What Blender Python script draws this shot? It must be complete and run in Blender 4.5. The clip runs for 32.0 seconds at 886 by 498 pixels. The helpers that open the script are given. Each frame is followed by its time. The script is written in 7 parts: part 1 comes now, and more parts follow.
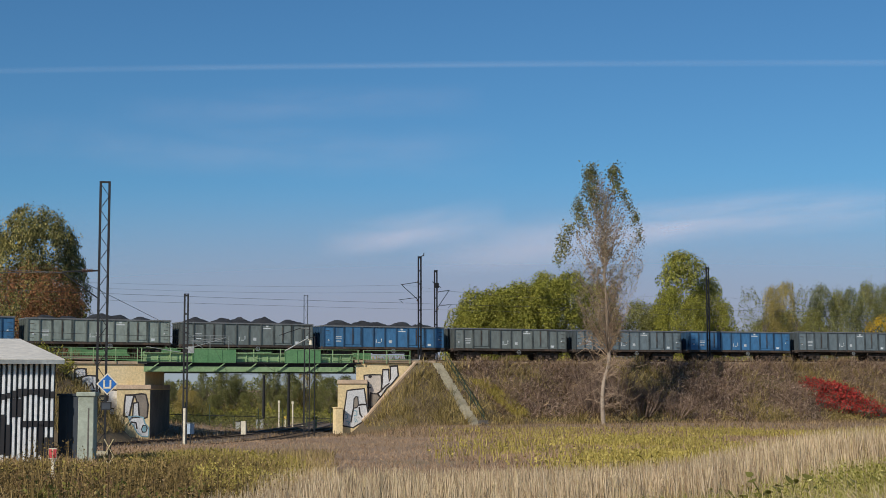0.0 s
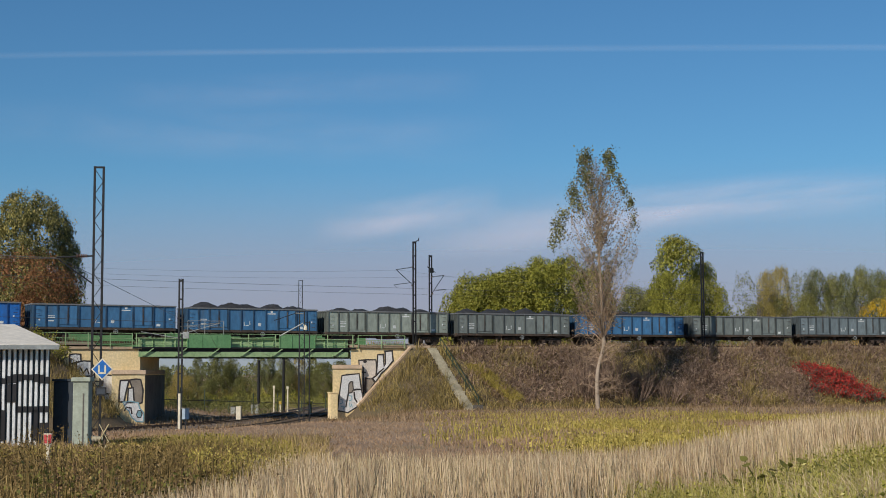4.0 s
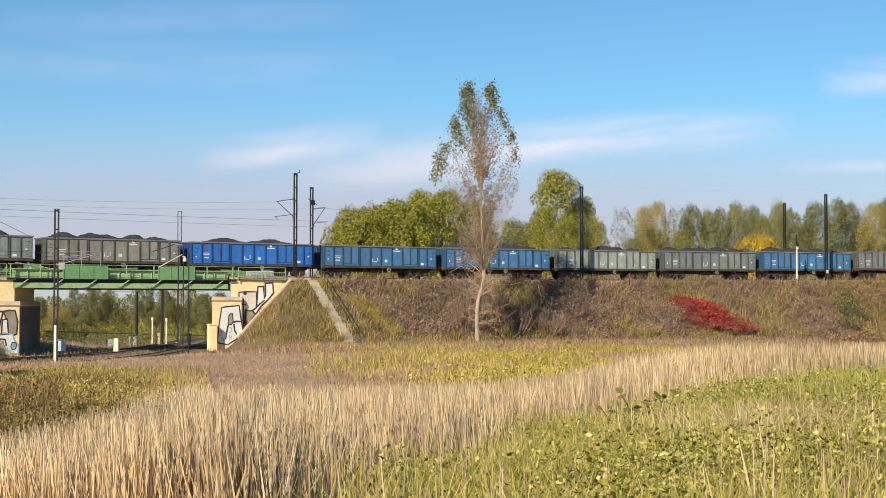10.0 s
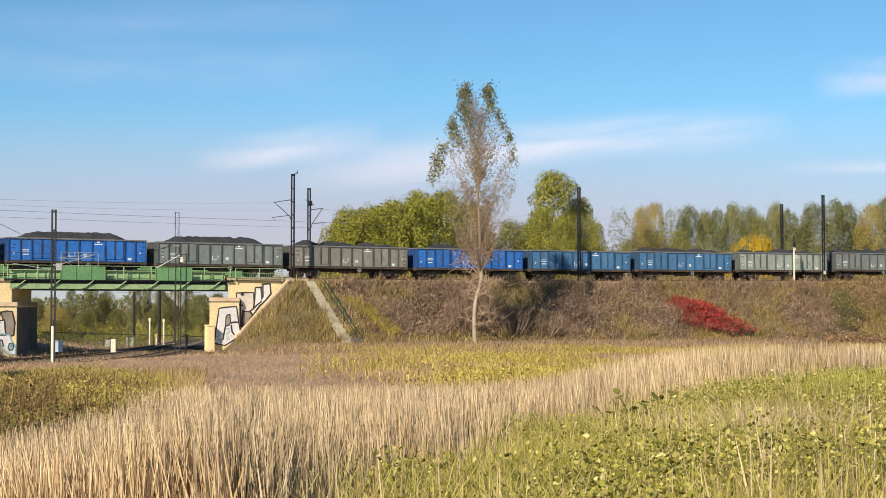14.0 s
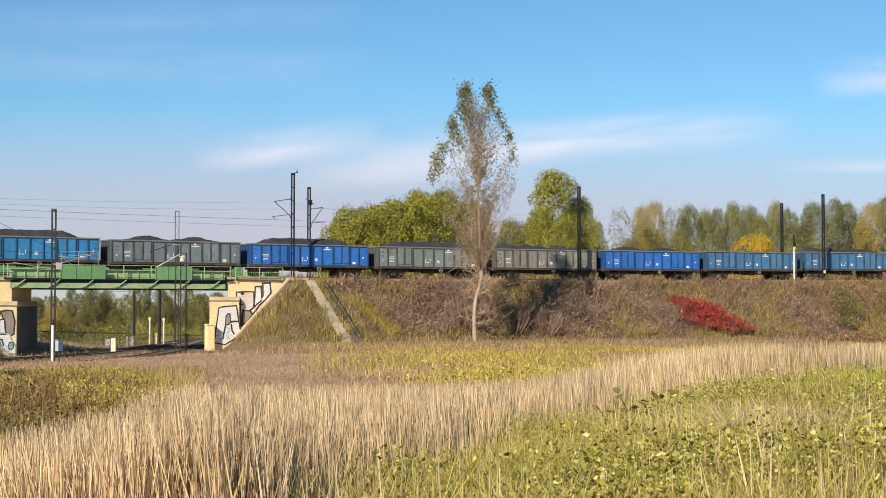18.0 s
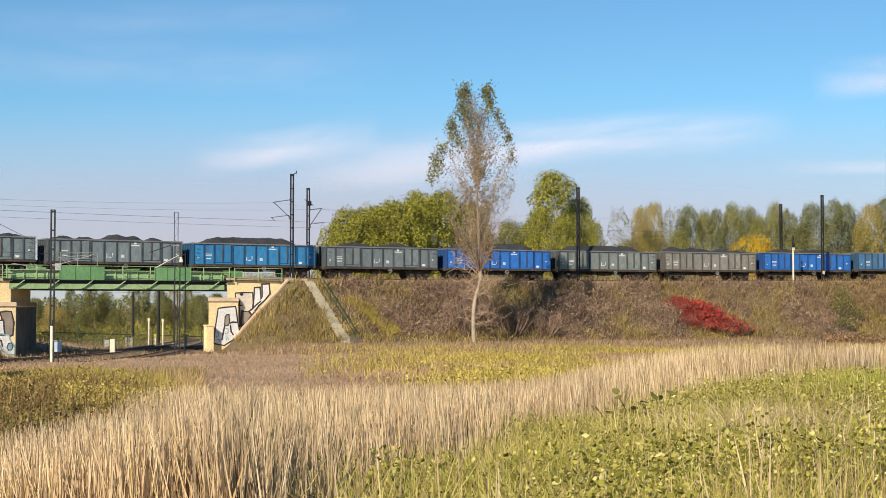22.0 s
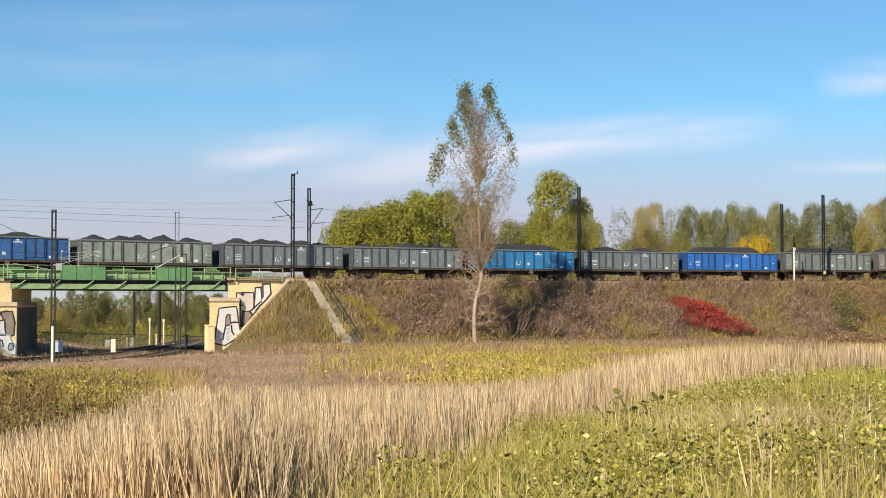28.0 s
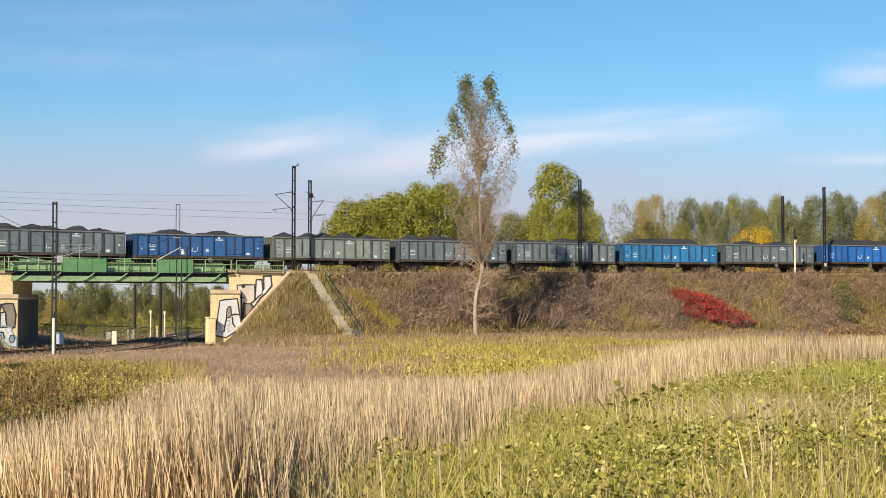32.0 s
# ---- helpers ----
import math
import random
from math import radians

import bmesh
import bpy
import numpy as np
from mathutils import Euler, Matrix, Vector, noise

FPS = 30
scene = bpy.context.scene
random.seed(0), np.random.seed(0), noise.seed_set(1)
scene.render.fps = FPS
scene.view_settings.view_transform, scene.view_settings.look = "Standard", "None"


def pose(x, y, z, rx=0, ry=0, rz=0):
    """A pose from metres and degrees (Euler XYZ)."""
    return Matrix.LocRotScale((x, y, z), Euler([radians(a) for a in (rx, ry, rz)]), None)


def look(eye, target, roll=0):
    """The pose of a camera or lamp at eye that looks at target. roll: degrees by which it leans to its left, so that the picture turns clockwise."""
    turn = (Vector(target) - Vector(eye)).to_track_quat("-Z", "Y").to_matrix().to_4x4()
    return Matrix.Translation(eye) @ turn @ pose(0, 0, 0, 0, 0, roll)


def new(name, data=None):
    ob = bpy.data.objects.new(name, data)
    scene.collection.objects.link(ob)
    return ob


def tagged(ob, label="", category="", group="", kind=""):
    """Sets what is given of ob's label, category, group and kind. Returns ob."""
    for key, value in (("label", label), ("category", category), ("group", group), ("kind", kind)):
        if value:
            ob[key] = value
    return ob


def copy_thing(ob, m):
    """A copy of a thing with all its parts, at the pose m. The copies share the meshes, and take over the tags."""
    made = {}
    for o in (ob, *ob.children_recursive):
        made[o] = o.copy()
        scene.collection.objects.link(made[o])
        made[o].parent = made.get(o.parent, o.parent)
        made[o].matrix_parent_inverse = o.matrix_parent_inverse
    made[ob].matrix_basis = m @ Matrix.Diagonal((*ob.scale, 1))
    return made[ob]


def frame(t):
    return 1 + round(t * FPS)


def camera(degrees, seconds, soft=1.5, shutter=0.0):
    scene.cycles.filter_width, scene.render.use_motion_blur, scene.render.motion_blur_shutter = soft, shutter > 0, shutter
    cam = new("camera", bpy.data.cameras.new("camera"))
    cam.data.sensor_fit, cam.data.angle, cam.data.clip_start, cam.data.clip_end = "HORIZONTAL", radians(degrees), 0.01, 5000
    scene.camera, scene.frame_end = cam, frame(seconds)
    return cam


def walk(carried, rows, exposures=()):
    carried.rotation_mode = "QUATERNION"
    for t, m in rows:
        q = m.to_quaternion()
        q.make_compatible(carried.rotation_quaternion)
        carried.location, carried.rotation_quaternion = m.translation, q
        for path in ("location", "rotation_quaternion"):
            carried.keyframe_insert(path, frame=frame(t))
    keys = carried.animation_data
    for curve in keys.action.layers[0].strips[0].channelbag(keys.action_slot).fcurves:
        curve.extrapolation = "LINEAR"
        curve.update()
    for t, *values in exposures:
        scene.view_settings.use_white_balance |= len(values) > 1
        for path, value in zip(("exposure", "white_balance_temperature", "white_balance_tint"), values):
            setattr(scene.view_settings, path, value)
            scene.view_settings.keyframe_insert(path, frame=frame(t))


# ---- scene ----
EYE = 3.6
cam = camera(33.56, 32.0, soft=0.75, shutter=0.3)

# seconds, pan to the right, tilt upwards, roll (degrees)
WALK = (
    (0, -4.897, 5.366, -0.12), (1, -4.897, 5.366, -0.12), (2, -4.897, 5.366, -0.12), (2.5, -4.897, 5.366, -0.12),
    (3.5, -4.897, 5.366, -0.12), (4.5, -4.259, 4.153, -0.24), (4.6, -4.136, 3.963, -0.21), (4.7, -3.898, 1.622, -0.17),
    (4.8, -3.618, 0.338, -0.14), (4.9, -3.131, 0.241, -0.10), (5, -2.601, 0.469, -0.07), (5.1, -0.882, 0.733, -0.03),
    (5.2, 0.489, 1.137, -0.00), (5.3, 0.489, 1.353, -0.00), (5.4, 0.400, 1.484, -0.00), (5.5, 0.377, 1.658, -0.00),
    (6, 0.051, 2.249, 0.00), (6.5, 0.085, 2.298, 0.00), (7, 0.151, 2.281, 0.00), (7.5, 0.085, 2.181, 0.00),
    (8, 0.101, 2.181, 0.00), (8.5, -0.000, 2.216, 0.00), (9, -0.000, 2.181, 0.00), (9.5, 0.033, 2.164, 0.00),
    (10, -0.067, 2.148, 0.00), (10.5, 0.066, 2.148, 0.00), (11, 0.033, 2.181, 0.00), (11.5, 0.033, 2.181, 0.00),
    (12, -0.000, 2.181, 0.00), (12.5, 0.033, 2.181, 0.00), (13, -0.000, 2.181, 0.00), (13.5, -0.000, 2.181, 0.00),
    (14, 0.033, 2.181, 0.00), (14.5, 0.033, 2.181, 0.00), (16.5, -0.000, 2.164, 0.00), (17, -0.033, 2.181, 0.00),
    (17.5, -0.034, 2.181, 0.00), (18, 0.033, 2.148, 0.00), (18.5, 0.033, 2.148, 0.00), (19, -0.000, 2.148, 0.00),
    (19.5, -0.017, 2.148, 0.00), (20, -0.000, 2.148, 0.00), (20.5, 0.033, 2.148, 0.00), (21, 0.066, 2.148, 0.00),
    (21.5, 0.033, 2.181, 0.00), (22, 0.067, 2.181, 0.00), (22.5, 0.033, 2.181, 0.00), (23, 0.033, 2.181, 0.00),
    (23.5, 0.033, 2.181, 0.00), (24, 0.067, 2.181, 0.00), (24.5, 0.067, 2.181, 0.00), (25, 0.067, 2.181, 0.00),
    (25.5, 0.067, 2.181, 0.00), (27.5, 0.033, 2.181, 0.00), (28, 0.033, 2.181, 0.00), (28.5, 0.033, 2.181, 0.00),
    (29, 0.033, 2.181, 0.00), (29.5, 0.033, 2.181, 0.00), (30, -0.000, 2.148, 0.00), (30.5, 0.033, 2.148, 0.00),
    (31, 0.033, 2.011, 0.00), (31.5, -0.034, 1.978, 0.00), (32, -0.000, 1.876, 0.00),
)

# seconds, stops, white balance
EXPOSURES = ((0, -0.30, 6150, 9), (4.5, -0.26, 6350, 9), (5.0, -0.18, 6750, 9), (6.0, -0.12, 6750, 9), (7.0, -0.12, 6800, 9), (8.5, 0.42, 7000, 10), (9.5, 0.45, 7000, 10), (32.0, 0.45, 7000, 10))

walk(cam, [(t, pose(0, 0, EYE, 90 + tilt, 0, -pan) @ pose(0, 0, 0, 0, 0, roll)) for t, pan, tilt, roll in WALK], EXPOSURES)

# ---- light: clear autumn sky, sun behind the camera to the left ----
SUN_TO = Vector((-0.37, -0.76, 0.53)).normalized()
world = bpy.data.worlds.new("world")
scene.world = world
world.use_nodes = True
wn = world.node_tree
sky = wn.nodes.new("ShaderNodeTexSky")
sky.sky_type, sky.sun_disc = "NISHITA", False
sky.sun_elevation = math.asin(SUN_TO.z)
sky.sun_rotation = math.atan2(SUN_TO.x, SUN_TO.y)
sky.air_density, sky.dust_density, sky.ozone_density = 1.0, 0.1, 5.0
wn.nodes["Background"].inputs["Strength"].default_value = 0.084
tint = wn.nodes.new("ShaderNodeMix")
tint.data_type, tint.blend_type = "RGBA", "MULTIPLY"
tint.inputs[0].default_value, tint.inputs[7].default_value = 1.0, (0.65, 0.965, 1.085, 1)
wn.links.new(sky.outputs["Color"], tint.inputs[6])
wn.links.new(tint.outputs[2], wn.nodes["Background"].inputs["Color"])
sun = new("sun", bpy.data.lights.new("sun", "SUN"))
sun.data.energy, sun.data.angle, sun.data.color = 5.0, radians(0.5), (1.0, 0.915, 0.79)
sun.matrix_world = look(SUN_TO * 500, (0, 0, 0))


# ---- materials ----
def ramp_between(nt, fac, stops):
    r = nt.nodes.new("ShaderNodeValToRGB")
    while len(r.color_ramp.elements) < len(stops):
        r.color_ramp.elements.new(0.5)
    for e, (p, c) in zip(r.color_ramp.elements, stops):
        e.position, e.color = p, (*c, 1)
    nt.links.new(fac, r.inputs["Fac"])
    return r.outputs["Color"]


def noise_node(nt, scale, detail=4.0, rough=0.55, space="Object", stretch=None):
    tc = nt.nodes.new("ShaderNodeTexCoord")
    n = nt.nodes.new("ShaderNodeTexNoise")
    n.inputs["Scale"].default_value, n.inputs["Detail"].default_value, n.inputs["Roughness"].default_value = scale, detail, rough
    src = tc.outputs[space]
    if stretch:
        mp = nt.nodes.new("ShaderNodeMapping")
        mp.inputs["Scale"].default_value = stretch
        nt.links.new(src, mp.inputs["Vector"])
        src = mp.outputs["Vector"]
    nt.links.new(src, n.inputs["Vector"])
    return n.outputs["Fac"]


def mixed(nt, fac, a, b, blend="MIX"):
    m = nt.nodes.new("ShaderNodeMix")
    m.data_type, m.blend_type = "RGBA", blend
    for sock, v in ((m.inputs[0], fac), (m.inputs[6], a), (m.inputs[7], b)):
        if isinstance(v, (int, float)):
            sock.default_value = v
        elif isinstance(v, tuple):
            sock.default_value = (*v, 1)
        else:
            nt.links.new(v, sock)
    return m.outputs[2]


def surface(name, stops, big=0.4, fine=6.0, rough=0.8, metal=0.0, bump=0.3, depth=0.02, dirt=None, dirt_scale=1.5, dirt_from=0.5, stretch=None, space="Object", random_mix=0.0):
    """A worn surface: a colour ramp over coarse noise, finer grain, stains and bump."""
    m = bpy.data.materials.new(name)
    m.use_nodes = True
    nt = m.node_tree
    p = nt.nodes["Principled BSDF"]
    p.inputs["Roughness"].default_value, p.inputs["Metallic"].default_value = rough, metal
    coarse = noise_node(nt, big, 5.0, 0.6, space, stretch)
    grain = noise_node(nt, fine, 6.0, 0.65, space, stretch)
    col = ramp_between(nt, coarse, stops)
    g = ramp_between(nt, grain, ((0.25, (0.72, 0.72, 0.72)), (0.75, (1.2, 1.2, 1.2))))
    col = mixed(nt, 1.0, col, g, "MULTIPLY")
    if random_mix:
        oi = nt.nodes.new("ShaderNodeObjectInfo")
        v = ramp_between(nt, oi.outputs["Random"], ((0.0, (1 - random_mix,) * 3), (1.0, (1 + random_mix,) * 3)))
        col = mixed(nt, 1.0, col, v, "MULTIPLY")
    if dirt:
        dn = noise_node(nt, dirt_scale, 7.0, 0.7, space, stretch)
        f = ramp_between(nt, dn, ((dirt_from, (0, 0, 0)), (min(dirt_from + 0.18, 1.0), (1, 1, 1))))
        col = mixed(nt, f, col, dirt)
    nt.links.new(col, p.inputs["Base Color"])
    if bump:
        b = nt.nodes.new("ShaderNodeBump")
        b.inputs["Strength"].default_value, b.inputs["Distance"].default_value = bump, depth
        nt.links.new(grain, b.inputs["Height"])
        nt.links.new(b.outputs["Normal"], p.inputs["Normal"])
    return m


def foliage(name, stops, rough=0.7, through_light=0.25, patch=0.25):
    """Leaves and stalks: every island takes its own shade, with slow patches across the plant."""
    m = bpy.data.materials.new(name)
    m.use_nodes = True
    nt = m.node_tree
    p = nt.nodes["Principled BSDF"]
    p.inputs["Roughness"].default_value = rough
    p.inputs["Specular IOR Level"].default_value = 0.25
    geo = nt.nodes.new("ShaderNodeNewGeometry")
    col = ramp_between(nt, geo.outputs["Random Per Island"], stops)
    n = noise_node(nt, patch, 3.0, 0.6)
    v = ramp_between(nt, n, ((0.3, (0.7, 0.7, 0.7)), (0.7, (1.25, 1.25, 1.2))))
    col = mixed(nt, 1.0, col, v, "MULTIPLY")
    nt.links.new(col, p.inputs["Base Color"])
    tr = nt.nodes.new("ShaderNodeBsdfTranslucent")
    nt.links.new(col, tr.inputs["Color"])
    mx = nt.nodes.new("ShaderNodeMixShader")
    mx.inputs[0].default_value = through_light
    nt.links.new(p.outputs[0], mx.inputs[1])
    nt.links.new(tr.outputs[0], mx.inputs[2])
    nt.links.new(mx.outputs[0], nt.nodes["Material Output"].inputs["Surface"])
    return m


def even(c, d=0.25):
    return ((0.3, tuple(v * (1 - d) for v in c)), (0.7, tuple(v * (1 + d) for v in c)))


GROUND = surface("dry_soil_and_turf", ((0.25, (0.24, 0.155, 0.09)), (0.5, (0.34, 0.225, 0.135)), (0.75, (0.26, 0.19, 0.09))), 0.12, 9, 0.95, bump=0.3, depth=0.03)
BANK = surface("embankment_soil", ((0.25, (0.09, 0.062, 0.034)), (0.5, (0.135, 0.095, 0.052)), (0.75, (0.12, 0.10, 0.043))), 0.3, 5, 0.95, bump=0.8, depth=0.1)
BALLAST = surface("rusty_track_ballast", ((0.3, (0.17, 0.12, 0.085)), (0.7, (0.28, 0.21, 0.155))), 0.6, 12, 0.95, bump=0.9, depth=0.08)
PALE_BOARD = surface("pale_yellow_board_paint", even((0.60, 0.48, 0.26), 0.15), 1.5, 8, 0.7, bump=0.15)
TROUGH = surface("grey_concrete_trough", even((0.24, 0.23, 0.20), 0.2), 1.0, 7, 0.9)
RAIL_STEEL = surface("brown_rusty_rail", even((0.09, 0.05, 0.03)), 1.0, 9, 0.6, 0.5, 0.2, 0.005)
SLEEPER = surface("dark_sleeper_wood", even((0.09, 0.065, 0.045)), 1.0, 7, 0.9)
PLASTER = surface("ochre_plaster", ((0.25, (0.80, 0.59, 0.29)), (0.55, (0.86, 0.67, 0.37)), (0.8, (0.88, 0.71, 0.44))), 0.5, 5, 0.9, bump=0.2, dirt=(0.58, 0.43, 0.26), dirt_scale=0.8, dirt_from=0.64)
CAPSTONE = surface("weathered_coping", even((0.50, 0.36, 0.24), 0.2), 0.8, 6, 0.9, dirt=(0.25, 0.17, 0.11), dirt_from=0.58)
DARK_CONCRETE = surface("dark_mottled_concrete", even((0.13, 0.115, 0.10), 0.35), 0.6, 5, 0.9, dirt=(0.05, 0.045, 0.04), dirt_from=0.55)
PAINT_WHITE = surface("white_wall_paint", even((0.74, 0.72, 0.70), 0.08), 1.0, 7, 0.75, bump=0.15)
PAINT_BLACK = surface("black_wall_paint", even((0.02, 0.018, 0.02), 0.3), 1.0, 7, 0.7, bump=0.15)
PAINT_INK = surface("thin_dark_spray_paint", even((0.045, 0.036, 0.035), 0.3), 2.0, 7, 0.75, bump=0.1)
PAINT_CREAM = surface("cream_wall_paint", even((0.72, 0.62, 0.52), 0.1), 1.0, 7, 0.75, bump=0.15, dirt=(0.55, 0.43, 0.3), dirt_from=0.58)
PAINT_TAUPE = surface("grey_brown_wall_paint", even((0.30, 0.25, 0.20), 0.2), 1.0, 7, 0.75, bump=0.15)
PAINT_TEAL = surface("pale_blue_wall_paint", even((0.25, 0.42, 0.48), 0.3), 1.5, 7, 0.7, bump=0.15)
GREEN_STEEL = surface("green_bridge_paint", ((0.3, (0.10, 0.24, 0.10)), (0.7, (0.16, 0.32, 0.14))), 0.7, 6, 0.55, bump=0.12, dirt=(0.13, 0.14, 0.08), dirt_from=0.62)
PALE_GREEN_STEEL = surface("faded_green_bridge_paint", ((0.3, (0.24, 0.36, 0.17)), (0.7, (0.34, 0.46, 0.24))), 0.7, 6, 0.55, bump=0.12, dirt=(0.16, 0.14, 0.08), dirt_from=0.6)
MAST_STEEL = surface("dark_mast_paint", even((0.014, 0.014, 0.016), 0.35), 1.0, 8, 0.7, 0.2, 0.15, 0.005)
GREY_STEEL = surface("galvanised_steel", even((0.33, 0.34, 0.33)), 1.0, 8, 0.55, 0.4, 0.15, 0.005)
WIRE = surface("copper_wire", even((0.10, 0.095, 0.09)), 1.0, 8, 0.6, 0.4, 0)
PORCELAIN = surface("brown_porcelain", even((0.10, 0.05, 0.03)), 2.0, 8, 0.3, 0, 0)
WHITE_POST = surface("white_post_paint", even((0.64, 0.57, 0.43), 0.14), 1.2, 8, 0.7, bump=0.2, dirt=(0.35, 0.31, 0.24), dirt_from=0.6)
STAIR_CONCRETE = surface("pale_stair_concrete", even((0.40, 0.35, 0.25), 0.25), 0.9, 6, 0.9, dirt=(0.2, 0.19, 0.10), dirt_from=0.55)
GREEN_RAILING = surface("dark_green_railing", even((0.03, 0.05, 0.025)), 1.0, 6, 0.6)
COAL = surface("black_coal", even((0.03, 0.029, 0.03), 0.5), 1.5, 5, 0.75, bump=1.0, depth=0.12)
CHASSIS = surface("grimy_chassis_steel", even((0.06, 0.045, 0.036), 0.35), 1.0, 7, 0.8, 0.1, 0.3, dirt=(0.16, 0.095, 0.06), dirt_from=0.52)
WHEEL_STEEL = surface("worn_wheel_steel", even((0.11, 0.08, 0.06)), 2.0, 9, 0.6, 0.5, 0.1)
MARKING = surface("faded_white_marking", even((0.62, 0.64, 0.64), 0.15), 2.0, 9, 0.7, 0, 0.1)


def wagon_paint(name, c):
    d = tuple(0.45 * v + 0.04 for v in c)
    return surface(name, even(c, 0.12), 0.35, 4, 0.6, bump=0.12, dirt=d, dirt_scale=1.3, dirt_from=0.54, stretch=(1, 1, 0.35), random_mix=0.10)


def rib_shade_paint(name, c):
    """Same paint on ribs and ends, darkened for shade, worn to primer and soot."""
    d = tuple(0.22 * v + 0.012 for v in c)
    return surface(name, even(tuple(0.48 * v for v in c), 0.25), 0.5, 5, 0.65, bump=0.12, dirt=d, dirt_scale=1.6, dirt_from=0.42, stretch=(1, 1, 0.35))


COLOURS = {
    "bright blue": (0.018, 0.135, 0.45),
    "blue": (0.055, 0.165, 0.32),
    "azure blue": (0.025, 0.19, 0.41),
    "dark blue": (0.03, 0.115, 0.30),
    "blue-grey": (0.15, 0.185, 0.20),
    "grey": (0.18, 0.205, 0.195),
    "pale grey-green": (0.25, 0.285, 0.25),
    "brownish grey": (0.22, 0.21, 0.18),
}
PAINTS = {k: wagon_paint(k.replace(" ", "_").replace("-", "_") + "_wagon_paint", c) for k, c in COLOURS.items()}
RIM_STEEL = surface("worn_grey_rim", even((0.16, 0.165, 0.17), 0.2), 0.6, 6, 0.7, bump=0.12, dirt=(0.07, 0.065, 0.06), dirt_from=0.56)
RIB_SHADE_PAINTS = {k: rib_shade_paint(k.replace(" ", "_").replace("-", "_") + "_rib_shade_paint", c) for k, c in COLOURS.items()}
TWIG_BROWN = surface("brown_twig_bark", ((0.3, (0.22, 0.145, 0.09)), (0.7, (0.42, 0.30, 0.20))), 1.0, 6, 0.9, bump=0.2)
SHRUB_TWIG = surface("dark_shrub_bark", ((0.3, (0.13, 0.082, 0.058)), (0.7, (0.28, 0.19, 0.135))), 1.0, 6, 0.9, bump=0.2)
SHED_WHITE = surface("white_sheet_metal", even((0.80, 0.80, 0.79), 0.08), 0.8, 8, 0.5, 0.2, 0.15, 0.01, dirt=(0.35, 0.33, 0.3), dirt_from=0.6)
SHED_ROOF = surface("sunlit_roof_sheet", even((0.74, 0.67, 0.56), 0.08), 0.6, 6, 0.6, bump=0.15, dirt=(0.45, 0.42, 0.37), dirt_from=0.62)
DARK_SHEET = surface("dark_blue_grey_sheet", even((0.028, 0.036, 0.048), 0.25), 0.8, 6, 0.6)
GREY_BOX = surface("pale_grey_green_post", even((0.36, 0.385, 0.31), 0.2), 1.0, 7, 0.8, dirt=(0.2, 0.21, 0.15), dirt_from=0.52)
SIGN_BLUE = surface("blue_sign_enamel", even((0.02, 0.13, 0.42), 0.1), 2.0, 9, 0.35, 0, 0)
SIGN_RED = surface("red_sign_paint", even((0.5, 0.05, 0.05), 0.2), 2.0, 9, 0.5, 0, 0)
SIGN_YELLOW = surface("yellow_sign_paint", even((0.65, 0.42, 0.05), 0.1), 2.0, 9, 0.5, 0, 0)
BARK = surface("grey_brown_bark", ((0.3, (0.11, 0.085, 0.06)), (0.7, (0.19, 0.15, 0.11))), 1.2, 7, 0.95, bump=0.7, depth=0.04, stretch=(1, 1, 0.3))
PALE_BARK = surface("pale_poplar_bark", ((0.3, (0.26, 0.20, 0.145)), (0.7, (0.42, 0.335, 0.25))), 1.0, 7, 0.9, bump=0.5, depth=0.03, dirt=(0.22, 0.17, 0.13), dirt_from=0.6)

REED = foliage("straw_reed", ((0.0, (0.26, 0.175, 0.10)), (0.3, (0.48, 0.335, 0.20)), (0.7, (0.72, 0.56, 0.375)), (1.0, (0.56, 0.43, 0.22))), 0.7, 0.2, 0.3)
OLIVE_GRASS = foliage("olive_grass", ((0.0, (0.22, 0.15, 0.05)), (0.5, (0.38, 0.28, 0.11)), (1.0, (0.52, 0.37, 0.18))), 0.75, 0.2, 0.2)
FRESH_GRASS = foliage("fresh_green_grass", ((0.0, (0.18, 0.19, 0.02)), (0.5, (0.36, 0.37, 0.05)), (1.0, (0.54, 0.48, 0.14))), 0.6, 0.25, 0.4)
GREEN_GRASS = foliage("yellow_green_grass", ((0.0, (0.22, 0.20, 0.035)), (0.5, (0.43, 0.38, 0.085)), (1.0, (0.60, 0.50, 0.21))), 0.65, 0.25, 0.5)
DARK_OLIVE = foliage("dark_olive_weeds", ((0.0, (0.08, 0.055, 0.02)), (0.5, (0.22, 0.15, 0.05)), (1.0, (0.40, 0.27, 0.11))), 0.75, 0.2, 0.5)
PINK_GRASS = foliage("pinkish_dry_grass", ((0.0, (0.24, 0.15, 0.09)), (0.5, (0.38, 0.25, 0.155)), (1.0, (0.46, 0.32, 0.20))), 0.8, 0.15, 0.1)
WEED = foliage("light_green_weed_leaves", ((0.0, (0.09, 0.09, 0.012)), (0.3, (0.27, 0.25, 0.04)), (0.75, (0.48, 0.42, 0.10)), (1.0, (0.66, 0.58, 0.25))), 0.6, 0.25, 0.8)
DARK_WEED = foliage("dark_weed_leaves", ((0.0, (0.09, 0.095, 0.02)), (1.0, (0.24, 0.22, 0.05))), 0.6, 0.2, 0.5)
GOLDENROD = foliage("yellow_green_weeds", ((0.0, (0.24, 0.19, 0.04)), (0.5, (0.42, 0.335, 0.075)), (1.0, (0.56, 0.43, 0.13))), 0.7, 0.2, 0.12)
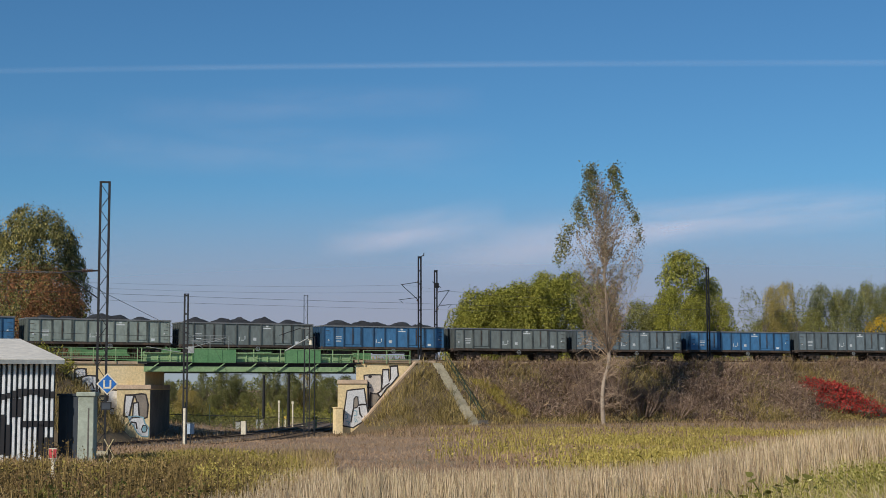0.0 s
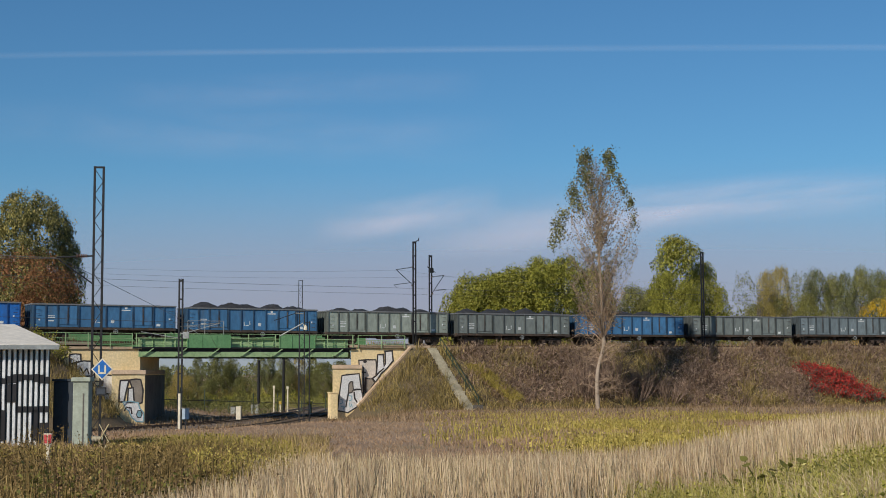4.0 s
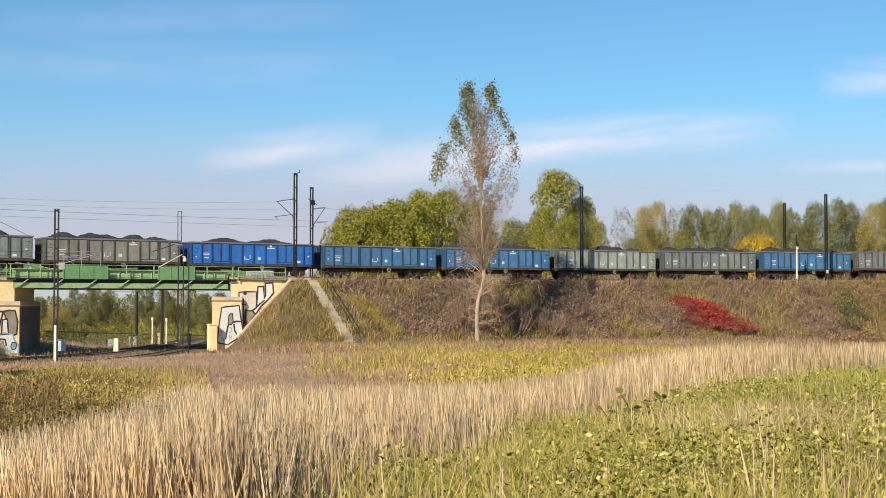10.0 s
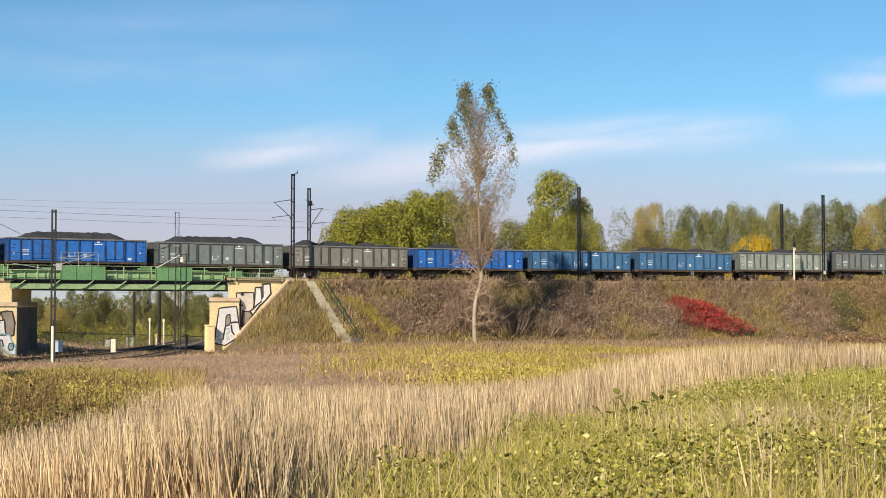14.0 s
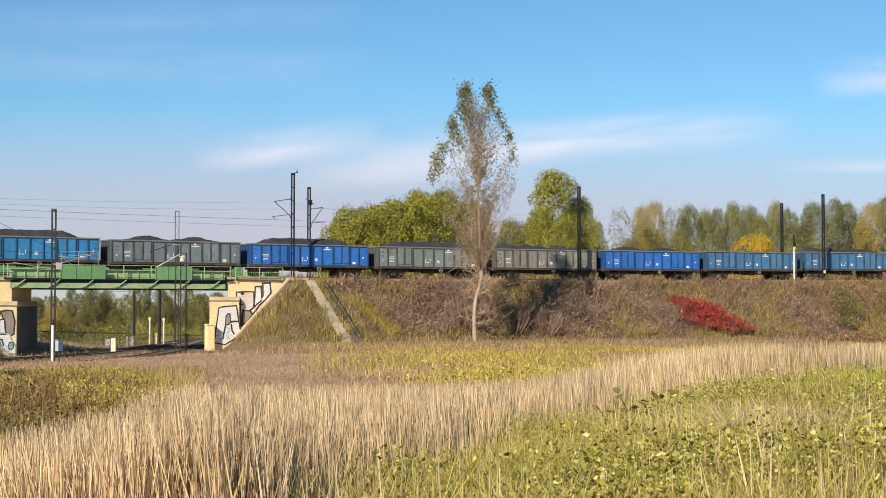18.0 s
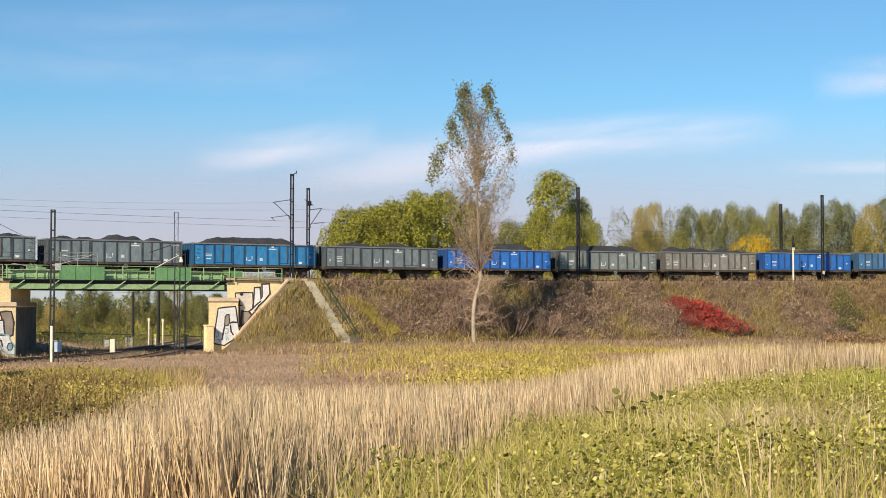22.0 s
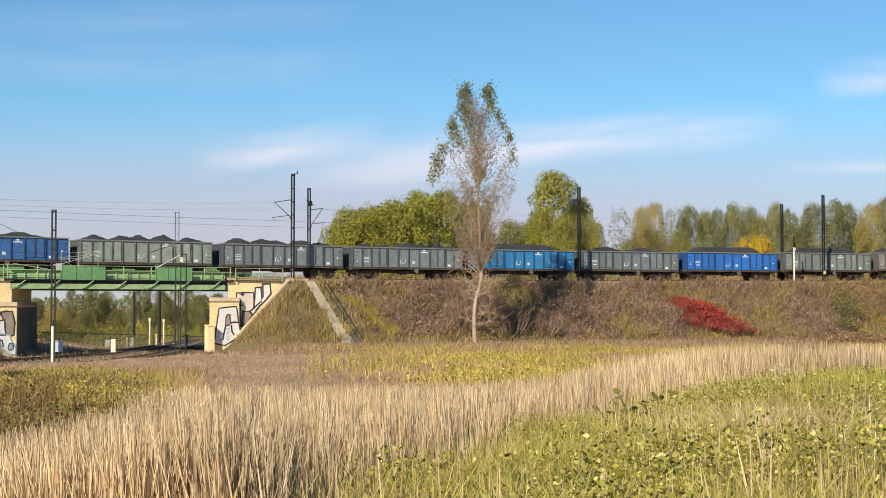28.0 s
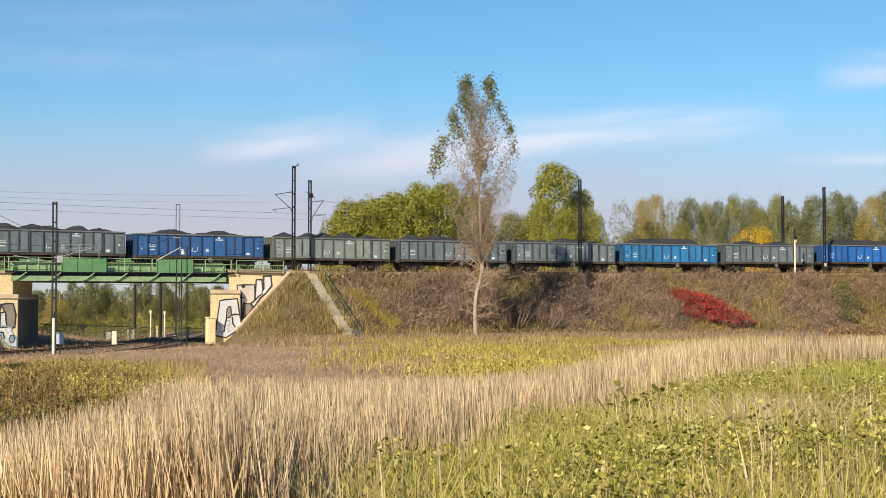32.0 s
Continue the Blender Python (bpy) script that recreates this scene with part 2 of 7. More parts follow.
BANK_GRASS = foliage("brown_bank_grass", ((0.0, (0.10, 0.063, 0.034)), (0.5, (0.265, 0.175, 0.092)), (1.0, (0.40, 0.28, 0.155))), 0.8, 0.15, 0.15)
BANK_OLIVE = foliage("olive_bank_grass", ((0.0, (0.13, 0.095, 0.03)), (0.5, (0.32, 0.24, 0.08)), (1.0, (0.48, 0.355, 0.15))), 0.8, 0.15, 0.15)
BANK_TWIGS = foliage("mauve_bare_twigs", ((0.0, (0.10, 0.06, 0.044)), (0.5, (0.235, 0.155, 0.112)), (1.0, (0.41, 0.29, 0.215))), 0.85, 0.0, 0.3)
RED_LEAVES = foliage("red_sumac_leaves", ((0.0, (0.22, 0.02, 0.02)), (0.5, (0.40, 0.035, 0.03)), (1.0, (0.50, 0.08, 0.05))), 0.6, 0.25, 0.4)
LEAF_LIGHT = foliage("light_green_leaves", ((0.0, (0.12, 0.125, 0.018)), (0.5, (0.28, 0.27, 0.038)), (1.0, (0.44, 0.395, 0.08))), 0.6, 0.3, 0.3)
LEAF_MID = foliage("mid_green_leaves", ((0.0, (0.09, 0.09, 0.022)), (0.5, (0.23, 0.22, 0.055)), (1.0, (0.38, 0.345, 0.115))), 0.6, 0.25, 0.4)
LEAF_DUSK = foliage("grey_green_leaves", ((0.0, (0.08, 0.09, 0.03)), (0.5, (0.19, 0.195, 0.07)), (1.0, (0.31, 0.29, 0.12))), 0.6, 0.3, 0.3)
LEAF_DEEP = foliage("deep_green_leaves", ((0.0, (0.07, 0.08, 0.025)), (0.5, (0.16, 0.165, 0.05)), (1.0, (0.30, 0.27, 0.09))), 0.6, 0.3, 0.4)
LEAF_YELLOW = foliage("yellowing_leaves", ((0.0, (0.20, 0.155, 0.04)), (0.5, (0.38, 0.29, 0.075)), (1.0, (0.50, 0.40, 0.15))), 0.6, 0.3, 0.4)
LEAF_GOLD = foliage("golden_leaves", ((0.0, (0.42, 0.27, 0.02)), (1.0, (0.65, 0.42, 0.03))), 0.6, 0.3, 0.3)
LEAF_GREY = foliage("thin_grey_green_leaves", ((0.0, (0.15, 0.15, 0.06)), (1.0, (0.30, 0.28, 0.14))), 0.6, 0.3, 0.3)
LEAF_DARK = foliage("dark_green_leaves", ((0.0, (0.05, 0.058, 0.02)), (0.5, (0.18, 0.165, 0.045)), (1.0, (0.44, 0.36, 0.12))), 0.6, 0.2, 0.5)
DOCK = foliage("brown_dock_seeds", ((0.0, (0.10, 0.055, 0.03)), (0.5, (0.22, 0.13, 0.065)), (1.0, (0.36, 0.235, 0.12))), 0.7, 0.2, 0.4)
LEAF_RUST = foliage("rusty_autumn_leaves", ((0.0, (0.15, 0.065, 0.03)), (0.5, (0.28, 0.12, 0.05)), (1.0, (0.38, 0.2, 0.08))), 0.7, 0.25, 0.3)
LEAF_POPLAR = foliage("olive_poplar_leaves", ((0.0, (0.075, 0.08, 0.03)), (0.5, (0.165, 0.165, 0.055)), (1.0, (0.29, 0.27, 0.11))), 0.5, 0.2, 0.4)
LEAF_THIN = foliage("sparse_grey_brown_leaves", ((0.0, (0.09, 0.075, 0.045)), (0.5, (0.20, 0.17, 0.10)), (1.0, (0.38, 0.31, 0.20))), 0.7, 0.2, 0.3)
LEAF_WITHERED = foliage("withered_brown_leaves", ((0.0, (0.14, 0.09, 0.05)), (0.5, (0.31, 0.215, 0.12)), (1.0, (0.50, 0.38, 0.23))), 0.7, 0.2, 0.3)


# ---- building blocks ----
class Shape:
    """Collects solids into one mesh."""

    def __init__(self):
        self.v, self.f = [], []

    def box(self, c, size, m=None, taper=1.0):
        x, y, z = (d / 2 for d in size)
        k = len(self.v)
        for sz, t in ((-1, 1.0), (1, taper)):
            for sx, sy in ((-1, -1), (1, -1), (1, 1), (-1, 1)):
                p = Vector((c[0] + sx * x * t, c[1] + sy * y * t, c[2] + sz * z))
                self.v.append(m @ p if m else p)
        for q in ((3, 2, 1, 0), (4, 5, 6, 7), (0, 1, 5, 4), (1, 2, 6, 5), (2, 3, 7, 6), (3, 0, 4, 7)):
            self.f.append([k + i for i in q])
        return self

    def hexa(self, lower, upper):
        """A solid between two four-cornered outlines, each counter-clockwise from above."""
        k = len(self.v)
        self.v += [Vector(p) for p in (*lower, *upper)]
        for q in ((3, 2, 1, 0), (4, 5, 6, 7), (0, 1, 5, 4), (1, 2, 6, 5), (2, 3, 7, 6), (3, 0, 4, 7)):
            self.f.append([k + i for i in q])
        return self

    def rod(self, a, b, r0, r1=None, n=6):
        a, b = Vector(a), Vector(b)
        r1 = r0 if r1 is None else r1
        q = (b - a).to_track_quat("Z", "Y").to_matrix()
        k = len(self.v)
        for p, r in ((a, r0), (b, r1)):
            for i in range(n):
                t = 2 * math.pi * i / n
                self.v.append(p + q @ Vector((r * math.cos(t), r * math.sin(t), 0)))
        for i in range(n):
            j = (i + 1) % n
            self.f.append([k + i, k + j, k + n + j, k + n + i])
        self.f.append([k + n + i for i in range(n)])
        self.f.append([k + i for i in reversed(range(n))])
        return self

    def bar(self, a, b, w, d):
        """A straight bar of rectangular section."""
        a, b = Vector(a), Vector(b)
        q = (b - a).to_track_quat("Z", "Y").to_matrix()
        k = len(self.v)
        for p in (a, b):
            for sx, sy in ((-1, -1), (1, -1), (1, 1), (-1, 1)):
                self.v.append(p + q @ Vector((sx * w / 2, sy * d / 2, 0)))
        for f in ((3, 2, 1, 0), (4, 5, 6, 7), (0, 1, 5, 4), (1, 2, 6, 5), (2, 3, 7, 6), (3, 0, 4, 7)):
            self.f.append([k + i for i in f])
        return self

    def tube(self, points, r, n=4):
        """One tube along a line of points."""
        k = len(self.v)
        pts = [Vector(p) for p in points]
        for i, p in enumerate(pts):
            d = pts[min(i + 1, len(pts) - 1)] - pts[max(i - 1, 0)]
            q = d.to_track_quat("Z", "Y").to_matrix()
            for j in range(n):
                a = 2 * math.pi * j / n
                self.v.append(p + q @ Vector((r * math.cos(a), r * math.sin(a), 0)))
        for i in range(len(pts) - 1):
            for j in range(n):
                a, b = k + i * n + j, k + i * n + (j + 1) % n
                self.f.append([a, b, b + n, a + n])
        return self

    def skew(self, k, y0):
        """Shear the solid along x by k for each metre of y."""
        for p in self.v:
            p.x += k * (p.y - y0)
        return self

    def mesh(self, name, bevel=0.0, smooth=False):
        me = bpy.data.meshes.new(name)
        me.from_pydata(self.v, [], self.f)
        if bevel:
            bm = bmesh.new()
            bm.from_mesh(me)
            bmesh.ops.bevel(bm, geom=bm.edges[:], offset=bevel, segments=1, affect="EDGES")
            bm.to_mesh(me)
            bm.free()
        if smooth:
            me.polygons.foreach_set("use_smooth", [True] * len(me.polygons))
        me.update()
        return me


def quads_mesh(name, verts, quads, smooth=False):
    """A mesh from arrays of corners and four-sided faces."""
    me = bpy.data.meshes.new(name)
    verts, quads = np.asarray(verts, np.float32), np.asarray(quads, np.int32)
    me.vertices.add(len(verts))
    me.vertices.foreach_set("co", verts.ravel())
    me.loops.add(quads.size)
    me.loops.foreach_set("vertex_index", quads.ravel())
    me.polygons.add(len(quads))
    me.polygons.foreach_set("loop_start", np.arange(0, quads.size, 4, dtype=np.int32))
    if smooth:
        me.polygons.foreach_set("use_smooth", np.ones(len(quads), bool))
    me.update(calc_edges=True)
    return me


def grid_mesh(name, P, smooth=True):
    """A sheet over an array of points (rows, columns, 3)."""
    a, b = P.shape[:2]
    i = np.arange(a * b).reshape(a, b)
    q = np.stack((i[:-1, :-1], i[:-1, 1:], i[1:, 1:], i[1:, :-1]), -1).reshape(-1, 4)
    return quads_mesh(name, P.reshape(-1, 3), q, smooth)


def thing(name, at, label, category, group="", kind=""):
    ob = new(name)
    ob.matrix_world = at if isinstance(at, Matrix) else Matrix.Translation(at)
    ob.empty_display_size = 0.2
    return tagged(ob, label, category, group, kind)


def part(name, data, material, parent, label="", at=None):
    me = data.mesh(name) if isinstance(data, Shape) else data
    if material and not me.materials:
        me.materials.append(material)
    ob = new(name, me)
    ob.parent = parent
    if at is not None:
        ob.matrix_basis = at
    return tagged(ob, label)


def solid(name, data, material, label, category, group="", kind="", at=None):
    me = data.mesh(name) if isinstance(data, Shape) else data
    if material and not me.materials:
        me.materials.append(material)
    ob = new(name, me)
    if at is not None:
        ob.matrix_world = at
    return tagged(ob, label, category, group, kind)


rng = np.random.default_rng(7)


def blades(P, height, width, lean=0.25, head=0.0, wind=0.0):
    """Stalks on the points P: two tapering pieces each, bent over; head widens the upper piece like a seed head."""
    n = len(P)
    height, width = np.broadcast_to(height, n), np.broadcast_to(width, n)
    a = rng.uniform(0, 2 * np.pi, n)
    side = np.stack((np.cos(a), np.sin(a), np.zeros(n)), 1)
    b = rng.uniform(0, 2 * np.pi, n)
    l = np.abs(rng.normal(0, lean, n))
    tilt = np.stack((np.cos(b) * l - wind, np.sin(b) * l, np.ones(n)), 1)
    mid = P + tilt * (height * 0.55)[:, None]
    tip = P + tilt * height[:, None] + np.stack((np.cos(b), np.sin(b), np.zeros(n)), 1) * (l * height * 0.35)[:, None]
    w = width[:, None] / 2
    V = np.stack((P - side * w, P + side * w, mid - side * w * (0.8 + head), mid + side * w * (0.8 + head), tip - side * w * 0.2, tip + side * w * 0.2), 1)
    k = (np.arange(n) * 6)[:, None]
    Q = np.concatenate((k + [0, 1, 3, 2], k + [2, 3, 5, 4]), 0)
    return V.reshape(-1, 3), Q


def leaves(P, size, flat=0.0, aspect=0.62):
    """Loose leaves at the points P, four-cornered, turned every way (flat: share of them that lie level)."""
    n = len(P)
    size = np.broadcast_to(size, n)[:, None]
    u = rng.normal(size=(n, 3))
    u[:, 2] *= 1 - flat
    u /= np.linalg.norm(u, axis=1)[:, None]
    w = rng.normal(size=(n, 3))
    w[:, 2] *= 1 - flat
    w -= u * (u * w).sum(1)[:, None]
    w /= np.linalg.norm(w, axis=1)[:, None]
    V = np.stack((P - u * size * 0.5, P + w * size * 0.5 * aspect - u * size * 0.05, P + u * size * 0.5, P - w * size * 0.5 * aspect - u * size * 0.05), 1)
    return V.reshape(-1, 3), (np.arange(n) * 4)[:, None] + [0, 1, 2, 3]


def facing_leaves(P, D, size, jitter=0.55, aspect=0.7):
    """Leaves at the points P that turn their faces outwards along D, as on a leafy bough."""
    n = len(P)
    size = np.broadcast_to(size, n)[:, None]
    nn = D + rng.normal(0, jitter, (n, 3))
    nn /= np.linalg.norm(nn, axis=1)[:, None]
    u = np.cross(nn, rng.normal(size=(n, 3)))
    u /= np.linalg.norm(u, axis=1)[:, None]
    w = np.cross(nn, u)
    V = np.stack((P - u * size * 0.5, P + w * size * 0.5 * aspect - u * size * 0.05, P + u * size * 0.5, P - w * size * 0.5 * aspect - u * size * 0.05), 1)
    return V.reshape(-1, 3), (np.arange(n) * 4)[:, None] + [0, 1, 2, 3]


def folded_leaves(P, size, flat=0.3, aspect=0.8):
    """Broader leaves at the points P, each folded along its midrib."""
    n = len(P)
    size = np.broadcast_to(size, n)[:, None]
    u = rng.normal(size=(n, 3))
    u[:, 2] *= 1 - flat
    u /= np.linalg.norm(u, axis=1)[:, None]
    w = rng.normal(size=(n, 3))
    w[:, 2] *= 1 - flat
    w -= u * (u * w).sum(1)[:, None]
    w /= np.linalg.norm(w, axis=1)[:, None]
    up = np.cross(u, w)
    up *= np.sign(up[:, 2:] + 1e-6)
    V = np.stack((P - u * size * 0.5, P + u * size * 0.5, P - u * size * 0.08 - up * size * 0.16, P + w * size * 0.5 * aspect - u * size * 0.1, P - w * size * 0.5 * aspect - u * size * 0.1), 1)
    k = (np.arange(n) * 5)[:, None]
    return V.reshape(-1, 3), np.concatenate((k + [0, 3, 1, 2], k + [0, 2, 1, 4]), 0)


def joined(*pieces):
    V, Q, k = [], [], 0
    for v, q in pieces:
        V.append(v)
        Q.append(q + k)
        k += len(v)
    return np.concatenate(V), np.concatenate(Q)


def stuff(name, VQ, material, label, category):
    me = quads_mesh(name, *VQ)
    me.materials.append(material)
    return tagged(new(name, me), label, category, kind="stuff")


# ---- the plan: the upper line is an arc, the lower line passes under it ----
RADIUS, HEAD0 = 588.5, radians(32.69)
CENTRE = (287.075, -358.795)
WAGON = 14.04
RAIL_Z = 6.4


def heading(s):
    return HEAD0 - s / RADIUS


def arc(s, o=0.0):
    h = heading(s)
    return CENTRE[0] - (RADIUS + o) * math.sin(h), CENTRE[1] + (RADIUS + o) * math.cos(h)


def grade(s):
    """The slight sag and rise of the upper line."""
    n = min(max(s / WAGON, -1.5), 7.5)
    return -0.03 - 0.085 * n + 0.02 * n * n


def on_line(s, o=0.0, z=0.0):
    """A pose on the upper line: x along the track, y away from the camera, z from the rail's level."""
    x, y = arc(s, o)
    return pose(x, y, RAIL_Z + grade(s) + z, 0, 0, math.degrees(heading(s)))


def smooth01(a, b, v):
    t = np.clip((v - a) / (b - a), 0, 1)
    return t * t * (3 - 2 * t)


LOWER_1 = ((-60.0, 40.0), (-47.5, 75.0), (-40.0, 94.0), (-34.2, 112.5), (-30.3, 127.0), (-29.7, 140.0), (-30.2, 165.0), (-33.0, 200.0), (-45.0, 270.0))
LOWER_2 = ((-52.0, 20.0), (-40.5, 60.0), (-33.5, 82.0), (-27.6, 103.8), (-25.3, 115.0), (-24.6, 126.0), (-24.9, 140.0), (-26.2, 165.0), (-29.8, 200.0), (-42.0, 270.0))


def along(points, step=1.0):
    """Even points on a smooth line through the given ones."""
    P = np.array(points)
    E = np.vstack((2 * P[0] - P[1], P, 2 * P[-1] - P[-2]))
    out = []
    for i in range(1, len(E) - 2):
        n = max(2, int(np.linalg.norm(E[i + 1] - E[i]) / step))
        t = np.linspace(0, 1, n, endpoint=False)[:, None]
        a, b, c, d = E[i - 1], E[i], E[i + 1], E[i + 2]
        out.append(0.5 * (2 * b + (c - a) * t + (2 * a - 5 * b + 4 * c - d) * t**2 + (3 * b - a - 3 * c + d) * t**3))
    return np.vstack((*out, P[-1:]))


LOW_LINES = [along(LOWER_1), along(LOWER_2)]
LOW_ALL = np.vstack(LOW_LINES)[::3]


def ground_z(x, y):
    x, y = np.asarray(x, float), np.asarray(y, float)
    z = np.interp(y, (-500, 8, 20, 30, 45, 70, 105, 145, 175, 230, 4000), (2.0, 2.0, 1.6, 1.3, 0.9, 0.5, 0.15, 0.1, -0.7, -1.3, -1.3))
    swell = np.exp(-(((y - 31) / 20) ** 2))
    z = z + 0.6 * smooth01(0.5, 7.5, x) * swell + 0.6 * smooth01(-5.0, -11.0, x) * swell
    z = z + 0.05 * np.sin(x * 0.7 + y * 0.23) * np.sin(y * 0.31) * smooth01(6, 14, y)
    d = np.full(np.shape(z), 1e9)
    for px, py in LOW_ALL[::2]:
        d = np.minimum(d, np.hypot(x - px, y - py))
    k = (1 - smooth01(6.0, 12.0, d)) * smooth01(55, 85, y)
    return z * (1 - k) + (-0.95) * k


def build_ground():
    xs = np.concatenate((np.array((-2500, -1200, -600, -350, -220, -150)), np.arange(-110, -40, 5), np.arange(-40, 40, 1.25), np.arange(40, 110, 5), np.array((120, 160, 220, 350, 600, 1200, 2500))))
    ys = np.concatenate((np.array((-600, -250, -100, -40, -15)), np.arange(-5, 60, 1.25), np.arange(60, 175, 2.5), np.array((180, 190, 210, 240, 300, 450, 800, 1500, 3000))))
    X, Y = np.meshgrid(xs, ys)
    me = grid_mesh("ground", np.stack((X, Y, ground_z(X, Y)), -1))
    me.materials.append(GROUND)
    tagged(new("ground", me), "dry grassy field with bare brown soil between stalks", "ground", kind="structure")


build_ground()

# ends of the two embankments and the span between them, along the upper line
END_R, END_L = 16.2, -19.0
TOP_Z = -0.45
SKEW = 0.483      # the bridge crosses the lower line at a slant


def bank_top(s):
    return RAIL_Z + grade(s) + TOP_Z


def bank_slope(s, o, end, sign):
    """Height of the slope on the camera's side, with a cone round the end at the bridge."""
    past = np.maximum(0, (end - s) * sign)
    down = np.maximum(0, -4.1 - o) / 1.52
    return -np.hypot(past, down)


def build_embankment(name, s0, s1, end, sign, wall_s):
    ss = np.concatenate((np.arange(min(s0, s1), max(s0, s1), 2.0), np.array((max(s0, s1),))))
    os_ = np.array((-15, -14, -13, -12, -11, -10, -9, -8, -7, -6, -5, -4.1, -3.75))
    P = np.zeros((len(os_), len(ss), 3))
    for i, o in enumerate(os_):
        for j, s in enumerate(ss):
            bump = 0.16 * noise.noise((s * 0.35, o * 0.5, 3.1)) if o < -4.5 else 0.0
            P[i, j] = (*arc(s, o), max(bank_top(s) + bank_slope(s, o, end, sign) + bump, -1.6))
    front = grid_mesh(name, P)
    # the top and the far slope start at the wall
    ss2 = ss[(ss - wall_s) * sign >= 0]
    ss2 = np.sort(np.append(ss2, wall_s))
    os2 = np.array((-3.75, 0, 4, 7.8, 18.0))
    P2 = np.zeros((len(os2), len(ss2), 3))
    for i, o in enumerate(os2):
        edge = wall_s + SKEW * (o + 3.75)
        for j, s in enumerate(ss2):
            s = max(s, edge) if sign > 0 else min(s, edge)
            P2[i, j] = (*arc(s, o), bank_top(s) if o < 8 else -1.6)
    back = grid_mesh(name + "_back", P2)
    bm = bmesh.new()
    bm.from_mesh(front)
    bm.from_mesh(back)
    bm.to_mesh(front)
    bm.free()
    front.materials.append(BANK)
    front.polygons.foreach_set("use_smooth", [True] * len(front.polygons))
    return tagged(new(name, front), "high railway embankment overgrown with dry brown grass", "embankment", kind="structure")


build_embankment("embankment_1", END_R - 8.0, 330.0, END_R, 1, 11.0)
build_embankment("embankment_2", END_L + 8.0, -250.0, END_L, -1, -11.5)


# ---- upper line: ballast, sleepers, rails ----
def strip_on_line(name, s0, s1, profile, material, label, category, step=2.0, kind="structure"):
    ss = np.arange(s0, s1 + 0.01, step)
    P = np.array([[(*arc(s, o), RAIL_Z + grade(s) + z) for s in ss] for o, z in profile])
    me = grid_mesh(name, P, False)
    me.materials.append(material)
    return tagged(new(name, me), label, category, kind=kind)


for a, b, tag in ((12.5, 330, "1"), (-250, -12.5, "2")):
    strip_on_line("ballast_" + tag, a, b, ((-2.6, TOP_Z - 0.05), (-1.75, -0.12), (5.75, -0.12), (6.6, TOP_Z - 0.05)), BALLAST, "brown rusty crushed stone track bed", "ballast")

for o in (0.0, 4.0):
    for side in (-0.7525, 0.7525):
        c = o + side
        strip_on_line("rail", -250, 330, ((c - 0.07, -0.17), (c - 0.07, -0.15), (c - 0.012, -0.13), (c - 0.036, -0.03), (c - 0.036, 0), (c + 0.036, 0), (c + 0.036, -0.03), (c + 0.012, -0.13), (c + 0.07, -0.15), (c + 0.07, -0.17)),
                      RAIL_STEEL, "rusty steel rail of the upper line", "rail")


# ---- bridge ----
def frame_on(s, o=0.0, z=None):
    """Level pose at s, o; z absolute."""
    x, y = arc(s, o)
    return pose(x, y, RAIL_Z if z is None else z, 0, 0, math.degrees(heading(s)))


BRIDGE_S0, BRIDGE_S1 = -10.4, 10.0
BZ = 4.98          # underside of the girders


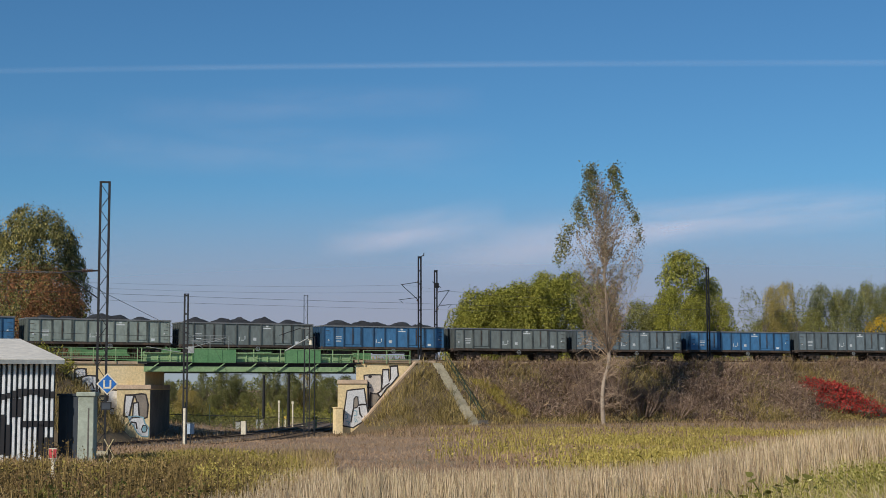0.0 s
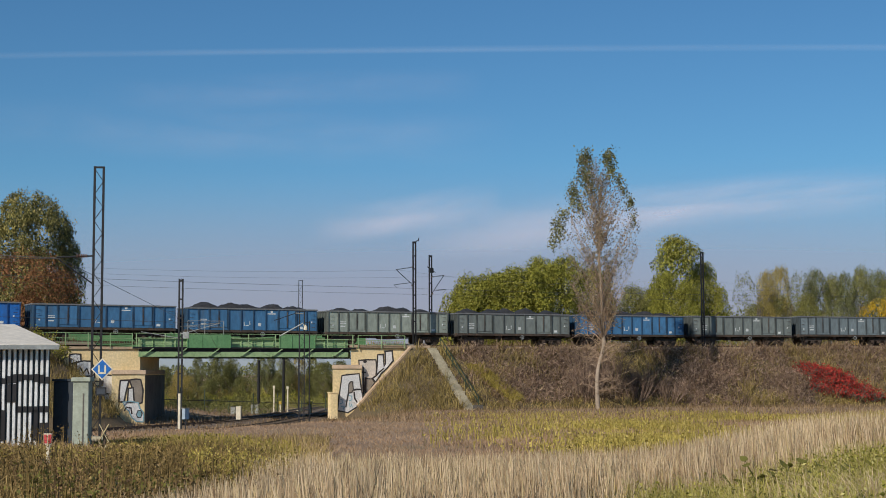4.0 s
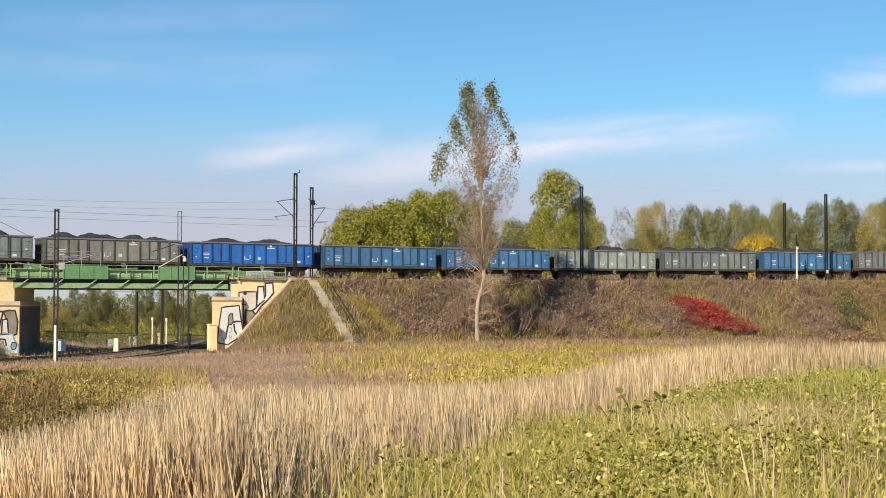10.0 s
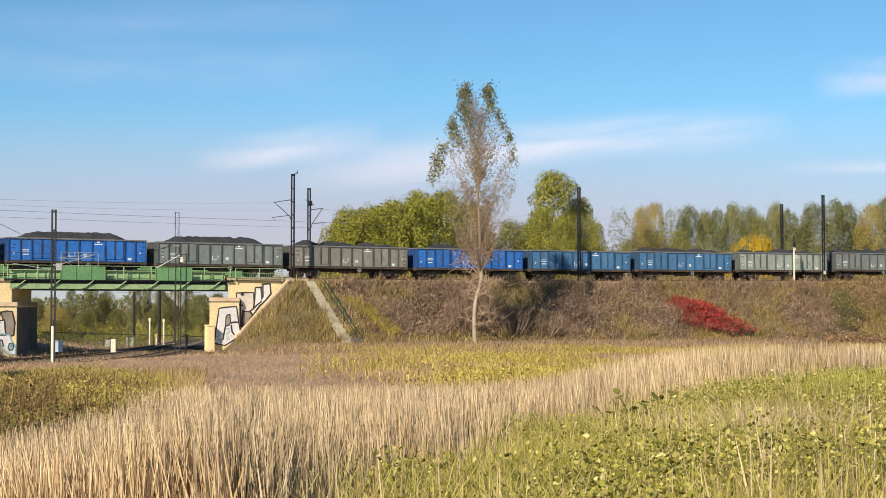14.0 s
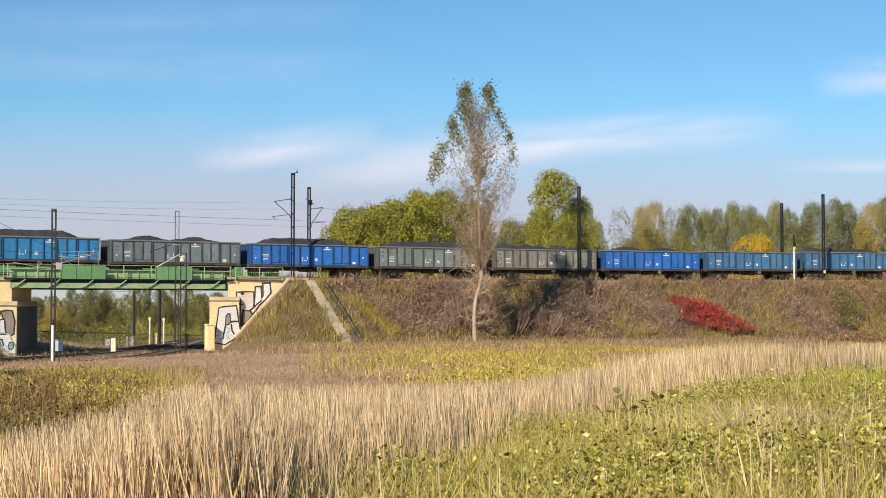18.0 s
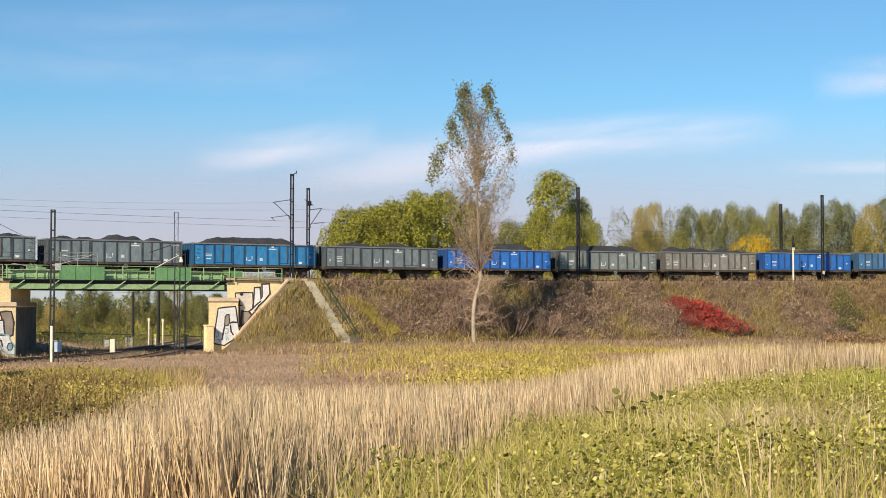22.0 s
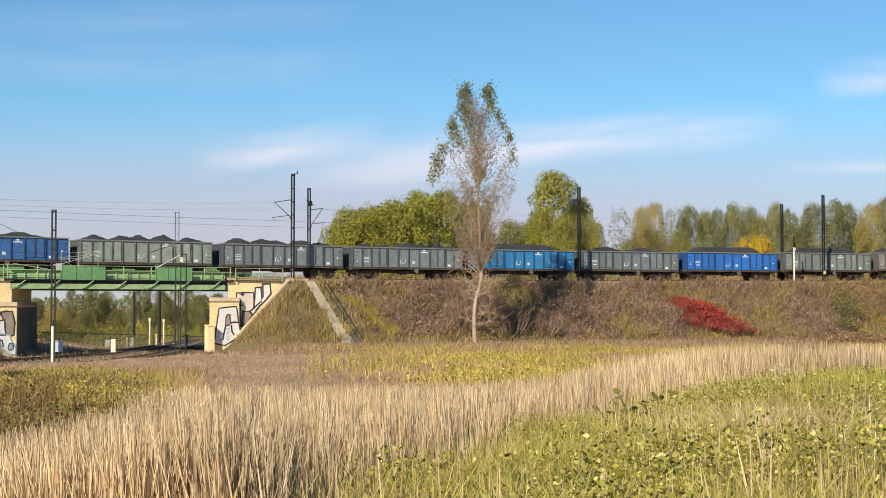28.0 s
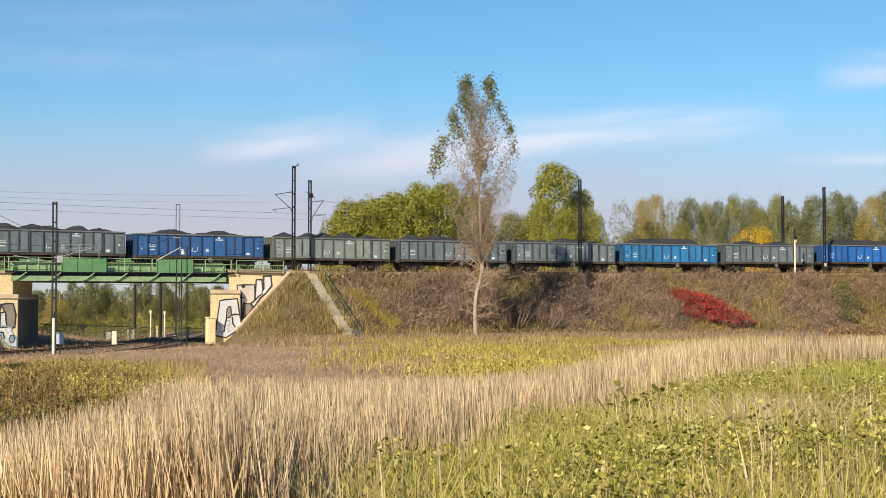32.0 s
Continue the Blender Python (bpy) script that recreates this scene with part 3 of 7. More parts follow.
def build_bridge():
    mid = (BRIDGE_S0 + BRIDGE_S1) / 2
    length = BRIDGE_S1 - BRIDGE_S0
    b = thing("railway_bridge", frame_on(mid, 0, 0), "green riveted plate girder railway bridge on plastered abutments", "bridge")
    # main girders, near and far
    for o in (-3.3, 7.3):
        dx = SKEW * (o + 3.3)
        g = part("girder", Shape().box((dx, o, BZ + 0.86), (length, 0.03, 1.66)), PALE_GREEN_STEEL, b)
        part("bottom_flange", Shape().box((dx, o, BZ + 0.03), (length, 0.42, 0.06)), MAST_STEEL, g)
        part("top_flange", Shape().box((dx, o, BZ + 1.72), (length, 0.38, 0.05)), PALE_GREEN_STEEL, g)
        for i in range(20):
            x = dx - length / 2 + 0.3 + i * (length - 0.6) / 19
            part("stiffener", Shape().box((x, o + math.copysign(0.075, o), BZ + 0.88), (0.025, 0.12, 1.58)), PALE_GREEN_STEEL, g)
    part("deck", Shape().box((0, 2.0, BZ + 0.62), (length, 10.3, 0.16)).skew(SKEW, -3.3), DARK_CONCRETE, b, "sooty concrete bridge deck")
    for i in range(11):
        x = -length / 2 + 0.6 + i * (length - 1.2) / 10
        part("cross_beam", Shape().box((x, 2.0, BZ + 0.34), (0.2, 10.4, 0.4)).skew(SKEW, -3.3), MAST_STEEL, b)
    # the walkway's shadow, put in as a dark strip below it
    part("support_channel", Shape().box((0, -3.66, BZ + 0.665), (length, 0.12, 0.33)), MAST_STEEL, b, "dark strip put in for the shade under the walkway")
    part("lower_plate", Shape().box((-0.1, -3.72, BZ + 0.27), (length - 0.1, 0.03, 0.46)), PALE_GREEN_STEEL, b)
    for i in range(14):
        part("plate_stiffener", Shape().box((-length / 2 + 0.8 + i * (length - 1.8) / 13, -3.745, BZ + 0.3), (0.03, 0.03, 0.3)), PALE_GREEN_STEEL, b)
    # walkway on brackets, with handrail and shields above the wires
    part("walkway", Shape().box((0, -3.62, BZ + 0.87), (length + 1.2, 0.54, 0.07)), GREEN_STEEL, b)
    part("walkway_edge", Shape().box((0, -3.905, BZ + 0.86), (length + 1.2, 0.03, 0.14)), MAST_STEEL, b)
    n = 7
    for i in range(n):
        x = -length / 2 + 0.7 + i * (length - 2.0) / (n - 1)
        s = Shape().bar((x + 0.55, -3.88, BZ + 0.80), (x - 0.25, -3.8, BZ + 0.20), 0.11, 0.08).box((x + 0.5, -3.64, BZ + 0.79), (0.09, 0.5, 0.08)).box((x - 0.3, -3.78, BZ + 0.22), (0.34, 0.12, 0.16))
        part("bracket", s, PALE_GREEN_STEEL, b)
    n = 9
    for i in range(n):
        x = -length / 2 - 0.3 + i * (length + 0.6) / (n - 1)
        part("railing_post", Shape().box((x, -3.86, BZ + 1.52), (0.07, 0.07, 1.25)), PALE_GREEN_STEEL, b)
    for z in (1.25, 1.68, 2.12):
        part("handrail", Shape().rod((-length / 2 - 0.5, -3.86, BZ + z), (length / 2 + 0.5, -3.86, BZ + z), 0.028), PALE_GREEN_STEEL, b)
    for x0, x1 in ((-5.85, -1.75), (3.0, 6.6)):
        sh = part("protective_shield", Shape().box(((x0 + x1) / 2, -3.935, BZ + 1.46), (x1 - x0, 0.03, 1.2)), GREEN_STEEL, b, "solid green shield plate")
        for i in range(4):
            x = x0 + 0.04 + i * (x1 - x0 - 0.08) / 3
            part("rib", Shape().box((x, -3.97, BZ + 1.46), (0.05, 0.04, 1.2)), GREEN_STEEL, sh)
    # railing on the far side, with its own shields
    for x0, x1 in ((-14.0, -5.1), (-5.0, 1.0), (1.1, 8.0), (8.1, 17.6)):
        part("protective_shield", Shape().box(((x0 + x1) / 2, 8.46, BZ + 1.75), (x1 - x0, 0.03, 1.8)), GREEN_STEEL, b, "solid green shield plate")
    for i in range(9):
        x = 5.6 - length / 2 - 0.3 + i * (length + 0.6) / 8
        part("railing_post", Shape().box((x, 8.4, BZ + 1.52), (0.07, 0.07, 1.25)), PALE_GREEN_STEEL, b)
    for z in (1.5, 2.1):
        part("handrail", Shape().rod((5.6 - length / 2, 8.4, BZ + z), (5.6 + length / 2, 8.4, BZ + z), 0.028), PALE_GREEN_STEEL, b)


build_bridge()


def bank_railing(s0, s1, label):
    """Green tubular railing along the walkway, beyond the span."""
    r = thing("walkway_railing", frame_on((s0 + s1) / 2, -3.86, 0), label, "railing", "walkway railings")
    L = s1 - s0
    n = int(L / 1.7) + 1
    z0 = BZ + 0.9
    for i in range(n):
        part("post", Shape().box((-L / 2 + i * L / (n - 1), 0, z0 + 0.58), (0.06, 0.06, 1.3)), PALE_GREEN_STEEL, r)
    for z in (0.32, 0.75, 1.2):
        part("handrail", Shape().rod((-L / 2, 0, z0 + z), (L / 2, 0, z0 + z), 0.028), PALE_GREEN_STEEL, r)
    for i in range(int(L / 0.22)):
        x = -L / 2 + 0.1 + i * 0.22
        part("baluster", Shape().box((x, 0, z0 + 0.55), (0.022, 0.022, 0.45)), GREEN_STEEL, r)


bank_railing(10.9, 15.8, "green tubular railing on top of the abutment")
bank_railing(-23.0, -11.2, "green tubular railing on top of the abutment")
cage = thing("wire_guard_frame", frame_on(-4.2, -3.5, 0), "dark pipe frame guarding the bridge walkway", "guard frame")
for x in (-1.7, -0.1, 1.7):
    part("post", Shape().rod((x, 0, BZ + 1.75), (x, 0, BZ + 3.3), 0.035, n=6), GREY_STEEL, cage)
for z in (2.75, 3.3):
    part("bar", Shape().rod((-1.7, 0, BZ + z), (1.7, 0, BZ + z), 0.03, n=6), GREY_STEEL, cage)
part("brace", Shape().rod((-1.7, 0, BZ + 2.75), (-0.1, 0, BZ + 1.75), 0.025, n=5), GREY_STEEL, cage)
lamp_box = thing("cable_trough", frame_on(15.4, -3.3, 0), "pale grey concrete cable trough on the shoulder", "cable trough")
part("trough", Shape().box((0, 0, 6.0), (3.0, 0.5, 0.5)).mesh("trough", 0.03), TROUGH, lamp_box)
for i in range(4):
    part("lid", Shape().box((-1.12 + i * 0.75, 0, 6.27), (0.72, 0.56, 0.06)).mesh("lid", 0.01), TROUGH, lamp_box)


def flat_plate(points, y, thick=0.004):
    """A thin layer of paint over an outline (x, z) on a wall that faces the camera."""
    s = Shape()
    n = len(points)
    s.v = [Vector((x, y, z)) for x, z in points] + [Vector((x, y - thick, z)) for x, z in points]
    s.f = [list(range(n)), [n + i for i in reversed(range(n))]] + [[i, n + i, n + (i + 1) % n, (i + 1) % n] for i in range(n)]
    return s


def spray_line(points, w, y, closed=False):
    """A sprayed line of width w along points (x, z): one ribbon with mitred bends."""
    s = Shape()
    pts = [Vector((p[0], p[1])) for p in points]
    n = len(pts)
    for i, p in enumerate(pts):
        a = pts[i - 1] if closed or i else p * 2 - pts[1]
        b = pts[(i + 1) % n] if closed or i < n - 1 else p * 2 - pts[i - 1]
        d = ((p - a).normalized() + (b - p).normalized())
        d = d.normalized() if d.length > 1e-4 else (p - a).normalized()
        k = w / 2 * (1 + 0.15 * math.sin(i * 2.7)) / max(0.55, abs(d.dot((p - a).normalized())))
        q = Vector((-d.y, d.x)) * k
        for yy in (y, y - 0.003):
            s.v += [Vector((p.x - q.x, yy, p.y - q.y)), Vector((p.x + q.x, yy, p.y + q.y))]
    for i in range(n if closed else n - 1):
        a, b = 4 * i, 4 * ((i + 1) % n)
        s.f += [[a, a + 1, b + 1, b], [a + 2, b + 2, b + 3, a + 3], [a, b, b + 2, a + 2], [a + 1, a + 3, b + 3, b + 1]]
    return s


def letter(parent, points, y, fill=None, ink=None, w=0.13):
    """One sprayed letter with no readable meaning: a pale field with a dark outline."""
    if fill:
        part("painted_fill", flat_plate(points, y), fill, parent)
    if ink:
        part("painted_outline", spray_line(points, w, y - 0.006, True), ink, parent)


def strokes(parent, lines, y, ink, w=0.12):
    for pts in lines:
        part("painted_stroke", spray_line(pts, w, y - 0.012), ink, parent)


def build_abutment(sign):
    """The plastered abutment with its wing wall on the camera's side; sign 1 is beyond the span."""
    s_up = 10.1 if sign > 0 else -10.5
    s_low = 8.25 if sign > 0 else -9.95
    base = -1.4
    top = 6.12 if sign > 0 else 5.86
    shelf = 4.3 if sign > 0 else 3.85
    a = thing("bridge_abutment_%s" % ("right" if sign > 0 else "left"), frame_on(s_up, 0, 0), "ochre plastered bridge abutment sprayed with white and black graffiti", "abutment", "abutments of the railway bridge")
    a.name = "bridge_abutment"
    d = (s_low - s_up)
    # upper wall, with its coping
    part("upper_wall", Shape().box((sign * 4.2, 2.0, (top + base) / 2 - 0.1), (8.4, 11.2, top - base - 0.2)).skew(SKEW, -3.9), PLASTER, a)
    part("coping", Shape().box((sign * 4.15, 2.0, top - 0.06), (8.6, 11.5, 0.22)).skew(SKEW, -3.9), CAPSTONE, a)
    # lower bearing block that stands forward under the girders
    lo = min(d, d + sign * 2.97)
    hi = max(d, d + sign * 2.97)
    part("bearing_block", Shape().box(((lo + hi) / 2, 1.8, (shelf + base) / 2 - 0.12), (hi - lo, 11.9, shelf - base - 0.24)).skew(SKEW, -3.9), PLASTER, a)
    part("block_coping", Shape().box(((lo + hi) / 2, 1.8, shelf - 0.18), (hi - lo + 0.16, 12.1, 0.36), taper=0.97).skew(SKEW, -3.9), CAPSTONE, a, "reddish weathered coping stone")
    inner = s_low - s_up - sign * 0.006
    # the inner face's shade, laid over the plaster as a dark sheet
    part("soot_stain", Shape().box((inner, 1.9, (shelf + base) / 2 - 0.2), (0.012, 11.6, shelf - base - 0.5)).skew(SKEW, -3.9), DARK_CONCRETE, a, "dark mottled inner face, its shade put into the colour")
    wall, block = -3.604, -4.154
    if sign > 0:
        letter(a, ((-1.47, 0.0), (-1.32, 1.3), (-1.02, 3.28), (-0.5, 3.36), (0.74, 3.46), (0.84, 2.9), (0.94, 2.18), (1.18, 1.0), (0.5, 0.3), (-0.4, -0.2)), block, PAINT_WHITE, PAINT_INK)
        letter(a, ((-0.38, 1.62), (-0.31, 2.5), (-0.12, 2.72), (0.08, 2.68), (0.14, 1.95), (0.0, 1.7)), block - 0.008, PAINT_TAUPE, PAINT_INK, 0.1)
        strokes(a, (((0.14, 1.9), (0.5, 1.98), (0.94, 1.96)), ((-0.36, 1.62), (-0.5, 1.0), (-0.62, 0.3)), ((0.22, 1.75), (0.3, 1.1), (0.55, 0.75))), block, PAINT_INK, 0.15)
        strokes(a, (((-1.25, 1.1), (-1.0, 1.02), (-0.98, 0.72), (-1.25, 0.62)), ((-0.3, 1.42), (-0.02, 1.34), (0.0, 1.0), (-0.3, 0.9)), ((-0.22, 0.75), (-0.2, 0.3), (-0.02, 0.6), (0.02, 0.3)), ((-1.1, 0.4), (-0.75, 0.32), (-0.9, 0.12))), block, PAINT_TEAL, 0.09)
        letter(a, ((0.95, 2.2), (1.02, 3.9), (0.95, 4.72), (1.8, 4.78), (2.73, 4.77), (2.8, 4.0), (2.84, 3.33), (2.3, 2.9), (1.62, 3.05), (1.5, 1.7), (1.2, 1.5)), wall, PAINT_CREAM, PAINT_INK)
        letter(a, ((2.74, 3.24), (2.86, 4.2), (2.92, 5.25), (3.52, 5.29), (3.58, 4.14), (3.72, 4.4), (3.71, 5.58), (4.45, 5.64), (4.56, 4.69), (3.95, 4.0), (3.35, 3.5), (2.7, 2.65), (2.35, 2.98)), wall - 0.004, PAINT_WHITE, PAINT_INK, 0.15)
        letter(a, ((1.62, 1.6), (1.66, 3.0), (2.35, 2.95), (2.62, 2.6), (2.1, 1.9)), wall - 0.008, PAINT_TAUPE, PAINT_INK, 0.12)
        strokes(a, (((1.44, 1.5), (1.42, 2.6), (1.40, 4.1)), ((1.05, 3.72), (1.3, 3.6), (1.7, 3.55)), ((2.84, 3.33), (3.1, 3.6), (3.62, 3.98))), wall, PAINT_INK, 0.14)
        letter(a, ((1.35, 4.55), (1.5, 4.72), (1.72, 4.74), (1.8, 4.6), (1.62, 4.45)), wall - 0.014, PAINT_INK)
        part("low_pier", Shape().box((d - 0.25, -4.5, 0.45), (0.7, 0.7, 2.4)).box((d - 0.25, -4.5, 1.7), (0.8, 0.8, 0.12)), PLASTER, a)
        part("wing_coping", Shape().bar((0.5, -4.2, 0.42), (6.1, -4.2, 5.98), 0.5, 0.16), CAPSTONE, a, "thin pale edge of the wing wall along the slope")
    else:
        letter(a, ((-6.1, 4.4), (-6.12, 5.2), (-5.6, 5.26), (-5.16, 5.22), (-5.13, 4.6), (-5.6, 4.5)), wall, PAINT_WHITE, PAINT_INK)
        letter(a, ((-5.5, 3.4), (-5.53, 4.55), (-4.9, 4.66), (-4.22, 4.62), (-4.0, 4.1), (-3.9, 3.2), (-4.7, 3.05)), wall - 0.003, PAINT_WHITE, PAINT_INK)
        letter(a, ((-3.05, 1.3), (-3.35, 2.4), (-3.05, 3.34), (-2.7, 3.42), (-2.0, 3.33), (-1.95, 2.2), (-1.95, 1.2), (-2.5, 1.1)), wall, PAINT_WHITE, PAINT_INK)
        letter(a, ((-1.1, 1.0), (-0.62, 2.0), (-0.95, 2.98), (-0.4, 3.06), (0.05, 3.02), (0.28, 2.1), (0.2, 1.0), (-0.3, 0.8)), block, PAINT_TAUPE, PAINT_INK)
        letter(a, ((-1.88, 1.1), (-1.86, 2.1), (-1.78, 2.95), (-0.98, 2.96), (-1.2, 2.2), (-1.42, 1.06)), block - 0.004, PAINT_WHITE, PAINT_INK, 0.15)
        letter(a, ((-1.12, 1.0), (-1.05, 2.25), (-0.62, 2.3), (-0.56, 1.5), (-0.5, 1.0)), block - 0.008, PAINT_WHITE, PAINT_INK)
        letter(a, ((-1.5, 1.04), (-0.8, 1.12), (-0.15, 0.98), (0.0, 0.5), (0.35, 0.1), (0.36, -0.7), (-0.3, -0.65), (-0.7, -0.3), (-1.0, 0.3), (-1.3, 0.55)), block - 0.012, PAINT_WHITE, PAINT_TEAL, 0.11)
        letter(a, ((-0.3, -0.05), (-0.18, 0.28), (0.08, 0.32), (0.22, 0.05), (0.1, -0.28), (-0.18, -0.3)), block - 0.024, PAINT_TEAL, PAINT_INK, 0.08)
        strokes(a, (((-4.0, 2.5), (-3.9, 2.9), (-3.15, 2.85), (-3.2, 2.5), (-4.0, 2.45)), ((-3.0, 1.8), (-2.6, 1.78))), wall - 0.006, PAINT_INK, 0.12)
        strokes(a, (((-1.4, 0.3), (-1.2, 0.6), (-0.8, 0.55), (-0.7, 0.0)),), block - 0.012, PAINT_INK, 0.12)
        strokes(a, (((-5.2, 4.1), (-4.9, 3.6), (-4.6, 4.0), (-4.4, 3.5)), ((-5.0, 3.3), (-4.3, 3.35))), wall - 0.003, PAINT_INK, 0.12)


build_abutment(1)
build_abutment(-1)


# ---- stairs down the slope beside the bridge ----
def build_stairs():
    s0 = 18.55
    top = bank_top(s0)
    st = thing("embankment_stairs", frame_on(s0, -4.2, 0) @ pose(0, 0, 0, 0, 0, -2.5), "narrow pale concrete stairs with worn edges down the embankment", "stairs")
    run, drop = 8.9, top - 0.1
    n = 32
    part("stringer", Shape().hexa([(-0.5, -run, -0.5), (0.5, -run, -0.5), (0.5, 0.2, top - 0.9), (-0.5, 0.2, top - 0.9)], [(-0.5, -run, 0.12), (0.5, -run, 0.12), (0.5, 0.2, top - 0.02), (-0.5, 0.2, top - 0.02)]), STAIR_CONCRETE, st)
    for i in range(n):
        y = -run * (i + 0.5) / n
        z = top - drop * (i + 0.5) / n + 0.18
        part("step", Shape().box((0.03 * math.sin(i * 2.3), y, z - 0.1 - 0.03 * (i % 3 == 1)), (0.86 + 0.05 * math.sin(i * 1.7), run / n + 0.03, 0.2)), STAIR_CONCRETE, st, at=pose(0, 0, 0, 0, 0, 0.3 * math.sin(i * 3.1)))
    part("landing", Shape().box((0.05, -run - 0.5, 0.16), (1.4, 1.0, 0.3)), STAIR_CONCRETE, st)
    part("drain_mouth", Shape().box((0.2, -run - 1.25, 0.42), (1.0, 0.12, 0.35)), DARK_CONCRETE, st, "dark drain opening at the foot")
    r = thing("stair_railing", frame_on(s0 + 1.05, -4.2, 0) @ pose(0, 0, 0, 0, 0, -2.5), "dark green tubular stair railing", "railing")
    for i in range(7):
        y = 0.2 - (run - 0.1) * i / 6
        z = top - drop * i / 6
        part("post", Shape().rod((0, y, z - 0.2), (0, y, z + 1.15), 0.045), GREEN_RAILING, r)
    for h in (0.6, 1.12):
        part("handrail", Shape().rod((0, 0.3, top + h), (0, -run + 0.2, top - drop + h), 0.045), GREEN_RAILING, r)


build_stairs()


# ---- lower line ----
def build_lower_track(pts, tag):
    T = np.gradient(pts, axis=0)
    T /= np.linalg.norm(T, axis=1)[:, None]
    N = np.stack((T[:, 1], -T[:, 0]), 1)
    zz = np.full(len(pts), -0.78)
    zz = np.maximum(zz, ground_z(pts[:, 0], pts[:, 1]) + 0.12)
    rows = []
    for o, z in ((-2.6, -0.45), (-1.7, 0.0), (1.7, 0.0), (2.6, -0.45)):
        rows.append(np.column_stack((pts + N * o, zz + z)))
    me = grid_mesh("ballast_" + tag, np.array(rows), False)
    me.materials.append(BALLAST)
    tagged(new("ballast_" + tag, me), "brown rusty crushed stone bed of the lower line", "ballast", kind="structure")
    for side in (-0.7525, 0.7525):
        rows = [np.column_stack((pts + N * (side + o), zz + z)) for o, z in ((-0.07, 0.0), (-0.03, 0.06), (-0.036, 0.17), (0.036, 0.17), (0.03, 0.06), (0.07, 0.0))]
        rm = grid_mesh("rail", np.array(rows), False)
        rm.materials.append(RAIL_STEEL)
        tagged(new("rail", rm), "rusty steel rail of the lower line", "rail", kind="structure")
    sl = Shape().box((0, 0, 0.02), (0.25, 2.5, 0.14)).mesh("sleeper")
    sl.materials.append(SLEEPER)
    owner = thing("sleepers_" + tag, (0, 0, 0), "dark wooden sleepers of the lower line", "sleepers", kind="structure")
    for i in range(1, len(pts)):
        if 88 < pts[i, 1] < 190:
            ob = new("sleeper", sl)
            ob.parent = owner
            ob.matrix_basis = pose(pts[i, 0], pts[i, 1], zz[i], 0, 0, math.degrees(math.atan2(T[i, 1], T[i, 0])))


build_lower_track(LOW_LINES[0], "3")
build_lower_track(LOW_LINES[1], "4")


# ---- masts and wires ----
def lattice_mast(name, at, height, width, label, group="", gap=None, lacing=True, step=0.55, leg=0.07, foot=True):
    m = thing(name, at, label, "catenary mast", group)
    w = width / 2
    for x in (-w, w):
        part("leg", Shape().box((x, -0.0, height / 2 - 0.4), (leg, leg * 1.6, height + 0.8)), MAST_STEEL, m)
    if lacing:
        n = int(height / step)
        for i in range(n):
            z0, z1 = i * step, (i + 1) * step
            a, b = (-w, w) if i % 2 else (w, -w)
            part("lacing_bar", Shape().bar((a, -leg * 0.8, z0), (b, -leg * 0.8, z1), 0.035, 0.02), MAST_STEEL, m)
    else:
        n = int(height / 1.3)
        for i in range(n + 1):
            part("batten", Shape().box((0, -leg * 0.82, 0.2 + i * (height - 0.3) / n), (width, 0.02, 0.12)), MAST_STEEL, m)
    part("cap", Shape().box((0, 0, height + 0.02), (width + leg, leg * 1.8, 0.05)), MAST_STEEL, m)
    if foot:
        part("concrete_foot", Shape().box((0, 0, -0.1), (width + 0.5, 0.7, 0.7), taper=0.85), STAIR_CONCRETE, m)
    return m


def cantilever(mast, z, reach, drop=1.5, face=1):
    """A hinged arm that holds messenger and contact wire; face 1 reaches away from the camera."""
    f = face
    a = part("cantilever_arm", Shape().rod((0, f * 0.1, z), (0, f * reach, z), 0.035).rod((0, f * 0.1, z - drop * 1.25), (0, f * reach, z), 0.035).rod((0, f * 0.7, z - drop), (0, f * (reach + 0.55), z - drop), 0.03), MAST_STEEL, mast)
    for y, zz in ((0.35, z), (0.35, z - drop * 1.2)):
        s = Shape()
        for i in range(4):
            s.rod((0, f * (y + i * 0.07), zz), (0, f * (y + i * 0.07 + 0.035), zz), 0.075, n=8)
        part("insulator", s, PORCELAIN, a)
    part("steady_arm", Shape().rod((0, f * (reach + 0.5), z - drop), (0, f * (reach - 0.3), z - drop - 0.35), 0.02), MAST_STEEL, a)


MAST_H = 10.55
for s, face in ((17.1, 1), (51.0, 0), (85.0, 0), (120.0, 0), (-50.0, 1)):
    m = lattice_mast("catenary_mast", frame_on(s, -3.35, RAIL_Z + grade(s) - 0.55), MAST_H, 0.27, "dark narrow steel catenary mast on the near embankment shoulder", "catenary masts of the upper line", lacing=False, leg=0.1)
    if face:
        cantilever(m, 8.1, 4.3)
        part("top_bracket", Shape().bar((0, 0, MAST_H - 0.05), (0, -1.0, MAST_H + 0.1), 0.06, 0.06).rod((0, -0.95, MAST_H), (0, -0.95, MAST_H + 0.3), 0.05), MAST_STEEL, m)
for s, arm in ((23.9, 1), (87.1, 0), (-45.0, 1)):
    m = lattice_mast("catenary_mast", frame_on(s, 7.3, RAIL_Z + grade(s) - 0.55), 10.2, 0.27, "dark narrow steel catenary mast behind the far track", "catenary masts of the upper line", lacing=False, leg=0.1)
    if arm:
        cantilever(m, 7.9, 3.3, face=-1)
        part("switch_box", Shape().box((0, -0.2, 8.6), (0.4, 0.35, 0.5)).bar((-0.5, -0.2, 9.0), (0.5, -0.2, 8.4), 0.06, 0.06), MAST_STEEL, m)
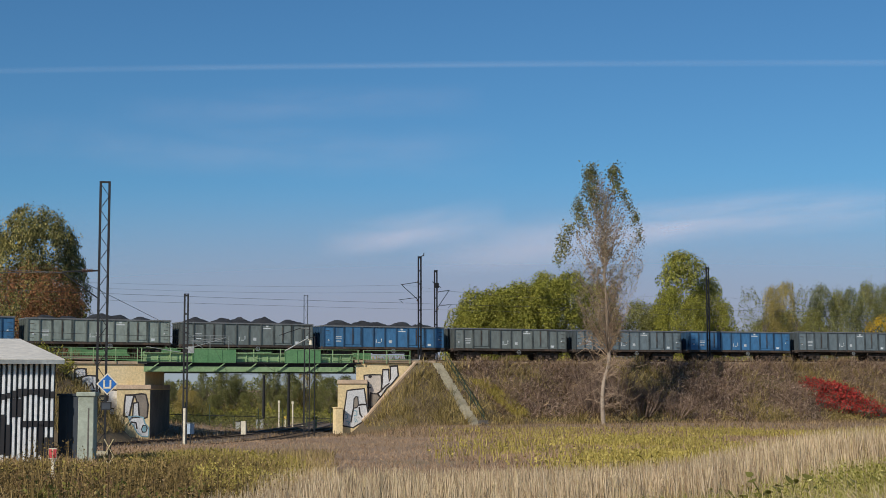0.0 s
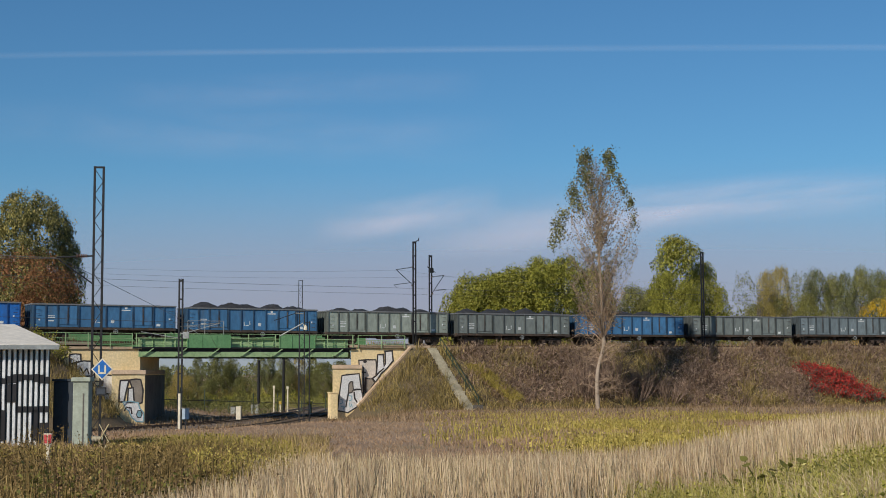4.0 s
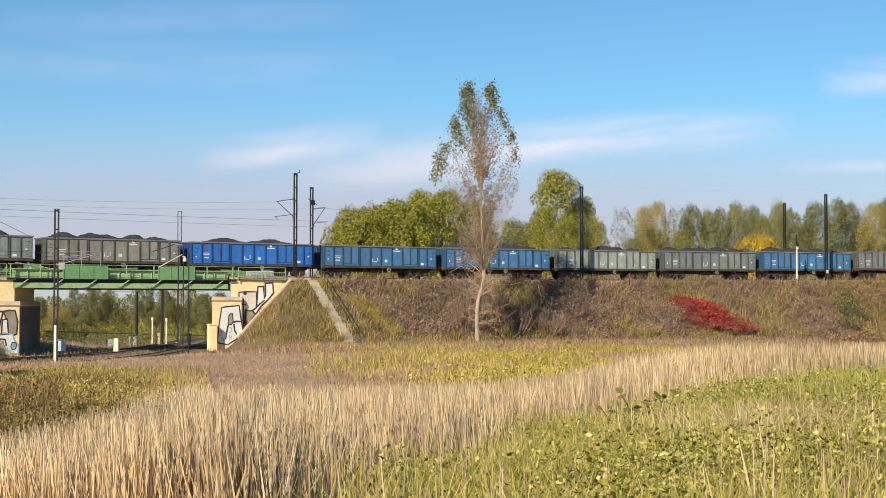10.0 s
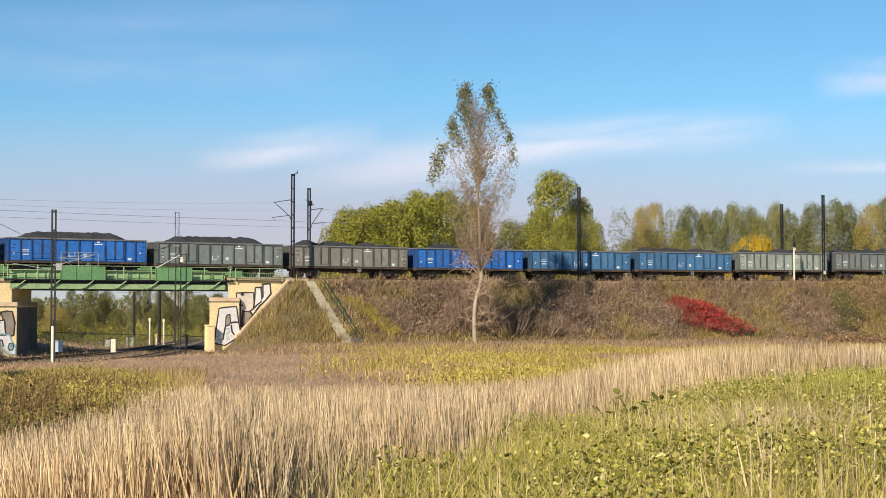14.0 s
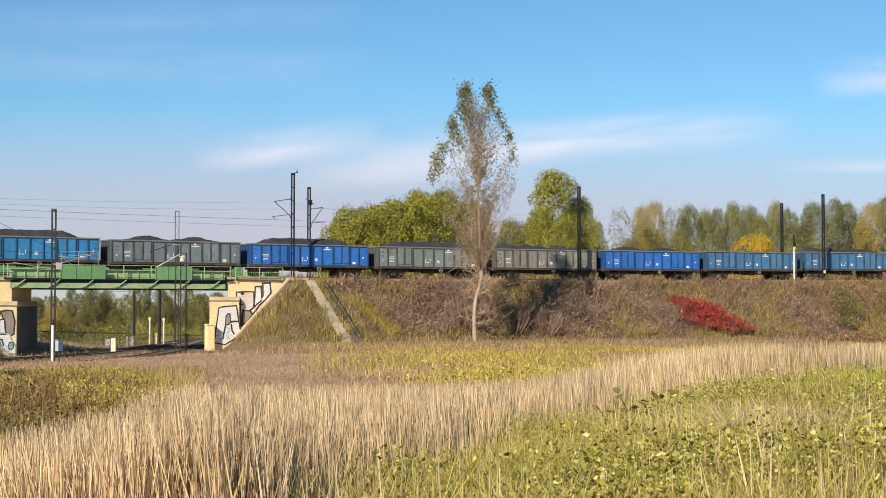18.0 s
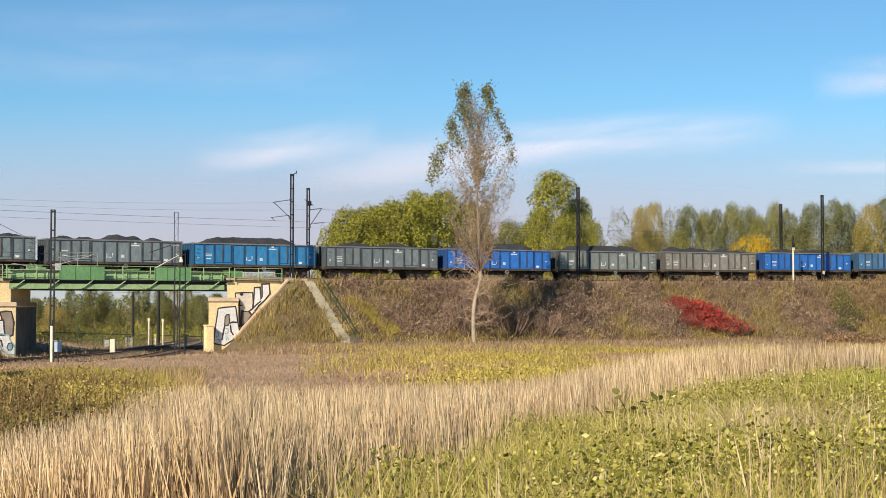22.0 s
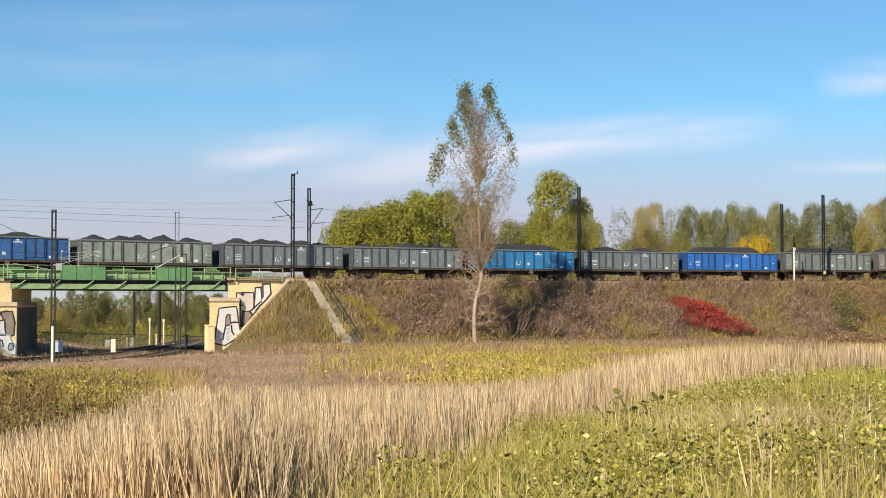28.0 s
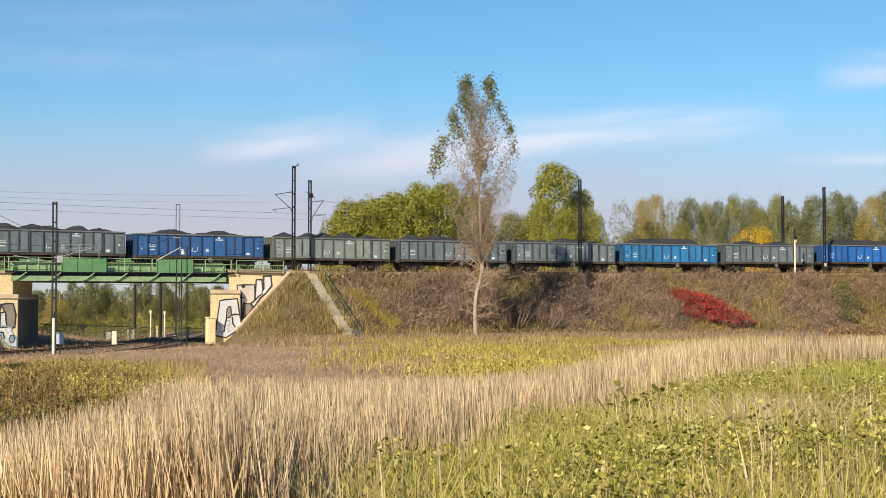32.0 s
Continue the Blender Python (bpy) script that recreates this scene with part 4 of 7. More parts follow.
m = thing("white_marker_mast", frame_on(79.9, -4.3, RAIL_Z + grade(79.9) - 0.4), "slim white signal post with a dark top", "signal post")
part("post", Shape().rod((0, 0, -0.4), (0, 0, 4.3), 0.11, 0.10, 8), WHITE_POST, m)
part("head", Shape().rod((0, 0, 4.25), (0, 0, 5.55), 0.09, 0.07, 8).box((0, -0.06, 4.4), (0.26, 0.2, 0.5)), MAST_STEEL, m)
part("plate", Shape().box((0, -0.13, 4.05), (0.3, 0.02, 0.4)), WHITE_POST, m)
m = thing("mast_notice_plate", frame_on(85.0, -3.52, RAIL_Z + grade(85.0) - 0.4), "small white plate fixed to a mast", "sign")
part("plate", Shape().box((0, 0, 1.25), (0.32, 0.02, 0.4)), WHITE_POST, m)
part("clamp", Shape().box((0, 0.03, 1.25), (0.1, 0.04, 0.1)), MAST_STEEL, m)


def wire(points, r=0.016, label="overhead wire of the upper line"):
    s = Shape()
    s.tube(points, r)
    return solid("overhead_wire", s, WIRE, label, "wire", "overhead wires")


def wire_over(s0, s1, o, z0, z1, sag, n=10):
    pts = []
    for i in range(n + 1):
        t = i / n
        s = s0 + (s1 - s0) * t
        pts.append(Vector((*arc(s, o), RAIL_Z + grade(s) - 0.55 + z0 + (z1 - z0) * t - sag * 4 * t * (1 - t))))
    return pts


STOPS_NEAR = (-50.0, 17.1, 51.0, 85.0, 120.0)
for a, b in zip(STOPS_NEAR, STOPS_NEAR[1:]):
    wire(wire_over(a, b, 0.1, 8.0, 8.0, 0.9), 0.007)
    wire(wire_over(a, b, 0.0, 6.2, 6.2, 0.05), 0.013)
STOPS_FAR = (-45.0, 23.9, 87.1)
for a, b in zip(STOPS_FAR, STOPS_FAR[1:]):
    wire(wire_over(a, b, 4.0, 7.8, 7.8, 0.9), 0.007)
    wire(wire_over(a, b, 4.0, 5.85, 5.85, 0.05), 0.01)

# masts of the lower line
mast_l = lattice_mast("lattice_mast", pose(-14.9, 46.0, 1.35, 0, 0, 12), 8.85, 0.28, "tall dark lattice mast with zigzag bracing beside the sheds", "masts of the lower line", step=0.42, leg=0.068)
part("wire_bracket", Shape().rod((-0.15, 0, 6.0), (-1.3, 0, 5.95), 0.03).rod((-0.15, 0, 5.1), (-1.25, 0, 5.9), 0.025), MAST_STEEL, mast_l)
s = Shape()
for i in range(5):
    s.rod((-0.35 - i * 0.07, 0, 6.0), (-0.385 - i * 0.07, 0, 6.0), 0.06, n=8)
part("insulator", s, PORCELAIN, mast_l)
mast_e = lattice_mast("lattice_mast", pose(-29.1, 110.0, -0.9, 0, 0, 8), 11.6, 0.26, "dark twin-leg steel mast of the lower line", "masts of the lower line", lacing=False, leg=0.115)
part("bracket", Shape().rod((0, 0, 7.5), (0.5, -0.3, 7.4), 0.05).box((0.45, -0.3, 7.35), (0.45, 0.3, 0.5)), GREY_STEEL, mast_e)
part("lower_arm", Shape().rod((0, 0, 7.4), (2.9, 1.0, 8.3), 0.035).rod((0, 0, 8.0), (2.9, 1.0, 8.3), 0.03).rod((0, 0, 7.1), (-2.9, -0.5, 7.6), 0.03), GREY_STEEL, mast_e)
lattice_mast("lattice_mast", pose(-29.8, 165.0, -0.9, 0, 0, 5), 14.9, 0.42, "grey lattice mast beyond the bridge", "masts of the lower line", step=0.8, leg=0.07)
gx, gy = -0.1796 * 117.0, 117.0
gzz = float(ground_z(np.array((gx,)), np.array((gy,)))[0])
mast_g = lattice_mast("lattice_mast", pose(gx, gy, gzz, 0, 0, 8), 8.45 - gzz, 0.40, "dark lattice mast with grey arms before the bridge", "masts of the lower line", step=0.5, leg=0.085, foot=False)
part("grey_arm", Shape().rod((0.1, 0, 7.55 - gzz), (-1.75, -0.3, 6.5 - gzz), 0.05).rod((0.1, 0, 8.3 - gzz), (-0.5, -0.1, 8.35 - gzz), 0.045), GREY_STEEL, mast_g)
part("dark_arm", Shape().rod((-0.5, -0.1, 8.35 - gzz), (-2.2, -0.4, 7.75 - gzz), 0.035), MAST_STEEL, mast_g)
part("insulator", Shape().rod((0.3, -0.1, 7.0 - gzz), (0.3, -0.1, 7.3 - gzz), 0.16, 0.13, 8).rod((0.1, 0, 7.4 - gzz), (0.35, -0.1, 7.35 - gzz), 0.04), WHITE_POST, mast_g)
part("down_pipe", Shape().rod((0.62, 0, -0.2), (0.62, 0, 7.7 - gzz), 0.045).rod((0.62, 0, 7.6 - gzz), (0.2, 0, 7.6 - gzz), 0.03), MAST_STEEL, mast_g)
for (x, y), h in (((-31.9, 166.0), 6.2), ((-35.2, 168.0), 6.0)):
    pm = thing("dark_mast", (x, y, -1.0), "dark steel pole standing beyond the bridge", "pole")
    part("pole", Shape().rod((0, 0, -0.3), (0, 0, h), 0.17, 0.14, 8), MAST_STEEL, pm)
    part("foot", Shape().box((0, 0, 0.0), (0.6, 0.6, 0.5), taper=0.8), STAIR_CONCRETE, pm)
wire([(-70, 60, 8.2), (-45, 78, 7.2), (-26.3, 111.0, 7.35), (-25.5, 128.0, 4.75), (-27.0, 165.0, 5.0)], 0.014, "overhead wire of the lower line")
wire([(-72, 40, 9.6), (-16.2, 46.0, 7.3), (-27.0, 110.5, 6.6), (-30.0, 128.0, 4.75), (-30.5, 165.0, 4.9)], 0.011, "overhead wire of the lower line")
wire([(-40.0, 40, 7.25), (-16.2, 46.0, 7.28)], 0.012, "overhead wire of the lower line")


# ---- sheds and posts beside the field ----
def gz(x, y):
    return float(ground_z(x, y))


def build_shed():
    """Corrugated garage: the corner nearest to the path is at the origin; its wall runs to -x."""
    g = gz(-13, 33) - 0.05
    sh = thing("metal_garage", pose(-11.74, 33.0, g, 0, 0, 22), "white corrugated metal garage with black sprayed lines and pale roof", "garage")
    L, D, H = 5.6, 4.2, 2.42
    # dark core gives the gaps between the white ribs their shade
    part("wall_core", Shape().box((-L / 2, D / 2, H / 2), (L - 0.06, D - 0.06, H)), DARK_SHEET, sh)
    n = 46
    for i in range(n):
        x = -0.09 - i * (L - 0.1) / n
        part("corrugation", Shape().hexa([(x - 0.022, -0.05, 0.03), (x + 0.022, -0.05, 0.03), (x + 0.038, 0.03, 0.03), (x - 0.038, 0.03, 0.03)], [(x - 0.022, -0.05, H), (x + 0.022, -0.05, H), (x + 0.038, 0.03, H), (x - 0.038, 0.03, H)]), SHED_WHITE, sh)
    # black spray paint laid over the ribs: a broad band, arcs and drips
    for i in range(20):
        x = -0.09 - i * (L - 0.1) / n
        marks = [(1.64 + 0.07 * math.sin(i * 0.42), 0.16 + 0.04 * math.sin(i * 1.3))]
        if i < 6:
            marks.append((0.98, 0.14))
        if i in (2, 8):
            marks.append((0.62, 0.7))
        if i in (6, 7):
            marks.append((1.35, 0.42))
        if i in (0, 1, 11):
            marks.append((0.4, 0.55))
        if i in (9, 13, 14):
            marks.append((0.75, 0.9))
        for z, h in marks:
            part("sprayed_line", Shape().box((x, -0.03, z), (0.086, 0.056, h)), PAINT_BLACK, sh)
    part("sill", Shape().box((-L / 2, -0.02, 0.03), (L + 0.05, 0.12, 0.08)), GREY_STEEL, sh)
    # roof: a low sheet sloping up to the far side, with a lip at the eaves
    part("roof", Shape().hexa([(-L - 0.25, -0.28, H - 0.03), (0.16, -0.28, H - 0.03), (-0.75, D + 0.2, H + 0.58), (-L - 0.25, D + 0.2, H + 0.58)], [(-L - 0.25, -0.28, H + 0.03), (0.16, -0.28, H + 0.03), (-0.75, D + 0.2, H + 0.64), (-L - 0.25, D + 0.2, H + 0.64)]), SHED_ROOF, sh)
    part("eaves_trim", Shape().box((-L / 2 - 0.05, -0.29, H - 0.03), (L + 0.4, 0.03, 0.1)), GREY_STEEL, sh)


build_shed()


def build_annex():
    g = gz(-12, 36) - 0.05
    a = thing("dark_container", pose(-11.5, 33.5, g, 0, 0, 8), "dark blue-grey metal box behind the garage", "container")
    part("body", Shape().box((-0.06, 0.3, 0.89), (0.58, 0.6, 1.74)).mesh("body", 0.02), DARK_SHEET, a)
    part("lid", Shape().box((-0.06, 0.3, 1.78), (0.64, 0.66, 0.05)), DARK_SHEET, a)
    for x in (-0.16, 0.16):
        part("rib", Shape().box((x, -0.012, 0.85), (0.04, 0.03, 1.5)), DARK_SHEET, a)
    p = thing("concrete_pillar", pose(-10.93, 32.8, gz(-10.9, 32.8) - 0.05, 0, 0, 6), "pale grey-green concrete gate pillar with a flat cap", "pillar")
    part("shaft", Shape().box((0, 0, 0.82), (0.36, 0.36, 1.64)).mesh("shaft", 0.015), GREY_BOX, p)
    part("cap", Shape().box((0, 0, 1.68), (0.44, 0.44, 0.1)).mesh("cap", 0.015), GREY_BOX, p)
    part("groove", Shape().box((0.06, -0.183, 0.72), (0.03, 0.012, 1.3)), DARK_CONCRETE, p)


build_annex()


def build_signs():
    # diamond signal board on the lattice mast
    b = thing("diamond_signal_board", pose(-14.62, 45.75, 3.72, 0, 0, 6), "blue diamond signal board with a white border and square bracket mark", "sign")
    part("border", Shape().box((0, 0, 0), (0.5, 0.02, 0.5), m=pose(0, 0, 0, 0, 45, 0)), WHITE_POST, b)
    part("board", Shape().box((0, -0.014, 0), (0.42, 0.012, 0.42), m=pose(0, 0, 0, 0, 45, 0)), SIGN_BLUE, b)
    part("mark", Shape().box((-0.10, -0.024, 0.0), (0.055, 0.008, 0.24)).box((0.10, -0.024, 0.0), (0.055, 0.008, 0.24)).box((0, -0.024, -0.12), (0.255, 0.008, 0.055)), WHITE_POST, b)
    part("clamp", Shape().box((-0.05, 0.1, 0), (0.3, 0.2, 0.05)), MAST_STEEL, b)
    c = thing("small_mast_plate", pose(-14.66, 45.78, 3.02, 0, 0, 6), "small dark-framed plate on the lattice mast", "sign")
    part("frame", Shape().box((0, 0, 0), (0.34, 0.02, 0.26)), MAST_STEEL, c)
    part("plate", Shape().box((0, -0.014, 0), (0.26, 0.01, 0.18)), DARK_SHEET, c)
    # crossed warning boards near the field
    x = thing("crossing_marker", pose(-9.62, 30.3, gz(-9.6, 30.3), 0, 0, 4), "crossed pale yellow warning boards of a small marker", "sign")
    part("stake", Shape().box((0, 0.03, 0.3), (0.05, 0.05, 0.9)), SLEEPER, x)
    for sgn in (-1, 1):
        part("board", Shape().bar((-0.1 * sgn, -0.015 * (sgn + 2), 0.36), (0.1 * sgn, -0.015 * (sgn + 2), 0.72), 0.045, 0.014), PALE_BOARD, x)
        part("lower_board", Shape().bar((-0.1 * sgn, -0.015 * (sgn + 2), 0.0), (0.1 * sgn, -0.015 * (sgn + 2), 0.36), 0.045, 0.014), PALE_BOARD, x)
    r = thing("red_marker_sign", pose(-9.35, 26.2, gz(-9.35, 26.2), 0, 0, 0), "small red and white sign on a pale stake in the grass", "sign")
    part("stake", Shape().box((0, 0, 0.2), (0.06, 0.05, 0.6)), WHITE_POST, r)
    part("board", Shape().box((0, -0.035, 0.56), (0.15, 0.014, 0.2)), WHITE_POST, r)
    part("panel", Shape().box((-0.04, -0.046, 0.56), (0.06, 0.006, 0.16)).box((0.04, -0.046, 0.56), (0.06, 0.006, 0.16)), SIGN_RED, r)


build_signs()


def post(name, x, y, h, w, label, category, head=None):
    t = thing(name, (x, y, gz(x, y)), label, category)
    part("shaft", Shape().box((0, 0, h / 2 - 0.2), (w, w, h + 0.4), taper=0.92).mesh("shaft", 0.01), WHITE_POST, t)
    if head:
        part("head", Shape().box((0, -w * 0.2, h + 0.08), (w * 1.5, w * 1.2, 0.3)).mesh("head", 0.01), head, t)
    return t


post("mast_foot_post", -28.75, 108.6, 3.0, 0.19, "pale concrete post at the foot of a mast", "post")
t = thing("relay_box", (-28.5, 109.5, gz(-28.5, 109.5)), "small blue-grey relay box on a post", "relay box")
part("post", Shape().box((0, 0, 0.5), (0.08, 0.08, 1.2)), MAST_STEEL, t)
part("box", Shape().box((0, 0, 1.45), (0.5, 0.3, 0.8)).mesh("box", 0.02), surface("pale_blue_box", even((0.35, 0.43, 0.52), 0.1), 1, 6, 0.5), t)
part("lid", Shape().box((0, 0, 1.88), (0.58, 0.38, 0.06)), GREY_STEEL, t)
post("white_marker_post", -29.9, 134.0, 1.45, 0.46, "short square white marker post beside the track", "post")
post("signal_post", -31.2, 157.0, 2.9, 0.16, "slim white signal post with a small head", "signal post", WHITE_POST)
post("signal_post", -29.9, 158.0, 2.8, 0.16, "slim white signal post with a small head", "signal post", WHITE_POST)
post("short_post", -30.6, 157.5, 1.2, 0.2, "short white post with a yellow head", "post", SIGN_YELLOW)
post("short_post", -26.4, 152.0, 1.3, 0.34, "short white post with a yellow head", "post", SIGN_YELLOW)
for x, y, w, h in ((-34.0, 160.5, 0.9, 1.1), (-35.6, 157.0, 0.6, 0.9)):
    c = thing("trackside_cabinet", (x, y, gz(x, y)), "dark grey trackside cabinet beyond the bridge", "cabinet", "trackside cabinets")
    part("body", Shape().box((0, 0, h / 2), (w, 0.5, h)).mesh("body", 0.02), TROUGH, c)
    part("roof", Shape().box((0, 0, h + 0.03), (w + 0.1, 0.6, 0.06)), MAST_STEEL, c)
    part("door", Shape().box((0, -0.26, h / 2), (w * 0.8, 0.02, h * 0.8)), GREY_STEEL, c)
f = thing("track_fence", (0, 0, 0), "low dark rail fence with green posts beyond the bridge", "fence")
for i in range(9):
    x, y = -44.5 + i * 2.6, 158.0 + i * 0.5
    part("post", Shape().rod((x, y, gz(x, y) - 0.2), (x, y, gz(x, y) + (2.3 if i % 3 else 1.4)), 0.06, n=6), GREEN_RAILING, f)
part("rail", Shape().rod((-45, 158, gz(-45, 158) + 0.95), (-23, 162.2, gz(-23, 162.2) + 0.95), 0.05, n=6), MAST_STEEL, f)


# ---- the coal train ----
BODY_L, BODY_W, FLOOR_Z, RIM_Z = 12.95, 2.86, 1.20, 3.22
EDGES = (-6.40, -5.35, -4.35, -2.45, -1.22, 0.0, 1.22, 2.45, 4.35, 5.35, 6.40)


def coal_mesh(kind, seed):
    """A heap of loose coal that swells above the rim."""
    nx, ny = 56, 12
    P = np.zeros((ny, nx, 3))
    rnd = random.Random(seed)
    humps = [(-4.4 + i * 8.8 / 4 + rnd.uniform(-0.5, 0.5), rnd.uniform(0.35, 0.75), rnd.uniform(0.9, 1.5)) for i in range(5)]
    if kind == "pair":
        humps = [(-2.6, 0.62, 1.9), (2.2, 0.55, 2.2), (-0.6, 0.3, 0.8)]
    for j in range(ny):
        v = -1 + 2 * j / (ny - 1)
        for i in range(nx):
            x = -6.3 + 12.6 * i / (nx - 1)
            if kind == "long":
                h = 0.85 * max(0, min(1, (5.6 - abs(x + 0.2)) / 1.9))
            elif kind == "flat":
                h = 0.22 * max(0, min(1, (6.2 - abs(x)) / 0.6))
            else:
                h = max(a * math.exp(-(((x - c) / w) ** 2)) for c, a, w in humps) + 0.1
            cross = max(0, 1 - abs(v) ** 2.2)
            rough = 0.11 * noise.noise((x * 1.6 + seed * 9, v * 2.2, seed * 3.3)) + 0.06 * noise.noise((x * 4.5, v * 5, seed * 1.7))
            P[j, i] = (x, v * 1.36, RIM_Z - 0.22 + h * (0.25 + 0.75 * cross) + rough * (0.4 + cross))
    me = grid_mesh("coal_load", P, False)
    me.materials.append(COAL)
    return me


HEAPS = {"long": [coal_mesh("long", i) for i in (1, 2)], "humps": [coal_mesh("humps", i) for i in (3, 4, 5)], "pair": [coal_mesh("pair", i) for i in (6,)], "flat": [coal_mesh("flat", i) for i in (7, 8)]}


def wheelset_mesh():
    s = Shape().rod((0, -0.85, 0), (0, 0.85, 0), 0.08, n=8)
    for y in (-0.7525, 0.7525):
        s.rod((0, y - 0.065, 0), (0, y + 0.065, 0), 0.46, n=18)
        s.rod((0, y + math.copysign(0.065, -y), 0), (0, y + math.copysign(0.1, -y), 0), 0.49, n=18)
        s.rod((0, y + math.copysign(0.066, y), 0), (0, y + math.copysign(0.13, y), 0), 0.14, n=8)
        for k in range(4):
            a = k * math.pi / 2
            s.box((0.27 * math.cos(a), y + math.copysign(0.07, y), 0.27 * math.sin(a)), (0.1, 0.03, 0.1))
    return s.mesh("wheelset")


def build_wagon():
    """One open coal wagon, its origin on the rails below its middle; x is the way it runs."""
    w = thing("coal_wagon", (0, 0, 0), "open coal wagon", "wagon", "wagons of the coal train")
    hw = BODY_W / 2
    mid = (FLOOR_Z + RIM_Z) / 2
    for sgn in (-1, 1):
        part("side_wall", Shape().box((0, sgn * (hw - 0.06), mid), (BODY_L - 0.04, 0.05, RIM_Z - FLOOR_Z)), None, w)
        for x in EDGES:
            part("post", Shape().hexa([(x - 0.05, sgn * hw - 0.055, FLOOR_Z - 0.05), (x + 0.05, sgn * hw - 0.055, FLOOR_Z - 0.05), (x + 0.05, sgn * hw + 0.055, FLOOR_Z - 0.05), (x - 0.05, sgn * hw + 0.055, FLOOR_Z - 0.05)],
                     [(x - 0.05, sgn * hw - 0.055, RIM_Z - 0.1), (x + 0.05, sgn * hw - 0.055, RIM_Z - 0.1), (x + 0.05, sgn * hw + 0.03, RIM_Z - 0.1), (x - 0.05, sgn * hw + 0.03, RIM_Z - 0.1)]), None, w)
        for x0, x1 in zip(EDGES, EDGES[1:]):
            if x1 - x0 > 1.5:
                for a, b in ((x0 + 0.1, (x0 + x1) / 2 - 0.03), ((x0 + x1) / 2 + 0.03, x1 - 0.1)):
                    d = part("door", Shape().box(((a + b) / 2, sgn * (hw - 0.015), mid + 0.02), (b - a, 0.045, RIM_Z - FLOOR_Z - 0.34)).mesh("door", 0.012), None, w)
                    for xx in (a + 0.03, b - 0.03):
                        part("door_bar", Shape().box((xx, sgn * (hw + 0.022), mid + 0.02), (0.06, 0.03, RIM_Z - FLOOR_Z - 0.36)), None, d)
                part("door_latch", Shape().rod(((x0 + x1) / 2, sgn * (hw + 0.04), mid - 0.7), ((x0 + x1) / 2, sgn * (hw + 0.04), mid + 0.7), 0.03, n=5).box(((x0 + x1) / 2, sgn * (hw + 0.05), mid), (0.09, 0.05, 0.22)), CHASSIS, w)
    for sgn in (-1, 1):
        part("end_wall", Shape().box((sgn * (BODY_L / 2 - 0.03), 0, mid), (0.06, BODY_W - 0.1, RIM_Z - FLOOR_Z)), None, w)
        for y in (-0.95, -0.32, 0.32, 0.95):
            part("end_post", Shape().box((sgn * (BODY_L / 2 + 0.05), y, mid - 0.1), (0.12, 0.12, RIM_Z - FLOOR_Z + 0.1)), None, w)
    rim = Shape()
    for sgn in (-1, 1):
        rim.box((0, sgn * hw, RIM_Z - 0.05), (BODY_L + 0.1, 0.13, 0.12)).box((sgn * (BODY_L / 2), 0, RIM_Z - 0.05), (0.13, BODY_W - 0.14, 0.12))
    part("top_rim", rim, RIM_STEEL, w, "worn grey top rim")
    part("floor_plate", Shape().box((0, 0, FLOOR_Z - 0.03), (BODY_L - 0.1, BODY_W - 0.2, 0.05)), CHASSIS, w)
    for sgn in (-1, 1):
        part("sole_bar", Shape().box((0, sgn * (hw - 0.02), FLOOR_Z - 0.13), (BODY_L + 0.06, 0.1, 0.2)), CHASSIS, w)
        part("buffer_beam", Shape().box((sgn * (BODY_L / 2 + 0.02), 0, FLOOR_Z - 0.16), (0.14, BODY_W - 0.15, 0.34)), CHASSIS, w)
        part("coupling", Shape().rod((sgn * (BODY_L / 2 + 0.05), 0, 0.98), (sgn * (WAGON / 2), 0, 0.92), 0.06, n=6).box((sgn * (BODY_L / 2 + 0.1), 0, 1.0), (0.2, 0.25, 0.25)), CHASSIS, w)
        for y in (-0.875, 0.875):
            part("buffer", Shape().rod((sgn * (BODY_L / 2 + 0.08), y, 1.05), (sgn * (WAGON / 2 - 0.06), y, 1.05), 0.1, n=8).rod((sgn * (WAGON / 2 - 0.06), y, 1.05), (sgn * (WAGON / 2 - 0.01), y, 1.05), 0.23, n=12), CHASSIS, w)
    part("centre_sill", Shape().box((0, 0, 0.86), (BODY_L - 0.2, 0.36, 0.36)), CHASSIS, w)
    part("air_tank", Shape().rod((-0.9, -0.6, 0.72), (0.5, -0.6, 0.72), 0.22, n=10), CHASSIS, w)
    part("brake_rigging", Shape().box((-1.6, -0.9, 0.78), (0.5, 0.3, 0.3)).rod((-3.0, -0.5, 0.66), (3.0, -0.5, 0.6), 0.04, n=5).box((1.4, 0.8, 0.75), (0.7, 0.4, 0.35)), CHASSIS, w)
    wheel_ring = Shape()
    for k in range(12):
        a, b = 2 * math.pi * k / 12, 2 * math.pi * (k + 1) / 12
        wheel_ring.bar((0.9 + 0.19 * math.cos(a), -hw - 0.03, 0.82 + 0.19 * math.sin(a)), (0.9 + 0.19 * math.cos(b), -hw - 0.03, 0.82 + 0.19 * math.sin(b)), 0.045, 0.04)
    wheel_ring.bar((0.72, -hw - 0.03, 0.82), (1.08, -hw - 0.03, 0.82), 0.03, 0.03).bar((0.9, -hw - 0.03, 0.64), (0.9, -hw - 0.03, 1.0), 0.03, 0.03).rod((0.9, -hw - 0.03, 0.82), (0.9, -0.8, 0.82), 0.03, n=5)
    part("hand_brake_wheel", wheel_ring, GREY_STEEL, w, "pale hand brake wheel")
